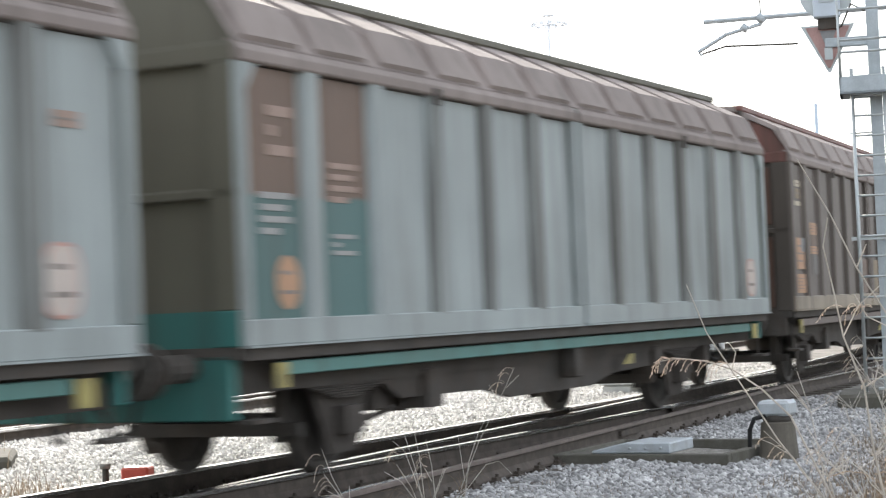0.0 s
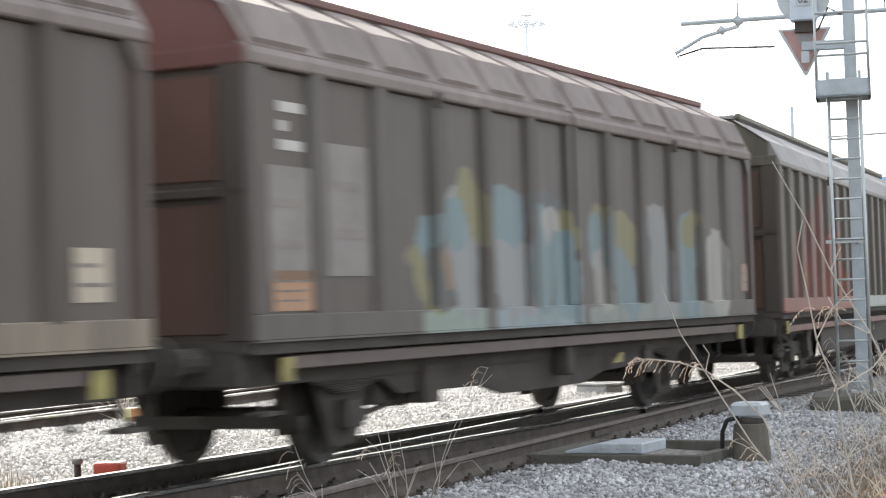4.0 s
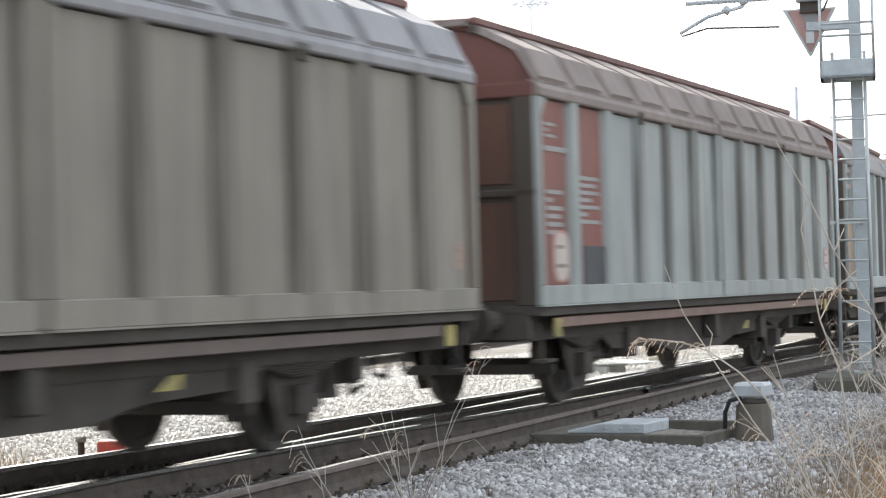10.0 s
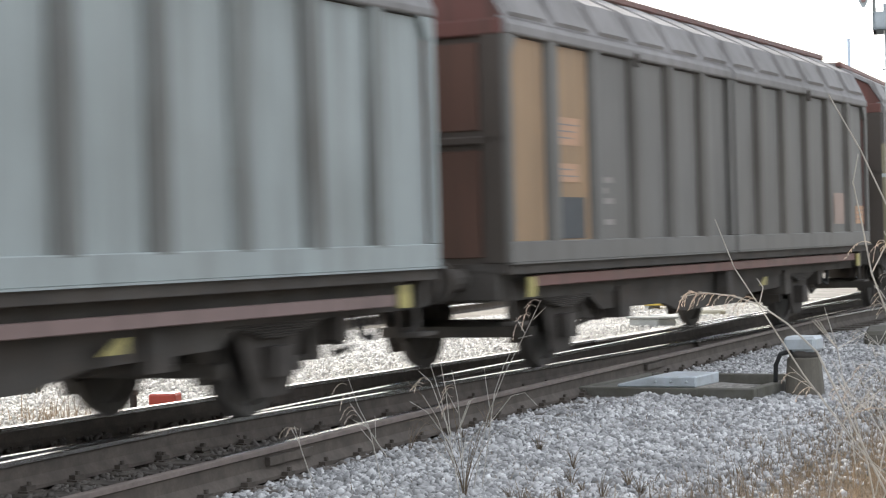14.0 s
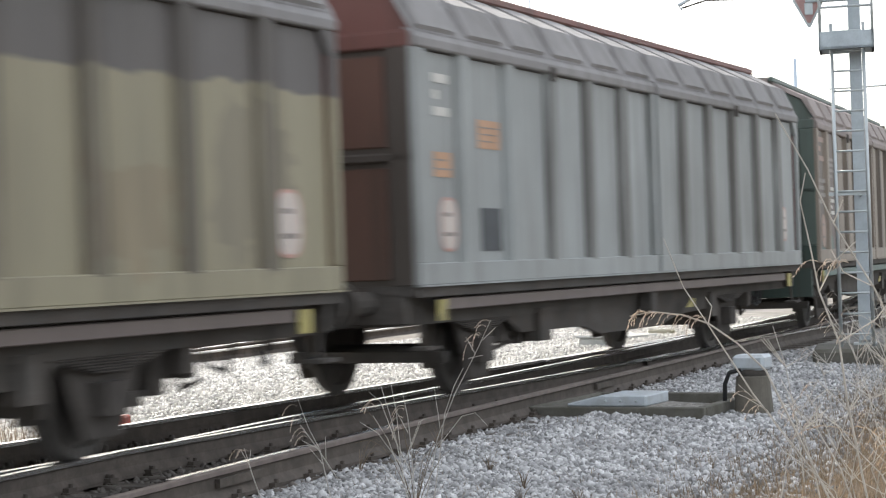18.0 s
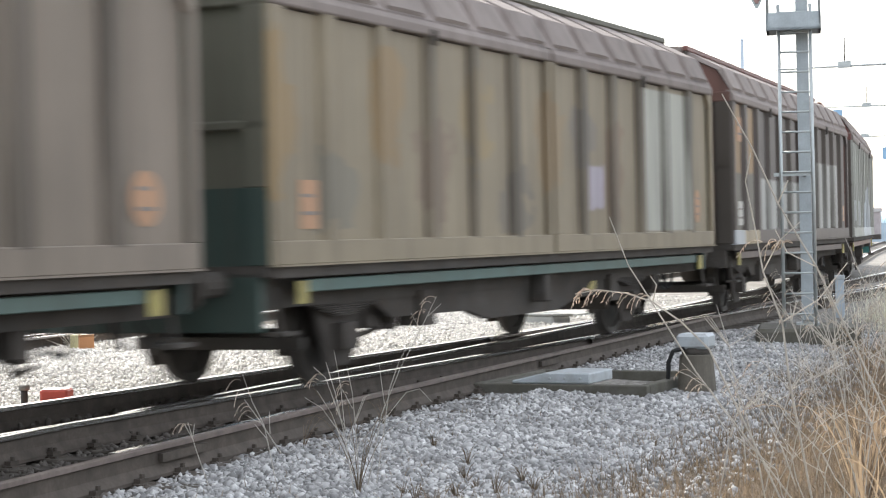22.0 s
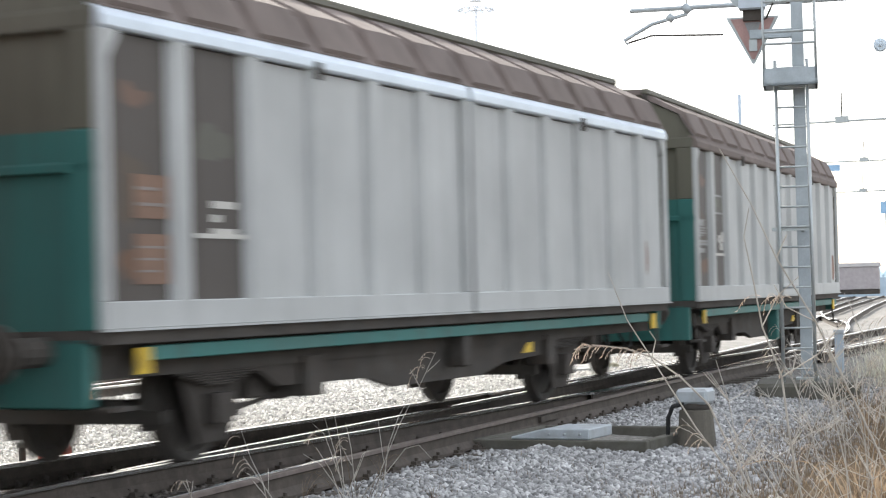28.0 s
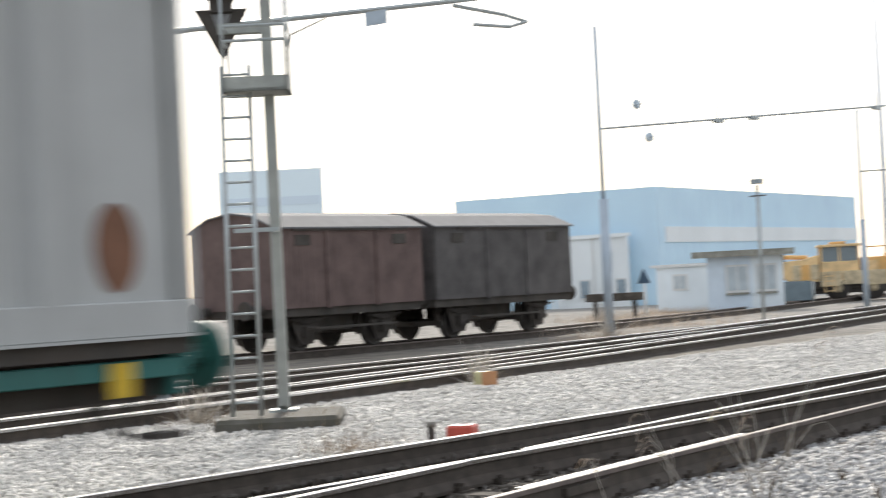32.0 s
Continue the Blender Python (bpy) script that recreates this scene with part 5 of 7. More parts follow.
signal_mast("grey signal mast with ladder between the yard tracks", (17.16, 15.65, -0.02), 38.0, 5.9, 4.25, 3.92, 0.55, "", 0.2, 0.34, steel=plain("olive_grey_steel", (0.38, 0.39, 0.36), 0.55, 0.3, scale=4, var=0.15), w=0.066, kerb=0.18)


# ---- catenary ----
M_POLE = plain("blue_grey_pole_paint", (0.46, 0.53, 0.60), 0.55, 0.2, scale=2, var=0.12)
M_INS = plain("glazed_insulator", (0.58, 0.66, 0.72), 0.2, var=0.1)


def insulator(parent, p, axis):
    bm = bmesh.new()
    p, axis = Vector(p), Vector(axis).normalized()
    for k in range(3):
        q = p + axis * (0.05 * k)
        tube(bm, q, q + axis * 0.02, 0.125, 14, 0.10)
    tube(bm, p - axis * 0.08, p + axis * 0.22, 0.03, 8)
    return part("insulator", bm, M_INS, parent)


def pole(label, x, y, h, r0, r1, group=""):
    root = thing("catenary_pole", label, "catenary pole", pose(x, y, -0.25), group)
    tubes("lower_tube", M_POLE, root, ((0, 0, 0), (0, 0, h * 0.45), r0), n=12)
    tubes("upper_tube", M_POLE, root, ((0, 0, h * 0.45), (0, 0, h), r1), n=12)
    boxes("foundation", M_CONC, root, (-0.35, 0.35, -0.35, 0.35, -0.2, 0.12), bevel=0.03)
    return root


pr = pole("broad blue-grey catenary pole beside the grass", 35.42, 6.45, 8.6, 0.15, 0.12)
bm = bmesh.new()
path(bm, [(0, 0, 7.06), (-1.38, 5.3, 7.02)], 0.045, 8)
part("cross_arm", bm, M_MAST, pr)
bm = bmesh.new()
path(bm, [(-1.10, 4.22, 6.98), (-1.12, 4.25, 6.90), (-1.25, 4.9, 6.75), (-1.42, 5.42, 6.45), (-1.40, 5.35, 6.38)], 0.035, 8)
part("registration_arm", bm, M_MAST, pr)
bm = bmesh.new()
path(bm, [(-1.40, 5.35, 6.40), (-1.3, 4.9, 6.52), (-0.9, 3.6, 6.48)], 0.018, 6)
part("stay_wire", bm, M_DARK, pr)
tubes("clamp", M_MAST, pr, ((-1.09, 4.2, 6.94), (-1.12, 4.3, 7.08), 0.08), ((-1.16, 4.5, 6.8), (-1.2, 4.6, 6.9), 0.07))
for d in (0.30, 0.75):
    insulator(pr, (-0.18 * d - 0.1, d, 6.12), (-1, -0.2, 0))
for d in (0.62, 0.10):
    insulator(pr, (-0.18 * d - 0.1, d + 0.3, 7.2), (-1, -0.2, 0))
tubes("hanger", M_DARK, pr, ((-1.1, 4.25, 7.02), (-1.1, 4.25, 8.0), 0.012), ((-0.35, 1.6, 7.05), (-0.35, 1.6, 8.0), 0.012))
far1 = pole("slim far catenary mast", 57.7, 16.33, 7.75, 0.09, 0.055, "far masts")
p1 = pole("blue-grey catenary pole carrying a portal beam", 41.95, 26.46, 8.35, 0.125, 0.06, "far masts")
p2 = pole("slim catenary pole near the shed", 64.65, 29.45, 7.45, 0.11, 0.06, "far masts")
bm = bmesh.new()
path(bm, [(0, 0, 5.63), (16.2, -2.83, 6.87)], 0.03, 8)
part("portal_beam", bm, M_GALV, p1)
for p_ in ((0.85, -0.63, 6.26), (1.0, -0.88, 5.36)):
    insulator(p1, p_, (-0.3, -1, 0))
for f in (0.30, 0.40, 0.78):
    q = Vector((0, 0, 5.63)).lerp(Vector((16.2, -2.83, 6.87)), f)
    tubes("dropper", M_GALV, p1, (q, q + Vector((0.05, 0, 0.4)), 0.012), (q + Vector((0.12, 0, 0)), q + Vector((0.12, 0, 0.45)), 0.012), n=5)
    boxes("clamp", M_GALV, p1, (q.x - 0.12, q.x + 0.28, q.y - 0.12, q.y + 0.08, q.z - 0.09, q.z + 0.02))
tubes("spike", M_GALV, p1, ((0, 0, 8.3), (0, 0, 8.9), 0.02), n=6)
bm = bmesh.new()
path(bm, [(0, 0, 5.15), (1.8, -2.4, 5.2)], 0.03, 6)
part("cross_arm", bm, M_GALV, p2)
lp = thing("yard_lamp", "slender yard lamp post with a small floodlight", "lamp post", pose(51.08, 26.66, -0.2))
tubes("post", M_GALV, lp, ((0, 0, 0), (0, 0, 4.2), 0.055))
for y in (-0.12, 0.10):
    boxes("lamp_head", M_MAST, lp, (-0.10, 0.08, y - 0.07, y + 0.09, 4.24, 4.40), bevel=0.02)
boxes("bracket", M_DARK, lp, (-0.05, 0.05, -0.25, 0.25, 3.86, 3.90))
# gantry arm over the yard
ga = thing("catenary_gantry", "thin catenary gantry arm with a small sign above the yard", "catenary gantry", pose(0, 0, 0))
bm = bmesh.new()
path(bm, [(20.2, 20.9, 5.55), (27.3, 20.26, 6.63), (29.6, 20.0, 7.0)], 0.05, 8)
part("arm", bm, M_GALV, ga)
bm = bmesh.new()
path(bm, [(27.3, 20.26, 6.55), (28.3, 19.8, 6.4), (28.35, 19.35, 6.22), (27.9, 19.44, 6.10), (27.4, 19.9, 6.16)], 0.035, 6)
part("registration_arm", bm, M_GALV, ga)
bm = bmesh.new()
path(bm, [(20.9, 18.63, 5.05), (21.4, 19.0, 5.4), (23.4, 20.0, 5.95)], 0.016, 6)
part("stay_wire", bm, M_DARK, ga)
boxes("sign_plate", M_POLE, ga, (24.0, 24.04, 19.2, 19.65, 5.82, 6.05), label="small blue-grey plate")
tubes("post", M_POLE, ga, ((20.2, 20.95, -0.3), (20.2, 20.95, 9.0), 0.12), n=12)
# wires far away and their blue plates
M_BLUE = plain("blue_sign_enamel", (0.30, 0.48, 0.68), 0.4, var=0.08)
for k, (a, b) in enumerate((((58.2, 15.4, 6.5), (59.3, 9.3, 6.56)), ((87.5, 22.0, 7.15), (88.8, 13.2, 7.12)), ((100.0, 25, 6.3), (101.2, 15.6, 6.3)))):
    wr = pole("far portal mast with a thin cross-span", b[0], b[1], 8.5, 0.1, 0.07, "far masts")
    o = Vector((b[0], b[1], -0.25))
    tubes("cross_span", M_GALV, wr, (Vector(a) - o, Vector(b) - o, 0.035), n=6)
    f = Vector(a).lerp(Vector(b), 0.35) - o
    tubes("dropper", M_DARK, wr, (f, f + Vector((0, 0, 0.9)), 0.02), n=6)
    boxes("clamp", M_GALV, wr, (f.x - 0.1, f.x + 0.1, f.y - 0.2, f.y + 0.2, f.z - 0.05, f.z + 0.15))
    if k == 1:
        for yy in (20.3, 16.5):
            boxes("plate", M_BLUE, wr, (87.6 - o.x, 87.65 - o.x, yy - 0.3 - o.y, yy + 0.3 - o.y, 6.95, 7.25), label="blue plate")
tubes("cross_span", M_GALV, far1, ((0, 0, 5.57), (0.5, -1.4, 5.6), 0.025), n=6)
far2 = pole("slim far catenary mast", 95.7, 29.1, 8.2, 0.09, 0.06, "far masts")
tubes("cross_span", M_GALV, far2, ((0, 0, 7.2), (0.6, -1.9, 7.25), 0.03), n=6)
sg = thing("blue_sign", "small blue square sign on a far mast", "sign", pose(78.4, 16.04, 0))
boxes("plate", M_BLUE, sg, (-0.02, 0.02, -0.2, 0.2, 4.25, 4.75))
tubes("post", M_GALV, sg, ((0.05, 0, -0.25), (0.05, 0, 4.8), 0.04))
fl = thing("floodlight_tower", "tall far floodlight mast with a ring of lamps", "floodlight mast", pose(137.2, 60.5, -0.3))
# Near-white base stands in for steel paled by haze.
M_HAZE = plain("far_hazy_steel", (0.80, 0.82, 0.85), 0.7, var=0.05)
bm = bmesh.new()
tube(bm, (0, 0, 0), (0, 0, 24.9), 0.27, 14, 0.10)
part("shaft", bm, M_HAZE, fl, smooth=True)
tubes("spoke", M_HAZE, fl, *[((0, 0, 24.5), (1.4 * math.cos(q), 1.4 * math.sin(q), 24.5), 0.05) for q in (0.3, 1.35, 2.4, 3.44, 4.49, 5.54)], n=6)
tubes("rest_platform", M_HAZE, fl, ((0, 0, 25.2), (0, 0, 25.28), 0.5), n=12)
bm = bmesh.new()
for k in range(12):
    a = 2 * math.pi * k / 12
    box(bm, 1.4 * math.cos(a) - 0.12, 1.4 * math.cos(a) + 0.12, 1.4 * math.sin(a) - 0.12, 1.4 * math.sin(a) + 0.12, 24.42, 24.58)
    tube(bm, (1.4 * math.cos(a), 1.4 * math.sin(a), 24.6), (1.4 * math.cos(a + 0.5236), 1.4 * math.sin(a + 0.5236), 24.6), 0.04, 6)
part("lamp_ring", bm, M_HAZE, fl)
gp = thing("cable_post", "short grey square post in the grass", "post", pose(34.1, 7.9, -0.25, 0, 0, 12))
boxes("shaft", M_POLE, gp, (-0.07, 0.07, -0.08, 0.08, 0, 0.78), bevel=0.01)
boxes("cap", M_LID, gp, (-0.085, 0.085, -0.095, 0.095, 0.72, 0.80), bevel=0.01)

# ---- yard buildings and vehicles ----
# Pale base stands in for the sky reflected in the panes.
M_PANE = plain("glass_with_painted_reflection", (0.52, 0.58, 0.61), 0.2, var=0.15)
# Grimy white, raised in the base colour for distance haze.
M_HUT = plain("grimy_white_hut_panel", (0.80, 0.83, 0.85), 0.7, scale=1.2, var=0.1, dirt=(0.42, 0.41, 0.39), dirt_amount=0.2)
M_CABY = plain("cabinet_yellow_paint", (0.80, 0.56, 0.10), 0.5, var=0.08)
M_PALECON = plain("pale_concrete_post", (0.42, 0.42, 0.39), 0.85, var=0.15)
M_LID2 = plain("dusty_pale_slab", (0.47, 0.48, 0.46), 0.85, scale=3, var=0.2, dirt=(0.25, 0.24, 0.21), dirt_amount=0.3)
M_CREAMC = plain("yellowish_concrete", (0.50, 0.47, 0.36), 0.85, scale=3, var=0.15)
hut = thing("equipment_hut", "grimy white equipment hut with barred louvre and flat roof", "hut", pose(51.85, 18.17, -0.2, 0, 0, -18))
boxes("wall", M_HUT, hut, (0.0, 1.6, 0.65, 2.6, 0.12, 2.75), bevel=0.01)
boxes("roof", M_CONC, hut, (-0.12, 1.75, 0.53, 2.72, 2.75, 2.90), bevel=0.015)
boxes("plinth", M_CONC, hut, (-0.25, 1.9, 0.35, 2.9, -0.05, 0.12), bevel=0.02)
boxes("corner_strip", M_DARK, hut, (-0.015, 0.03, 0.635, 0.68, 0.12, 2.75))
boxes("corner_strip", M_DARK, hut, (-0.015, 0.03, 2.57, 2.615, 0.12, 2.75))
boxes("door_panel", M_HUT, hut, (-0.02, 0.0, 0.95, 2.3, 0.2, 2.6), bevel=0.005)
win = boxes("louvre_frame", M_HUT, hut, (-0.05, -0.02, 1.05, 2.15, 1.38, 2.52), bevel=0.005)
boxes("louvre_back", M_DARK, win, (-0.055, -0.05, 1.15, 2.05, 1.45, 2.45))
for k in range(5):
    boxes("louvre_bar", M_GALV, win, (-0.075, -0.055, 1.23 + 0.17 * k, 1.29 + 0.17 * k, 1.45, 2.45))
cab = thing("yellow_cabinet", "bright yellow steel relay cabinet on low feet", "cabinet", pose(38.45, 15.38, -0.2, 0, 0, -18))
boxes("case", M_CABY, cab, (0.0, 0.42, -0.42, 0.36, 0.10, 0.64), bevel=0.015)
boxes("lid", M_CABY, cab, (-0.03, 0.45, -0.45, 0.39, 0.64, 0.68), bevel=0.01)
for y in (-0.42, 0.22):
    boxes("foot", M_PALECON, cab, (0.02, 0.4, y, y + 0.12, 0.0, 0.10))
sb = thing("point_indicator", "tapered grey-green indicator box on a concrete post", "indicator box", pose(40.35, 17.35, -0.2, 0, 0, -22))
M_POST = plain("weathered_olive_grey_post", (0.36, 0.35, 0.30), 0.85, scale=3, var=0.3, dirt=(0.16, 0.15, 0.12), dirt_amount=0.4)
boxes("post", M_POST, sb, (-0.09, 0.09, -0.13, 0.02, 0, 1.45), (-0.07, 0.07, 0.035, 0.11, 0, 1.42), bevel=0.015)
bm = bmesh.new()
prism(bm, [(-0.42, 2.12), (0.42, 2.06), (0.30, 1.55), (0.18, 1.42), (-0.22, 1.42), (-0.34, 1.62)], "x", -0.22, 0.22)
part("hood", bm, plain("olive_grey_casting", (0.27, 0.265, 0.225), 0.75, scale=4, var=0.3, dirt=(0.14, 0.13, 0.10), dirt_amount=0.4), sb, bevel=0.015)
boxes("face_plate", M_WHITE, sb, (-0.235, -0.22, -0.30, 0.34, 1.80, 1.98))
bm = bmesh.new()
for k in range(9):
    box(bm, -0.24, -0.235, -0.25 + 0.062 * k, -0.215 + 0.062 * k + 0.012 * (k % 3), 1.855, 1.905 + 0.012 * (k % 2))
part("line_of_print", bm, M_DARK, sb)
rk = thing("concrete_slab", "pale broken concrete slab lying in the ballast", "slab", pose(34.15, 13.2, -0.2, 3, 0, -15))
boxes("slab", M_LID2, rk, (-0.45, 0.45, -0.42, 0.42, -0.05, 0.09), bevel=0.03)
rk = thing("concrete_block", "pale grey-green concrete cable pit cover beside the rail", "block", pose(31.3, 12.6, -0.2, 0, 2, -20))
boxes("block", M_PALECON, rk, (-0.25, 0.25, -0.36, 0.36, -0.05, 0.15), bevel=0.03)
boxes("lid", M_LID2, rk, (-0.28, 0.28, -0.40, 0.40, 0.15, 0.19), bevel=0.012)
rk = thing("concrete_slab", "small yellowish concrete slab lying in the ballast", "slab", pose(35.8, 13.1, -0.2, 0, 3, 12))
boxes("slab", M_CREAMC, rk, (-0.3, 0.3, -0.24, 0.24, -0.04, 0.10), bevel=0.03)

M_PLANK = [plain("faded_red_brown_planks", (0.155, 0.108, 0.098), 0.85, scale=2, var=0.3, dirt=(0.16, 0.11, 0.10), dirt_amount=0.25),
           plain("sooty_brown_planks", (0.112, 0.103, 0.10), 0.85, scale=2, var=0.3)]
M_VANROOF = plain("dull_zinc_roof", (0.19, 0.19, 0.195), 0.85, 0.0, scale=1.5, var=0.12)


def covered_van(label, x0, x1, mat):
    root = thing("covered_van", label, "freight wagon", pose((x0 + x1) / 2, 30.98, 0), "parked vans")
    h = (x1 - x0) / 2
    boxes("frame", M_DARK, root, (-h, h, -1.3, 1.3, 0.85, 1.08))
    n = 26
    for k in range(n):
        a, b = -h + 2 * h * k / n, -h + 2 * h * (k + 1) / n
        boxes("plank", mat, root, (a + 0.006, b - 0.006, -1.38, -1.34, 1.05, 3.0))
    boxes("back_wall", mat, root, (-h, h, -1.34, 1.36, 1.05, 2.98))
    for xd in (-0.95, 0.95):
        boxes("door_frame", mat, root, (xd - 0.05, xd + 0.05, -1.43, -1.38, 1.02, 2.95))
    boxes("door_track", M_DARK, root, (-2.2, 2.2, -1.44, -1.38, 2.90, 2.96))
    for xb in (-h + 0.7, h - 1.2):
        boxes("vent_flap", M_DARK, root, (xb, xb + 0.55, -1.40, -1.375, 2.55, 2.8))
    for o in (-1, 1):
        bm = bmesh.new()
        prism(bm, [(-1.36, 1.05), (-1.36, 3.0), (-0.7, 3.28), (0, 3.38), (0.7, 3.28), (1.36, 3.0), (1.36, 1.05)], "x", min(o * h, o * (h + 0.04)), max(o * h, o * (h + 0.04)))
        part("end_wall", bm, mat, root)
        for y in (-0.875, 0.875):
            buffer(root, o * h, y, o)
    bm = bmesh.new()
    prism(bm, [(-1.46, 2.99), (-0.75, 3.30), (0, 3.41), (0.75, 3.30), (1.46, 2.99), (1.46, 2.95), (0.75, 3.26), (0, 3.37), (-0.75, 3.26), (-1.46, 2.95)], "x", -h - 0.1, h + 0.1)
    part("roof", bm, M_VANROOF, root)
    for x in (-h + 1.35, h - 1.35):
        wheelset(root, x)
        axle_guard(root, x)
    boxes("step_board", M_DARK, root, (-1.6, 1.6, -1.45, -1.25, 0.52, 0.57))
    boxes("brake_gear", M_DARK, root, (-1.2, 1.2, -0.6, 0.6, 0.45, 0.85))


covered_van("old red-brown planked covered van with a pale roof", 32.4, 38.0, M_PLANK[0])
covered_van("old sooty planked covered van with a pale roof", 38.6, 45.0, M_PLANK[1])

# Cladding, band and panes are paled for haze in their base colours.
M_SHED = plain("sky_blue_cladding", (0.63, 0.83, 0.98), 0.6, scale=0.3, var=0.06)
M_SHED2 = plain("pale_shed_band", (0.86, 0.89, 0.89), 0.6, scale=0.3, var=0.06)
M_CABPANE = plain("hazy_dark_pane", (0.30, 0.37, 0.42), 0.2, var=0.15)
shed = thing("industrial_shed", "large sky-blue clad industrial shed with a pale band", "shed", pose(0, 0, -0.3))


def wall_between(name, mat, parent, a, b, z0, z1, t=0.3, out=0.0, label=""):
    """An upright slab from plan point a to b; out: metres towards the track."""
    d = Vector((b[0] - a[0], b[1] - a[1], 0)).normalized()
    n = Vector((d.y, -d.x, 0))
    if n.dot(Vector((-a[0], -a[1], 0))) < 0:
        n = -n
    bm = bmesh.new()
    p0 = Vector((a[0], a[1], 0)) + n * out
    p1 = Vector((b[0], b[1], 0)) + n * out
    vs = [(p.x, p.y, z) for z in (z0, z1) for p in (p0, p1, p1 - n * t, p0 - n * t)]
    v = [bm.verts.new(q) for q in vs]
    for f in ((0, 1, 2, 3), (4, 5, 6, 7), (0, 1, 5, 4), (1, 2, 6, 5), (2, 3, 7, 6), (3, 0, 4, 7)):
        bm.faces.new([v[i] for i in f])
    return part(name, bm, mat, parent, label)


CA, CB, CC = (84.55, 63.3), (86.05, 50.95), (120.86, 55.5)
wall_between("wall", M_SHED, shed, CA, CB, 0, 6.3)
wall_between("wall", M_SHED, shed, CB, CC, 0, 6.3)
wall_between("band", M_SHED2, shed, (87.0, 51.07), CC, 3.45, 4.3, 0.1, 0.06, "pale translucent band")
for k in range(28):
    f = k / 28
    a = (86.05 + 34.81 * f, 50.95 + 4.55 * f)
    wall_between("cladding_rib", M_SHED, shed, a, (a[0] + 0.12, a[1] + 0.016), 0, 6.3, 0.1, 0.012)
bm = bmesh.new()
prism(bm, [CA, CB, CC, (119, 68)], "z", 6.3, 6.45)
part("roof", bm, M_SHED, shed)
wall_between("gate", M_SHED2, shed, (84.5, 56.6), (85.2, 52.3), 0, 4.0, 0.1, 0.1, "pale sliding gate")


def on_gate(name, mat, yc, zc, w, hh, out):
    """A part on the shed's gate front, by its middle and size."""
    q = [(84.5 + (56.6 - y) * 0.163, y) for y in (yc + w / 2, yc - w / 2)]
    return wall_between(name, mat, shed, q[0], q[1], zc - hh / 2, zc + hh / 2, 0.1, out)


for yc in (56.75, 56.2, 53.75, 52.35):
    on_gate("pillar", M_SHED2, yc, 2.0, 0.16, 4.0, 0.24)
on_gate("lintel", M_SHED2, 54.45, 3.95, 4.7, 0.2, 0.26)
for yc in (55.95, 54.85, 52.75):
    on_gate("window_frame", M_WHITE, yc, 1.1, 0.66, 1.1, 0.18)
    on_gate("window", M_CABPANE, yc, 1.1, 0.48, 0.92, 0.21)
on_gate("window", M_CABPANE, 53.45, 2.55, 0.34, 1.15, 0.2)
on_gate("sign_board", M_WHITE, 56.0, 3.05, 0.62, 0.36, 0.28)
on_gate("line_of_print", M_CABPANE, 56.0, 3.08, 0.44, 0.10, 0.29)
on_gate("down_pipe", M_WHITE, 54.3, 2.0, 0.08, 4.0, 0.2)
cabn = thing("site_cabin", "small white site cabin with a flat roof", "cabin", pose(0, 0, -0.3))
# Cabin white, paled and blued in the base as haze.
M_CAB1 = plain("white_cabin_with_haze_tint", (0.80, 0.86, 0.89), 0.7, scale=1.0, var=0.05)
wall_between("wall", M_CAB1, cabn, (68.75, 40.9), (68.2, 37.6), 0, 2.0, 2.4)
wall_between("roof", M_WHITE, cabn, (68.8, 41.1), (68.2, 37.5), 2.0, 2.12, 2.7, 0.15)
wall_between("window_frame", M_WHITE, cabn, (68.6, 40.0), (68.45, 39.2), 1.0, 1.7, 0.05, 0.03)
wall_between("window", M_PANE, cabn, (68.57, 39.88), (68.47, 39.32), 1.08, 1.62, 0.05, 0.045)
wall_between("window_bar", M_WHITE, cabn, (68.525, 39.63), (68.515, 39.57), 1.08, 1.62, 0.05, 0.055)
wall_between("door", M_CABPANE, cabn, (68.3, 38.0), (68.26, 37.72), 0.3, 1.5, 0.05, 0.03)
cb2 = thing("gate_cabin", "grey-blue gate cabin with a dark flat roof and windows", "cabin", pose(0, 0, -0.3))
# Grey-blue wall colour, lightened to hold the haze.
M_CAB2 = plain("grey_blue_cabin", (0.68, 0.77, 0.85), 0.7, var=0.05)
wall_between("wall", M_CAB2, cb2, (64.6, 36.1), (65.4, 34.6), 0, 2.3, 2.5)
wall_between("side_wall", M_CAB1, cb2, (65.4, 34.6), (66.0, 33.5), 0, 2.3, 2.5)
wall_between("roof", M_CONC, cb2, (64.3, 36.6), (66.2, 33.1), 2.3, 2.5, 3.0, 0.4)
wall_between("fascia", M_POST, cb2, (64.3, 36.6), (66.2, 33.1), 2.28, 2.52, 0.04, 0.44)
for a, b in (((64.93, 35.48), (65.36, 34.68)), ((65.50, 34.42), (65.88, 33.72))):
    wall_between("window_frame", M_WHITE, cb2, a, b, 0.86, 1.96, 0.05, 0.04)
    for f0, f1 in ((0.08, 0.47), (0.53, 0.92)):
        wall_between("window", M_PANE, cb2, (a[0] + (b[0] - a[0]) * f0, a[1] + (b[1] - a[1]) * f0), (a[0] + (b[0] - a[0]) * f1, a[1] + (b[1] - a[1]) * f1), 0.95, 1.88, 0.05, 0.055)
    wall_between("sill", M_POST, cb2, a, b, 0.78, 0.86, 0.15, 0.12)
bs = thing("buffer_stop", "timber buffer stop at the end of a siding", "buffer stop", pose(60.2, 37.7, -0.25, 0, 0, 30))
boxes("beam", M_TIMBER, bs, (-0.15, 0.15, -1.1, 1.1, 0.75, 1.05), bevel=0.02)
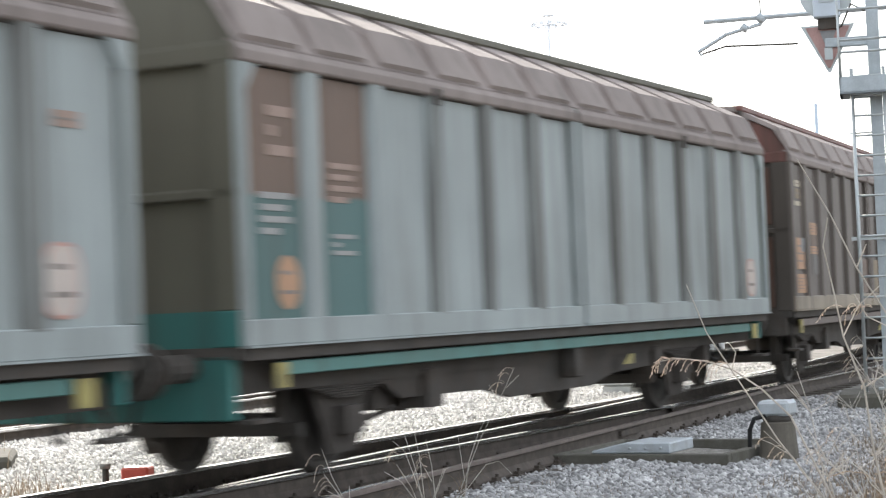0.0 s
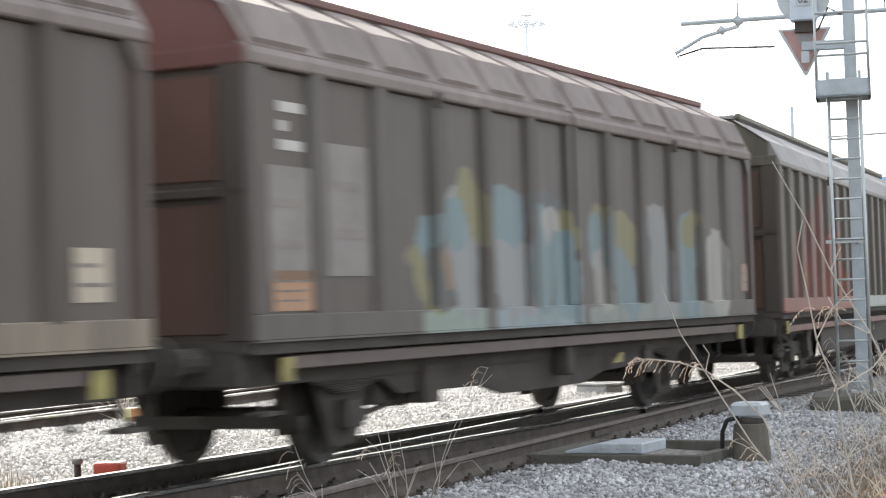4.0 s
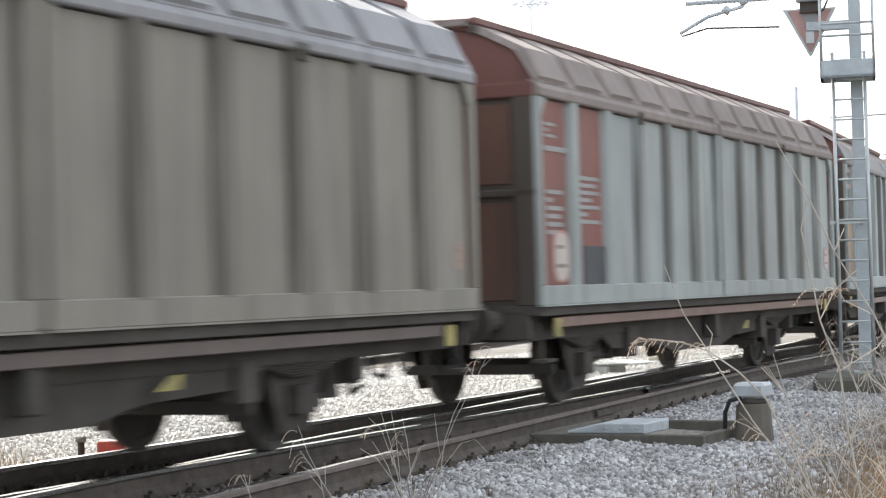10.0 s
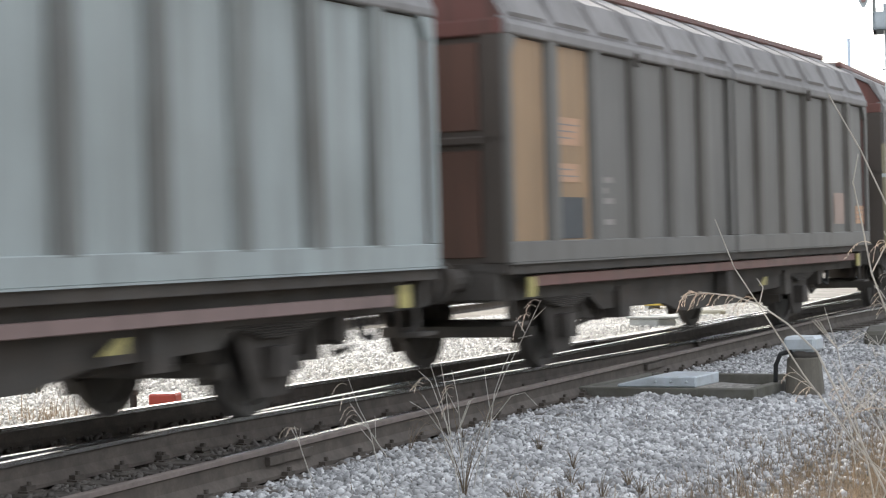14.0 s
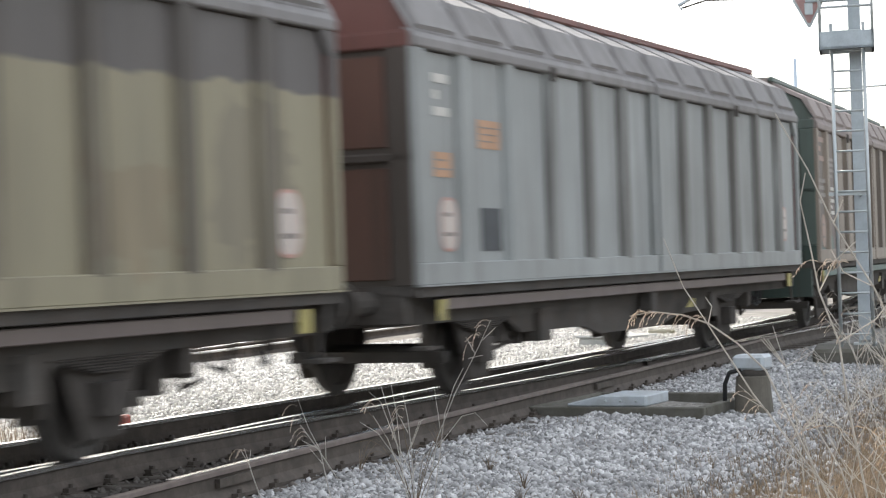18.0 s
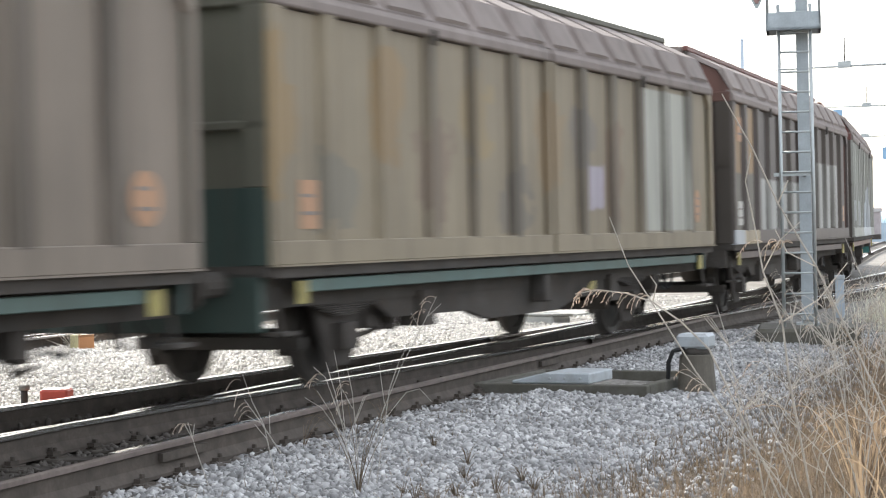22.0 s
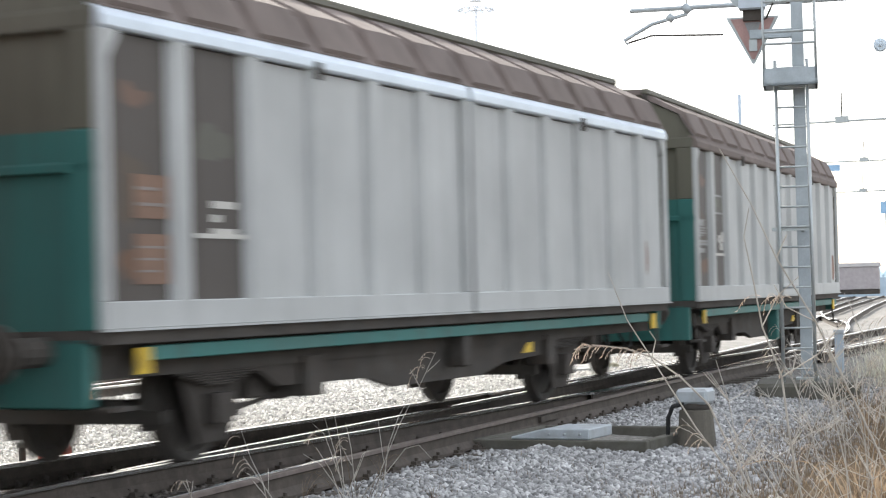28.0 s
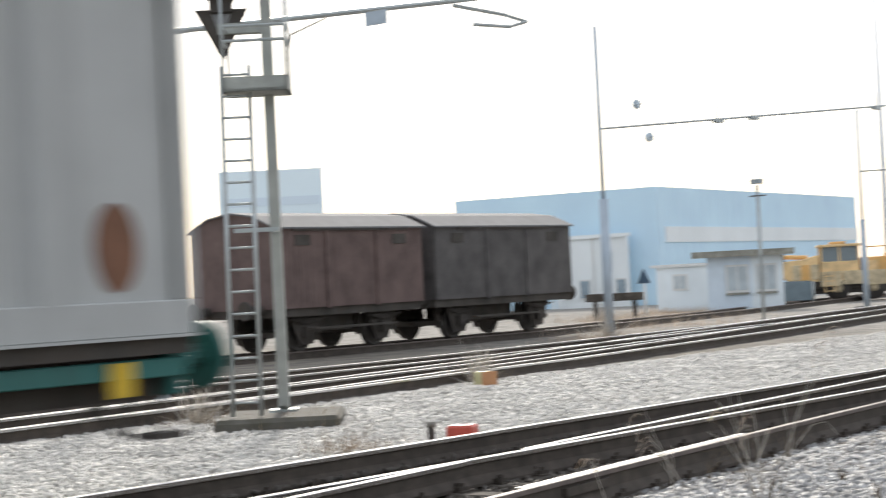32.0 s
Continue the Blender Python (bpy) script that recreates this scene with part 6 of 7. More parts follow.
for y in (-0.75, 0.75):
    tubes("strut", M_TIMBER, bs, ((0, y, 0.9), (0.9, y, 0.0), 0.08), n=6)
    tubes("upright", M_TIMBER, bs, ((0, y, 1.0), (-0.1, y, 0.0), 0.08), n=6)
ts = thing("triangle_sign", "dark triangular sign on a post", "sign", pose(64.2, 38.78, -0.25))
bm = bmesh.new()
prism(bm, [(-0.3, 1.35), (0.3, 1.35), (0.0, 1.95)], "x", -0.02, 0.02)
part("plate", bm, plain("dark_blue_plate", (0.05, 0.09, 0.14), 0.5), ts)
tubes("post", M_WHITE, ts, ((0.04, 0, 0), (0.04, 0, 1.4), 0.06))

# Yellow washed out in the base colour, as distance haze.
M_MACH = plain("machine_yellow", (0.84, 0.59, 0.30), 0.6, scale=1.5, var=0.12, dirt=(0.45, 0.32, 0.18), dirt_amount=0.3)
mc = thing("track_machine", "yellow and orange work machine with a glazed cab", "track machine", pose(76.9, 36.8, -0.1, 0, 0, -62))
M_ORANGE = plain("machine_orange", (0.80, 0.46, 0.16), 0.5, scale=2, var=0.15, dirt=(0.4, 0.28, 0.15), dirt_amount=0.2)
M_CABGLASS = plain("hazy_cab_glass", (0.20, 0.24, 0.26), 0.15, var=0.1)
boxes("chassis", M_DARK, mc, (-1.9, 2.4, -0.95, 0.95, 0.5, 0.85), bevel=0.03)
bm = bmesh.new()
prism(bm, [(-2.35, 1.25), (-2.2, 1.78), (-1.2, 1.86), (-0.42, 2.05), (-0.42, 0.85), (-1.7, 0.85)], "y", -1.1, 1.1)
hood = part("engine_hood", bm, M_MACH, mc, bevel=0.04)
M_TANP = plain("dusty_tan_panel", (0.66, 0.54, 0.35), 0.7, scale=2, var=0.2, dirt=(0.30, 0.24, 0.16), dirt_amount=0.35)
for k in range(3):
    boxes("hood_door", M_ORANGE if k == 1 else M_TANP, hood, (-1.62 + 0.4 * k, -1.26 + 0.4 * k, -1.125, -1.10, 0.95, 1.62), bevel=0.01)
boxes("front_blade", M_ORANGE, mc, (-3.05, -2.3, -1.0, 0.9, 0.95, 1.34), (-2.9, -2.5, -0.7, 0.6, 1.34, 1.52), bevel=0.05)
for k in range(3):
    boxes("side_skirt", M_TANP, mc, (-0.40 + 0.98 * k, 0.52 + 0.98 * k, -1.2, -1.15, 0.62 + 0.06 * (k % 2), 1.28), bevel=0.01)
boxes("rear_column", M_ORANGE, mc, (2.52, 2.95, -0.9, 0.9, 0.6, 2.02), bevel=0.04)
boxes("rear_box", M_TANP, mc, (2.98, 4.2, -1.05, 1.05, 0.75, 1.86), bevel=0.05)
tubes("rear_rail", M_ORANGE, mc, ((3.0, -1.0, 1.86), (3.0, -1.0, 2.2), 0.03), ((4.15, -1.0, 1.86), (4.15, -1.0, 2.2), 0.03), ((3.0, -1.0, 2.2), (4.15, -1.0, 2.2), 0.03))
boxes("under_box", M_DARK, mc, (-0.9, 4.0, -0.8, 0.8, 0.3, 0.62), bevel=0.03)
tubes("exhaust", M_DARK, mc, ((-2.05, -0.7, 1.7), (-2.05, -0.7, 2.15), 0.11), n=10)
boxes("work_lamp", M_DARK, mc, (-2.3, -2.12, 0.4, 0.7, 1.75, 1.98), bevel=0.02)
cbm = boxes("cab", M_MACH, mc, (-0.38, 1.32, -1.15, 1.15, 0.85, 1.72), bevel=0.04)
boxes("cab_window", M_CABGLASS, cbm, (-0.30, 1.24, -1.08, 1.08, 1.72, 2.36))
for x in (-0.38, 0.42, 1.24):
    for y in (-1.15, 1.07):
        boxes("cab_post", M_MACH, cbm, (x, x + 0.08, y, y + 0.08, 1.72, 2.36))
boxes("cab_roof", M_MACH, cbm, (-0.48, 1.42, -1.25, 1.25, 2.36, 2.48), bevel=0.03)
boxes("roof_unit", M_ORANGE, cbm, (0.1, 0.8, -0.5, 0.5, 2.48, 2.60), bevel=0.02)
boxes("rear_body", M_ORANGE, mc, (1.42, 2.5, -1.1, 1.1, 0.85, 1.85), bevel=0.05)
boxes("locker", M_MACH, mc, (1.6, 2.1, -1.14, -1.10, 0.95, 1.7), bevel=0.01)
bm = bmesh.new()
path(bm, [(-0.9, -0.5, 1.95), (-2.0, -0.5, 2.02), (-2.5, -0.5, 1.55), (-2.55, -0.5, 1.1)], 0.10, 8)
part("boom", bm, M_ORANGE, mc)
bm = bmesh.new()
path(bm, [(1.5, -1.12, 1.85), (1.5, -1.12, 2.3), (2.45, -1.12, 2.3), (2.45, -1.12, 1.85)], 0.03, 6)
part("hand_rail", bm, M_ORANGE, mc)
for x in (-1.25, 0.35, 1.9, 3.5):
    for y in (-0.95, 0.95):
        wl_ = tubes("wheel", M_WHEEL, mc, ((x, y - 0.14, 0.52), (x, y + 0.14, 0.52), 0.52), n=20)
        tubes("hub", M_TANP, wl_, ((x, y - 0.16, 0.52), (x, y + 0.16, 0.52), 0.2), n=12)
for x in (-0.25, 0.15):
    boxes("ladder_rail", M_MACH, mc, (x, x + 0.05, -1.22, -1.17, 0.35, 1.3))
for k in range(4):
    boxes("ladder_rung", M_MACH, mc, (-0.25, 0.2, -1.22, -1.18, 0.4 + 0.22 * k, 0.44 + 0.22 * k))
sk = thing("steel_skip", "dark blue-grey open steel skip beside the machine", "skip", pose(73.6, 36.9, -0.15, 0, 0, -62))
M_SKIP = plain("dark_blue_grey_steel", (0.17, 0.22, 0.25), 0.6, var=0.15)
boxes("side_panel", M_SKIP, sk, (-0.75, 0.75, -0.7, -0.62, 0.15, 0.98), (-0.75, 0.75, 0.62, 0.7, 0.15, 0.98))
boxes("end_panel", M_SKIP, sk, (-0.75, -0.68, -0.62, 0.62, 0.15, 0.95), (0.68, 0.75, -0.62, 0.62, 0.15, 0.95))
boxes("bottom", M_SKIP, sk, (-0.7, 0.7, -0.62, 0.62, 0.15, 0.22))
boxes("skid", M_DARK, sk, (-0.7, 0.7, -0.5, -0.4, 0.0, 0.15), (-0.7, 0.7, 0.4, 0.5, 0.0, 0.15))
tubes("corner_tube", M_GALV, sk, ((0.8, -0.72, 0.0), (0.8, -0.72, 0.95), 0.06))
# Locomotive and van colours carry the haze of distance.
M_FARRED = plain("far_orange_red_with_haze", (0.62, 0.36, 0.27), 0.6, var=0.12)
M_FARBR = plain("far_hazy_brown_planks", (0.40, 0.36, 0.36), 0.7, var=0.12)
lo_ = thing("far_locomotive", "far small orange-red shunting locomotive, haze in its paint", "locomotive", pose(151.5, 43.0, -0.1, 0, 0, 16))
boxes("frame", M_DARK, lo_, (0, 8.0, -1.3, 1.3, 0.45, 0.95))
boxes("bonnet", M_FARRED, lo_, (0.1, 2.8, -0.9, 0.9, 0.95, 2.2), bevel=0.08)
cb_ = boxes("cab", M_FARRED, lo_, (2.8, 4.8, -1.25, 1.25, 0.95, 3.05), bevel=0.06)
boxes("cab_window", M_PANE, cb_, (2.78, 2.8, -1.0, 1.0, 2.3, 2.8))
boxes("rear_bonnet", M_FARRED, lo_, (4.8, 7.8, -0.9, 0.9, 0.95, 2.2), bevel=0.08)
for x in (1.3, 3.2, 5.0, 6.8):
    for y in (-0.75, 0.75):
        tubes("wheel", M_WHEEL, lo_, ((x, y - 0.06, 0.46), (x, y + 0.06, 0.46), 0.46), n=14)
for k in range(2):
    fv = thing("far_van", "far brown covered van, haze in its colour", "freight wagon", pose(151.0 + 0.8 * k, 40.2 - 4.4 * k, -0.1, 0, 0, -80), "far vans")
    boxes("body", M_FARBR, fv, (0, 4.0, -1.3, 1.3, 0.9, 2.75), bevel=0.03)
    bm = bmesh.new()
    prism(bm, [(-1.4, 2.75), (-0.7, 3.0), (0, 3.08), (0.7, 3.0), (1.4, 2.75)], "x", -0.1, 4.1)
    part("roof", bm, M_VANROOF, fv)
    boxes("frame", M_DARK, fv, (0, 4.0, -1.2, 1.2, 0.5, 0.9))

# far blocks and a low treeline closing the yard, paled in colour for haze
FAR_A, FAR_B, FAR_C, FAR_D = (241.5, 96.3), (243.4, 91.0), (246.0, 84.0), (248.2, 77.5)
M_FAR3 = plain("far_glazing_haze_tint", (0.70, 0.80, 0.88), 0.8, scale=0.05, var=0.05)
M_FAR = plain("far_building_haze_blue", (0.80, 0.91, 0.97), 0.8, scale=0.05, var=0.05)
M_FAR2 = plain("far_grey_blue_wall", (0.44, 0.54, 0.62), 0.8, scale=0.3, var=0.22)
for nm, lab, a, b, hh in (("far_tower", "far office tower, pale blue with painted haze", (187, 181), (196.5, 170), 19.0), ("far_block", "far block, pale blue with painted haze", FAR_A, FAR_B, 5.6), ("far_block", "far block, pale blue with painted haze", FAR_C, FAR_D, 6.0)):
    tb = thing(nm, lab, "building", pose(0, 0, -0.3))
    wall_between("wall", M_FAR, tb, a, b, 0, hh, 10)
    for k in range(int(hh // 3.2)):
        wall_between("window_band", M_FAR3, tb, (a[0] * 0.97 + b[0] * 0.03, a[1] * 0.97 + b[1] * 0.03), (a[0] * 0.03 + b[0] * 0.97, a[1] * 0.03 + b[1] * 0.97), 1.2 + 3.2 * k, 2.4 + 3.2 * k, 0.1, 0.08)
fw = thing("tank_wagon_row", "row of far blue-grey covered wagons on a siding", "wagons", pose(0, 0, -0.1))
for k in range(6):
    bm = bmesh.new()
    y0 = 47.6 - 2.0 * k
    prism(bm, [(y0, 0.5), (y0, 2.2), (y0 - 0.25, 2.85), (y0 - 0.7, 3.15), (y0 - 1.2, 3.15), (y0 - 1.65, 2.85), (y0 - 1.9, 2.2), (y0 - 1.9, 0.5)], "x", 190 + 0.4 * k, 200 + 0.4 * k)
    part("hopper_body", bm, M_FAR, fw)
wall_between("low_wall", M_FAR2, fw, (187, 51), (193, 22), 0, 1.9, 0.4)
for k in range(5):
    a = (137 + 1.0 * k, 57 - 3.4 * k)
    wall_between("car_body", M_FAR2, fw, a, (a[0] + 0.95, a[1] - 3.25), 0.1, 2.0 + 0.25 * ((k * 3) % 2), 2.6)


def treeline():
    rng = random.Random(5)
    vs, fs = [], []
    for k in range(7000):
        x = 230 + 420 * rng.random()
        y = 12 + 0.10 * x + rng.uniform(-4, 4) if rng.random() < 0.5 else 60 + 0.62 * x + rng.uniform(-6, 6)
        z = rng.random() ** 1.3 * (5 + 3 * math.sin(x * 0.11))
        s = rng.uniform(0.3, 0.7)
        n = len(vs)
        for _ in range(3):
            vs.append((x + rng.uniform(-s, s), y + rng.uniform(-s, s), z + rng.uniform(-s, s)))
        fs.append((n, n + 1, n + 2))
    me = bpy.data.meshes.new("far_trees")
    me.from_pydata(vs, [], fs)
    # Tree colour is paled and blued to stand for haze.
    me.materials.append(plain("far_trees_haze_tint", (0.55, 0.62, 0.66), 0.9, scale=0.2, var=0.15))
    tagged(new("far_trees", me), "far line of bare trees and scrub, tinted pale for haze", "trees", kind="stuff")


treeline()


# ---- dry vegetation ----
def straw(name, c):
    m, n, l, p = nodes(name)
    g = n.new("ShaderNodeNewGeometry")
    col = mix(n, l, g.outputs["Random Per Island"], tint(c, 0.55), tint(c, 1.35))
    f = noise_node(n, l, 9.0)
    col = mix(n, l, ramp(n, l, f, 0.4, 0.7, 0, 0.4), col, tint(c, 0.5))
    l.new(col, p.inputs["Base Color"])
    p.inputs["Roughness"].default_value = 0.8
    thin = n.new("ShaderNodeBsdfTranslucent")
    l.new(col, thin.inputs["Color"])
    both = n.new("ShaderNodeMixShader")
    both.inputs[0].default_value = 0.45
    l.new(p.outputs[0], both.inputs[1])
    l.new(thin.outputs[0], both.inputs[2])
    out = next(q for q in n if q.type == "OUTPUT_MATERIAL")
    l.new(both.outputs[0], out.inputs["Surface"])
    return m


M_STRAW = straw("dry_straw", (0.255, 0.195, 0.135))
M_TWIG = straw("grey_twig_bark", (0.70, 0.66, 0.60))
M_SEED = straw("pale_seed_husk", (0.72, 0.62, 0.52))
# Straw for far yard weeds, with haze mixed into its colour.
M_DRYB = straw("brown_weeds_with_haze", (0.52, 0.42, 0.33))
M_PLUME = straw("seed_plume", (0.829, 0.739, 0.616))


def grass(name, label, count, where, hmin, hmax, seed, wide=1.0, material=M_STRAW):
    rng = random.Random(seed)
    vs, fs = [], []
    n = 0
    while n < count:
        q = where(rng)
        if q is None:
            continue
        n += 1
        x, y = q
        z = ground_height(x, y) - 0.02
        hgt, a = rng.uniform(hmin, hmax) * rng.random() ** 0.5, rng.uniform(0, 6.283)
        lean, w = rng.uniform(0.15, 1.1) * hgt, wide * rng.uniform(0.0025, 0.006)
        dx, dy = math.cos(a), math.sin(a)
        b = len(vs)
        for k in range(4):
            f = k / 3
            px, py, pz = x + dx * lean * f * f, y + dy * lean * f * f, z + hgt * (f - 0.28 * f * f * (lean / hgt))
            ww = w * (1 - 0.8 * f)
            vs.append((px - dy * ww, py + dx * ww, pz))
            vs.append((px + dy * ww, py - dx * ww, pz))
        for k in range(3):
            fs.append((b + 2 * k, b + 2 * k + 1, b + 2 * k + 3, b + 2 * k + 2))
    me = bpy.data.meshes.new(name)
    me.from_pydata(vs, [], fs)
    me.materials.append(material)
    return tagged(new(name, me), label, "grass", kind="stuff")


def verge(rng):
    x = 11 + 24 * rng.random() ** 1.2
    y = rng.uniform(0.14 * x, 3.1 + 0.11 * x)
    k = (3.1 + 0.11 * x - y) / 2.0
    if rng.random() > min(1, 0.10 + k) * (0.35 + 0.65 * (noise.noise((x * 0.8, y * 0.8, 3)) > -0.1)):
        return None
    return x, y


def yard_weeds(rng):
    k = rng.randrange(9)
    x, y, r = ((41, 26, 1.6), (60, 38, 3), (66.5, 39.5, 1.5), (67, 37.2, 1.6), (56, 33, 3), (58, 36, 2), (63, 36, 2), (50, 29, 3), (70, 38, 2))[k]
    return x + rng.gauss(0, r * 0.5), y + rng.gauss(0, r * 0.5)


grass("dry_grass", "tangled dry straw-coloured grass on the verge", 10000, verge, 0.08, 0.28, 11)


def matted(rng):
    x = 8.5 + 18 * rng.random() ** 1.2
    edge = 3.5 + 0.11 * x + max(0.0, 13.0 - x) * 0.25
    y = rng.uniform(0.12 * x, edge)
    k = (edge - y) / 1.5
    if rng.random() > 0.12 + k + 0.5 * noise.noise((x, y, 7)):
        return None
    return x, y


grass("matted_grass", "low matted grey-brown dead grass at the foot of the verge", 52000, matted, 0.05, 0.20, 15)


def litter(rng):
    x = rng.uniform(8.2, 17)
    y = 3.3 + 0.11 * x + 2.3 * rng.random() ** 1.4
    return (x, y) if noise.noise((x * 1.1, y * 1.1, 5)) > -0.05 and rng.random() < 1.25 - (x - 8) / 12 else None


grass("dry_litter", "sparse dead grass and stalk litter lying on the ballast", 5200, litter, 0.03, 0.13, 16)


def tangle(rng):
    x, y, r = ((33.5, 6.9, 0.6), (34.6, 6.9, 0.6), (31.0, 6.0, 0.7), (35.0, 7.2, 0.5))[rng.randrange(4)]
    return x + rng.gauss(0, r * 0.5), y + rng.gauss(0, r * 0.45)


grass("straw_tangle", "tall pale straw tangle behind the signal mast", 1500, tangle, 0.25, 1.0, 14, 1.5, M_PLUME)


def near_weeds(rng):
    x, y, r = ((17, 16.6, 0.7), (16.6, 15.0, 0.6), (24.5, 18, 0.5), (14.0, 11.9, 0.5))[rng.randrange(4)]
    return x + rng.gauss(0, r * 0.5), y + rng.gauss(0, r * 0.5)


grass("yard_weeds", "thin dry weeds at the foot of the yard signal", 700, near_weeds, 0.12, 0.5, 13)
grass("yard_grass", "sparse dry weeds between the yard tracks", 5200, yard_weeds, 0.10, 0.48, 12, 1.9, M_DRYB)


def stem(label, pts, r, twigs=(), plume=None, name="dry_weed"):
    """A tall dry stem along plan points, with side twigs and a drooping seed plume."""
    root = thing(name, label, "dry weed", pose(0, 0, 0), "tall dry stems")
    bm = bmesh.new()
    n = len(pts)
    bent(bm, pts, [r * (1 - 0.7 * k / n) for k in range(n)])
    part("stalk", bm, M_TWIG, root)
    for tw in twigs:
        bm = bmesh.new()
        bent(bm, tw, [r * 0.6 * (1 - 0.6 * k / len(tw)) for k in range(len(tw))], 5)
        part("twig", bm, M_TWIG, root)
    if plume:
        a, b, count = plume
        rng = random.Random(count)
        a, b = Vector(a), Vector(b)
        bm = bmesh.new()
        for k in range(count // 6 + 2):
            q = a.lerp(b, rng.random())
            d = Vector((rng.uniform(-0.2, 0.2), rng.uniform(0.2, 0.9), 0.30))
            step = rng.uniform(0.016, 0.025)
            for j in range(rng.randrange(4, 8)):
                nxt = q + d.normalized() * step
                d.z -= 0.30
                tube(bm, q, nxt, 0.0016, 3)
                if j > 1:
                    w = Vector((rng.uniform(-0.5, 0.5), rng.uniform(-0.2, 0.8), rng.uniform(-1, -0.3))).normalized()
                    tube(bm, nxt, nxt + w * 0.017, 0.0036, 4, 0.001)
                q = nxt
        tagged(part("seed_plume", bm, M_SEED, root, "drooping dry seed plume"), kind="stuff")
    return root


stem("tall bare dry stem leaning over the verge", [(9.80, 1.75, -0.2), (9.76, 2.1, 0.6), (9.71, 2.37, 1.22), (9.67, 2.56, 1.56), (9.64, 2.68, 1.85), (9.59, 2.83, 2.15)], 0.0066,
     [[(9.67, 2.56, 1.56), (9.66, 2.50, 1.68)], [(9.71, 2.37, 1.22), (9.69, 2.52, 1.30), (9.68, 2.58, 1.42)]])
stem("tall crooked bare dry stem", [(9.75, 2.40, -0.2), (9.68, 2.52, 0.61), (9.67, 2.55, 0.93), (9.64, 2.64, 1.2), (9.64, 2.68, 1.44), (9.62, 2.72, 1.68), (9.63, 2.69, 1.83)], 0.0066,
     [[(9.64, 2.64, 1.2), (9.63, 2.55, 1.36), (9.66, 2.44, 1.46)], [(9.67, 2.55, 0.93), (9.66, 2.35, 1.05), (9.68, 2.2, 1.24)]],
     ((9.62, 2.64, 1.36), (9.66, 2.38, 1.34), 40))
stem("slanting thin dry stem", [(9.75, 2.4, -0.2), (9.54, 2.99, 0.67), (9.47, 3.2, 1.04), (9.43, 3.32, 1.25), (9.4, 3.41, 1.51)], 0.005)
stem("arching reed with a drooping seed plume", [(9.7, 2.5, -0.2), (9.56, 2.92, 0.79), (9.52, 3.06, 0.94), (9.47, 3.2, 1.05), (9.43, 3.34, 1.1), (9.38, 3.48, 1.12), (9.33, 3.59, 1.1)], 0.006,
     [[(9.47, 3.2, 1.05), (9.45, 3.17, 1.14), (9.44, 3.2, 1.19)]], ((9.34, 3.54, 1.12), (9.47, 3.14, 1.07), 96))
stem("thin dry weed with a feathery top beside the rail", [(10.9, 5.7, -0.25), (10.95, 5.6, 0.26), (11.01, 5.49, 0.55), (11.07, 5.36, 0.81), (11.12, 5.26, 1.03)], 0.0035,
     [[(11.07, 5.36, 0.81), (11.06, 5.42, 0.92)], [(11.09, 5.31, 0.9), (11.1, 5.22, 0.98)], [(11.05, 5.4, 0.78), (11.06, 5.3, 0.8)]], ((11.06, 5.38, 0.85), (11.12, 5.26, 1.03), 26))
stem("short brittle dry weed beside the rail", [(10.9, 5.75, -0.25), (10.87, 5.76, 0.23), (10.86, 5.77, 0.41), (10.85, 5.8, 0.58)], 0.004,
     [[(10.87, 5.76, 0.2), (10.88, 5.68, 0.38)], [(10.86, 5.77, 0.3), (10.84, 5.85, 0.46)], [(10.88, 5.75, 0.05), (10.9, 5.6, 0.22), (10.9, 5.52, 0.25)], [(10.88, 5.75, 0.0), (10.87, 5.9, 0.3)]], ((10.85, 5.82, 0.3), (10.85, 5.78, 0.5), 18))
stem("short crooked dry weed by the rusty rail", [(10.36, 6.05, -0.25), (10.32, 6.13, 0.24), (10.28, 6.19, 0.39), (10.25, 6.24, 0.57)], 0.0035,
     [[(10.32, 6.13, 0.24), (10.3, 6.25, 0.3)], [(10.33, 6.12, 0.15), (10.35, 6.22, 0.24)]], ((10.3, 6.2, 0.3), (10.25, 6.26, 0.55), 20))
stem("pale branching dry weed rising from pale ballast", [(10.37, 5.50, -0.25), (10.34, 5.55, 0.15), (10.32, 5.60, 0.44), (10.29, 5.65, 0.65)], 0.0042,
     [[(10.34, 5.55, 0.12), (10.38, 5.47, 0.34), (10.39, 5.44, 0.42), (10.40, 5.40, 0.44)], [(10.34, 5.54, 0.05), (10.30, 5.62, 0.32), (10.26, 5.70, 0.47)],
      [(10.34, 5.55, 0.15), (10.28, 5.68, 0.36), (10.22, 5.77, 0.43)], [(10.34, 5.55, 0.2), (10.33, 5.57, 0.5), (10.31, 5.60, 0.72)], [(10.35, 5.53, -0.05), (10.37, 5.48, 0.1), (10.38, 5.46, 0.2)],
      [(10.33, 5.58, 0.3), (10.30, 5.66, 0.55), (10.27, 5.73, 0.62)], [(10.35, 5.54, 0.0), (10.30, 5.66, 0.14), (10.27, 5.72, 0.17)]], ((10.29, 5.65, 0.6), (10.26, 5.72, 0.5), 16))
stem("arching pale dry weed between ballast and rail", [(10.93, 5.64, -0.2), (10.97, 5.55, 0.42), (11.00, 5.49, 0.60), (11.03, 5.43, 0.72)], 0.0036,
     [[(10.95, 5.60, 0.2), (11.02, 5.45, 0.40), (11.06, 5.37, 0.42), (11.10, 5.30, 0.33)], [(10.96, 5.58, 0.3), (10.95, 5.60, 0.5), (10.95, 5.61, 0.6)]])
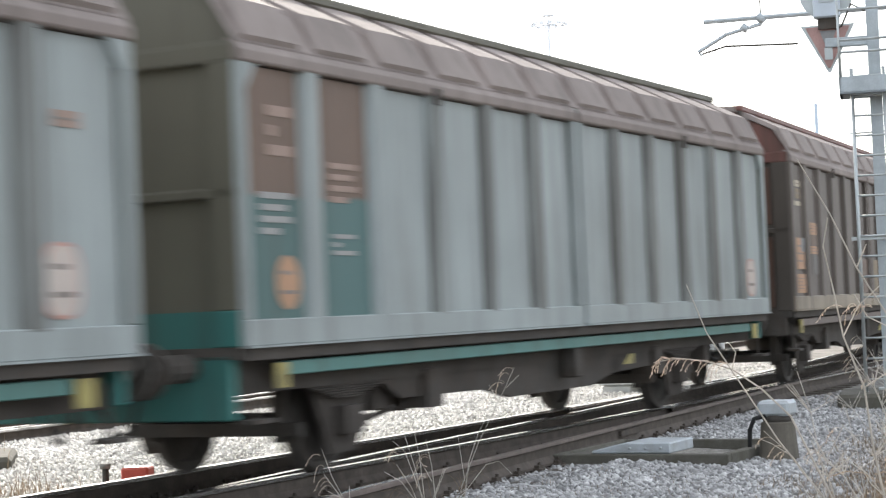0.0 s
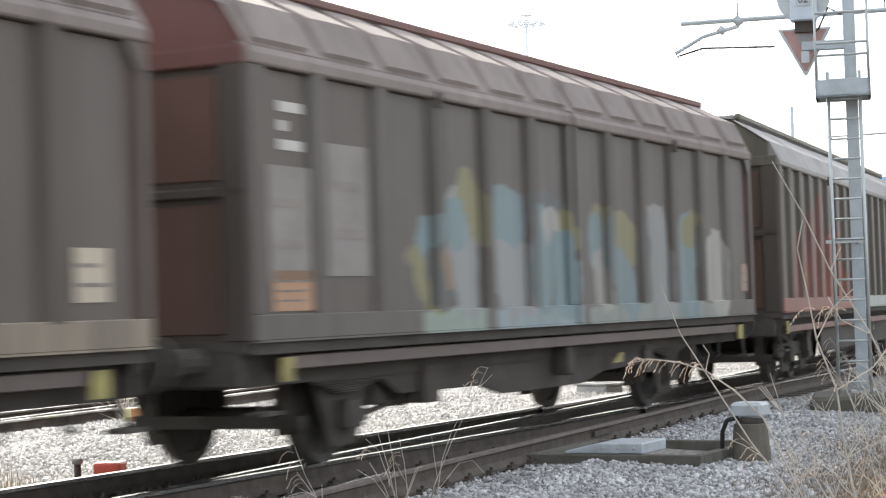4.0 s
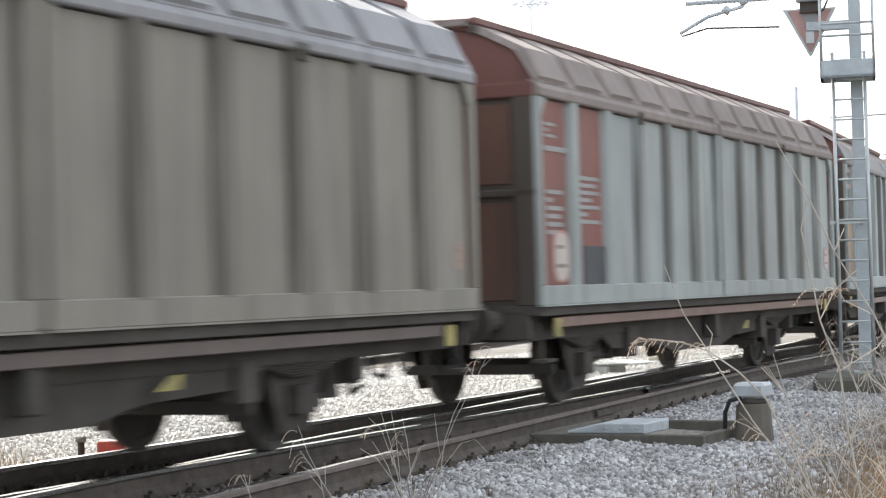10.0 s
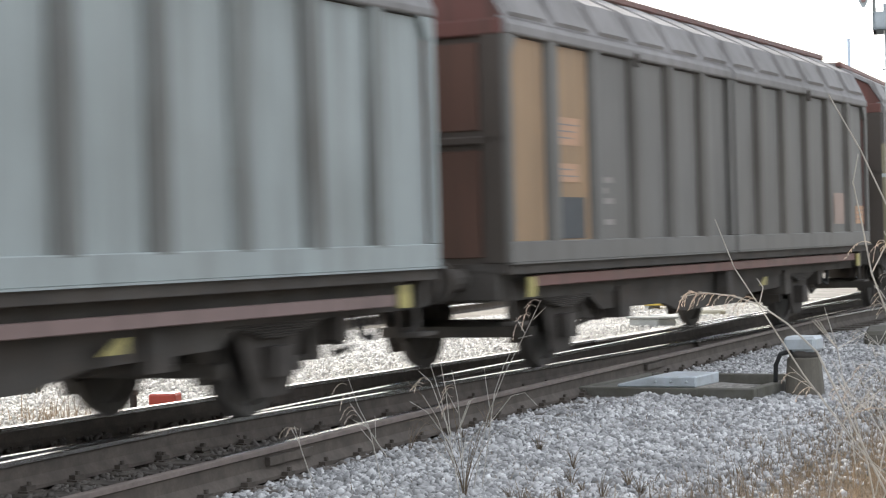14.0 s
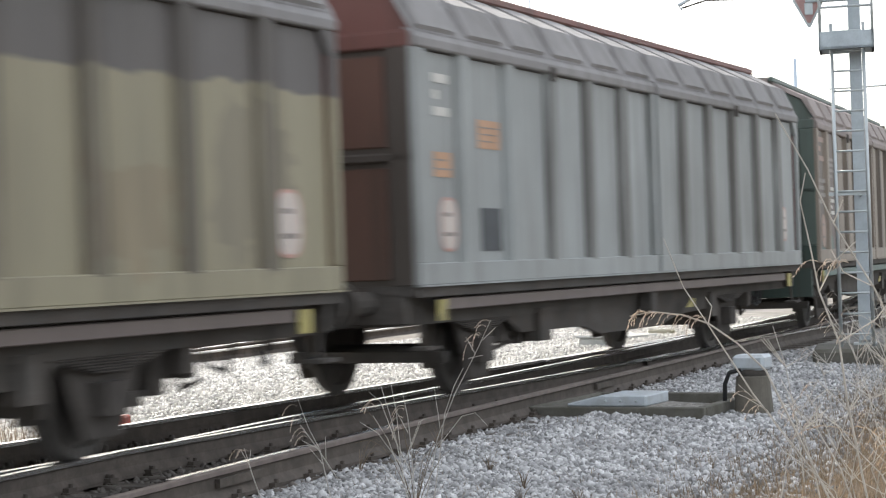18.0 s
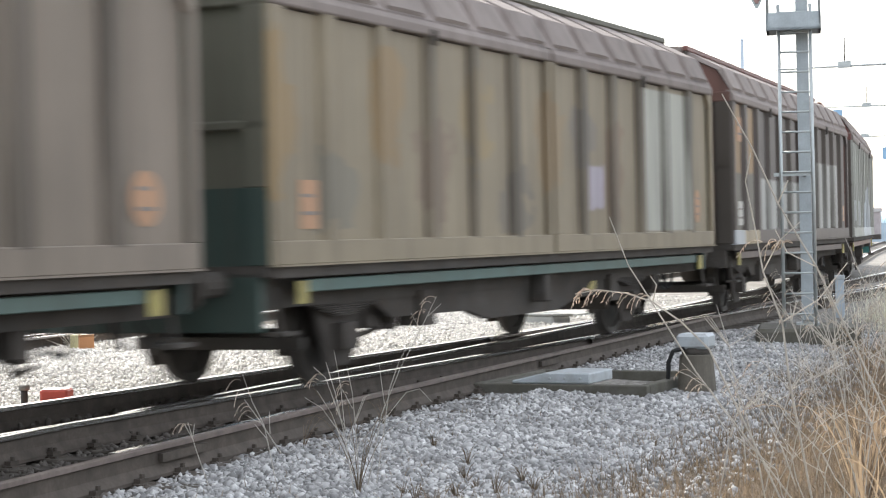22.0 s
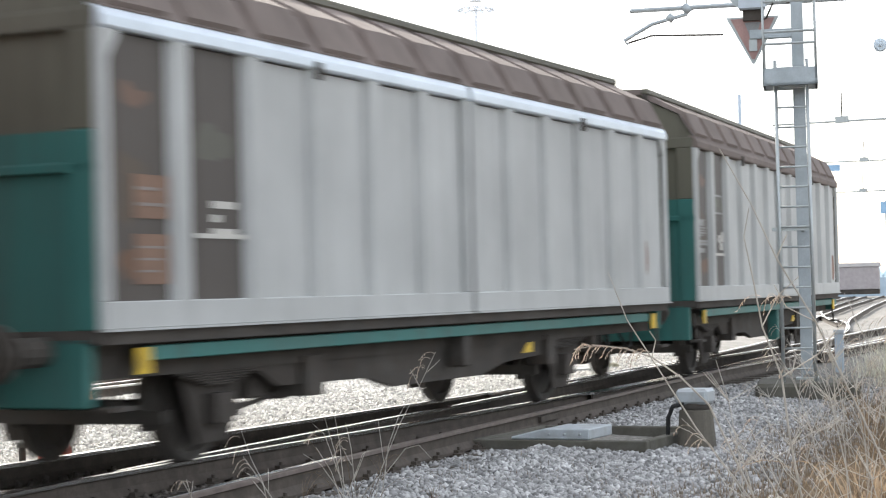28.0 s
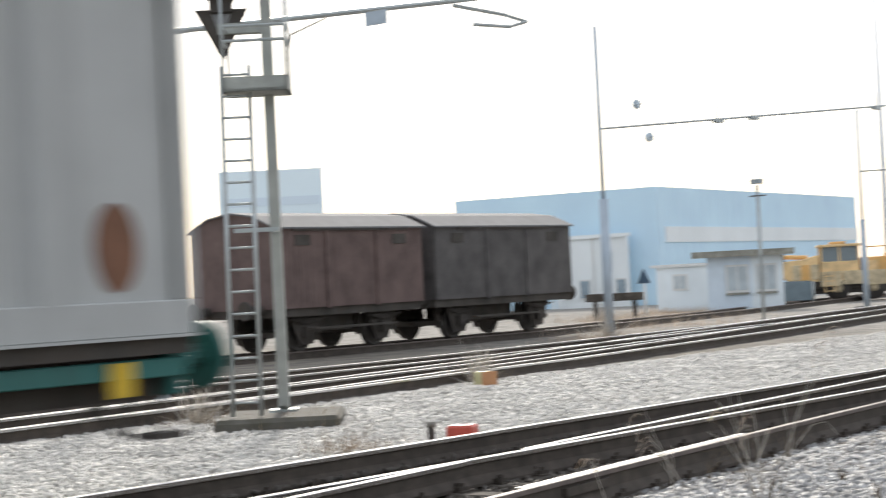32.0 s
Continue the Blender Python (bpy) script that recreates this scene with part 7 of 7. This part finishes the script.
stem("thin slanting dry weed by the rusty rail", [(12.28, 7.15, -0.2), (12.20, 7.28, 0.05), (12.14, 7.38, 0.22)], 0.005, [[(12.20, 7.28, 0.05), (12.17, 7.36, 0.06), (12.15, 7.42, 0.05)], [(12.24, 7.22, -0.05), (12.24, 7.22, 0.12)]])
stem("small dry weed with a flat seed head", [(10.68, 6.78, -0.25), (10.63, 6.86, 0.05), (10.61, 6.88, 0.16)], 0.0045,
     [[(10.62, 6.87, 0.1), (10.60, 6.92, 0.2)], [(10.62, 6.87, 0.1), (10.62, 6.85, 0.2)], [(10.62, 6.87, 0.1), (10.60, 6.89, 0.21)]], ((10.60, 6.92, 0.19), (10.62, 6.84, 0.19), 14))


def tuft(label, x, y, h, count, seed, material):
    """A tuft of long arching blades from one root."""
    root = thing("grass_tuft", label, "grass", pose(x, y, ground_height(x, y) - 0.02), "grass tufts")
    rng = random.Random(seed)
    for k in range(count):
        a = rng.uniform(0, 6.283)
        hh, out = h * rng.uniform(0.55, 1.0), h * rng.uniform(0.15, 0.55)
        droop = rng.uniform(0.1, 0.55) * hh
        pts = []
        for j in range(7):
            f = j / 6
            pts.append((math.cos(a) * out * f ** 1.6, math.sin(a) * out * f ** 1.6, hh * f - droop * max(0.0, f - 0.55) ** 2 * 4))
        bm = bmesh.new()
        bent(bm, pts, [(0.0055 if material is M_GOLD and h > 0.85 else 0.0034) * (1 - 0.75 * j / 6) for j in range(7)], 4)
        part("blade", bm, material, root)


M_GOLD = straw("golden_straw", (0.56, 0.42, 0.28))
M_BROWNED = straw("browned_straw", (0.30, 0.225, 0.155))
for k, (x, y, h, c) in enumerate(((10.6, 5.6, 0.95, 9), (14.6, 7.45, 0.42, 6), (12.8, 7.25, 0.45, 7), (13.9, 7.35, 0.28, 6), (13.0, 6.2, 0.22, 14), (11.6, 5.3, 0.22, 12), (12.3, 5.6, 0.26, 12), (11.2, 4.9, 0.3, 12), (10.2, 4.9, 0.25, 12), (10.6, 5.2, 0.2, 16), (10.9, 5.05, 0.22, 16), (10.45, 5.0, 0.2, 16), (11.5, 4.75, 0.25, 16), (11.9, 5.0, 0.2, 14), (10.75, 5.35, 0.16, 14), (11.35, 5.1, 0.18, 14))):
    tuft("pale dry grass tuft with arching blades in the ballast", x, y, h, c, 50 + k, M_STRAW)
for k, (x, y, h, c) in enumerate(((20.6, 4.5, 0.95, 16), (17.6, 3.75, 0.8, 14), (15.0, 3.1, 0.7, 14), (13.0, 2.65, 0.6, 12), (23.5, 5.2, 0.9, 14), (16.2, 3.3, 0.75, 16), (19.0, 4.1, 0.9, 16), (14.0, 2.75, 0.7, 14), (22.0, 4.8, 0.8, 14), (18.2, 3.95, 0.6, 14), (11.8, 2.55, 0.9, 16), (12.4, 2.72, 1.0, 18), (12.9, 2.85, 0.95, 16), (11.2, 2.45, 0.9, 14))):
    tuft("golden dry grass tuft with curled blades on the verge", x, y, h, max(6, int(0.7 * c)), 80 + k, M_GOLD if k % 3 == 0 else M_BROWNED)


def reed_clump(x, y, h, count, seed):
    """Broad dry leaves that arch over and curl at their tips."""
    root = thing("reed_clump", "golden dry reed clump with broad curled leaves", "grass", pose(x, y, ground_height(x, y) - 0.02), "reed clumps")
    rng = random.Random(seed)
    for k in range(count):
        a, hh, w = rng.uniform(0, 6.283), h * rng.uniform(0.6, 1.05), rng.uniform(0.006, 0.013)
        out, curl = hh * rng.uniform(0.25, 0.75), rng.uniform(0.5, 1.5)
        d, side = Vector((math.cos(a), math.sin(a), 0)), Vector((-math.sin(a), math.cos(a), 0))
        bm = bmesh.new()
        rows = []
        for j in range(11):
            f = j / 10
            bend = max(0.0, f - 0.5) * 2
            p = d * out * (f ** 1.4) + Vector((0, 0, hh * (f - curl * 0.42 * bend ** 2)))
            p += side * 0.03 * math.sin(5 * f + k)
            t_ = side * math.cos(1.6 * f + k) + Vector((0, 0, 1)) * math.sin(1.6 * f + k) * 0.6
            q = t_ * w * (1 - 0.85 * f ** 2)
            rows.append([bm.verts.new(p - q), bm.verts.new(p + Vector((0, 0, 0.003))), bm.verts.new(p + q)])
        for u, v in zip(rows, rows[1:]):
            for j in range(2):
                bm.faces.new((u[j], u[j + 1], v[j + 1], v[j]))
        part("leaf", bm, M_GOLD, root)


for k, (x, y, h, c) in enumerate(((10.6, 2.32, 0.95, 9), (11.1, 2.5, 1.0, 10), (11.7, 2.55, 0.9, 10), (12.3, 2.75, 0.95, 9), (13.2, 2.75, 0.8, 8), (14.4, 3.05, 0.75, 8), (10.2, 2.1, 0.8, 8), (12.0, 2.3, 0.85, 8))):
    reed_clump(x, y, h, c, 300 + k)
rng_s = random.Random(33)
for k in range(19):
    x, y = rng_s.uniform(9.3, 11.8), rng_s.uniform(1.4, 2.6)
    top_z, lean = rng_s.uniform(0.55, 1.45), rng_s.uniform(-0.25, 0.7)
    pts = [(x, y, -0.25)]
    for j in range(1, 8):
        f = j / 7
        pts.append((x + rng_s.uniform(-0.03, 0.03), y + lean * f ** 1.4 + rng_s.uniform(-0.035, 0.035), -0.25 + (top_z + 0.25) * f))
    tw = []
    for j in (3, 4, 5, 6):
        o = rng_s.choice((-1, 1)) * rng_s.uniform(0.06, 0.22)
        tw.append([pts[j], (pts[j][0], pts[j][1] + o * 0.6, pts[j][2] + 0.07), (pts[j][0], pts[j][1] + o, pts[j][2] + rng_s.uniform(0.02, 0.2))])
    stem("thin crooked dry stem with side twigs", pts, rng_s.uniform(0.003, 0.0045), tw, (pts[6], pts[7], 14) if k % 3 == 0 else None)
rng_s = random.Random(21)
for k in range(64):
    x = rng_s.uniform(10.5, 25)
    y = rng_s.uniform(0.175 * x, 1.6 + 0.18 * x)
    hh = rng_s.uniform(0.45, 1.35)
    lx, ly = rng_s.uniform(-0.3, 0.3), rng_s.uniform(-0.35, 0.5)
    g0 = ground_height(x, y)
    pts = [(x, y, g0 - 0.02), (x + 0.3 * lx, y + 0.3 * ly, g0 + 0.4 * hh), (x + 0.65 * lx, y + 0.7 * ly, g0 + 0.75 * hh), (x + lx, y + 1.2 * ly, g0 + hh)]
    tw = [[pts[2], (pts[2][0] + rng_s.uniform(-0.1, 0.1), pts[2][1] + rng_s.uniform(-0.2, 0.2), pts[2][2] + rng_s.uniform(0.06, 0.22))] for _ in range(4)]
    stem("dry stalk in the verge grass", pts, rng_s.uniform(0.003, 0.0065), tw, (pts[2], pts[3], 18) if k % 2 else None)
for x, y, hh in ((41.0, 26.0, 0.9), (24.3, 17.9, 0.7), (16.9, 16.9, 0.6), (60.0, 38.0, 1.0)):
    b = thing("dry_bush", "low bare dry bush in the yard", "bush", pose(x, y, -0.25), "dry bushes")
    bm = bmesh.new()
    rb = random.Random(int(x))
    for k in range(70):
        a, e = rb.uniform(0, 6.28), rb.uniform(0.3, 1.4)
        q = Vector((math.cos(a) * math.cos(e), math.sin(a) * math.cos(e), math.sin(e))) * hh * rb.uniform(0.5, 1)
        tube(bm, (0, 0, 0), q * 0.6, 0.008, 3, 0.005)
        tube(bm, q * 0.6, q + Vector((rb.uniform(-.15, .15), rb.uniform(-.15, .15), rb.uniform(-.05, .15))), 0.005, 3, 0.003)
    tagged(part("twig_mass", bm, M_TWIG, b), kind="stuff")


# ---- what moves ----
TRAVEL = [0, 15.17, 30.39, 45.67, 61.03, 76.69, 92.55, 108.6, 124.75, 140.95, 157.16, 173.32, 189.35, 205.32, 221.27, 237.6, 245.4, 253.9]   # metres run at every second second, then at 31 and 32
VIEW_NUDGE = {8: -0.22, 12: -0.28, 13: -0.2, 14: -0.18, 18: -0.12, 19: -0.25, 21: -0.22, 27: -0.33, 28: -0.25, 29: -0.35, 30.5: -0.2, 31: -0.15}   # metres added so that wagon ends line up in the camera's view
VIEW_NUDGE_T = [*range(30), 30, 30.5, 31, 31.5, 32]


def travel(t):
    base = np.interp(t, [2.0 * k for k in range(16)] + [31.0, 32.0], TRAVEL)
    return float(base + np.interp(t, VIEW_NUDGE_T, [VIEW_NUDGE.get(k, 0.0) for k in VIEW_NUDGE_T]))


def wagon_pose(mid, length, t):
    c, b = mid - travel(t), (4.5 if length < 16 else 6.6)
    x0, y0, _ = line(c - b)
    x1, y1, _ = line(c + b)
    return pose((x0 + x1) / 2, (y0 + y1) / 2, 0, 0, 0, math.degrees(math.atan2(y1 - y0, x1 - x0)))


def motions():
    for root, wheels, mid, length in TRAIN:
        walk(root, [(0.5 * k, wagon_pose(mid, length, 0.5 * k)) for k in range(65)])
        for w in wheels:
            x = w.location.x
            walk(w, [(k / 15, pose(x, 0, 0.46, 0, -math.degrees(travel(k / 15) / 0.46), 0)) for k in range(481)])


motions()
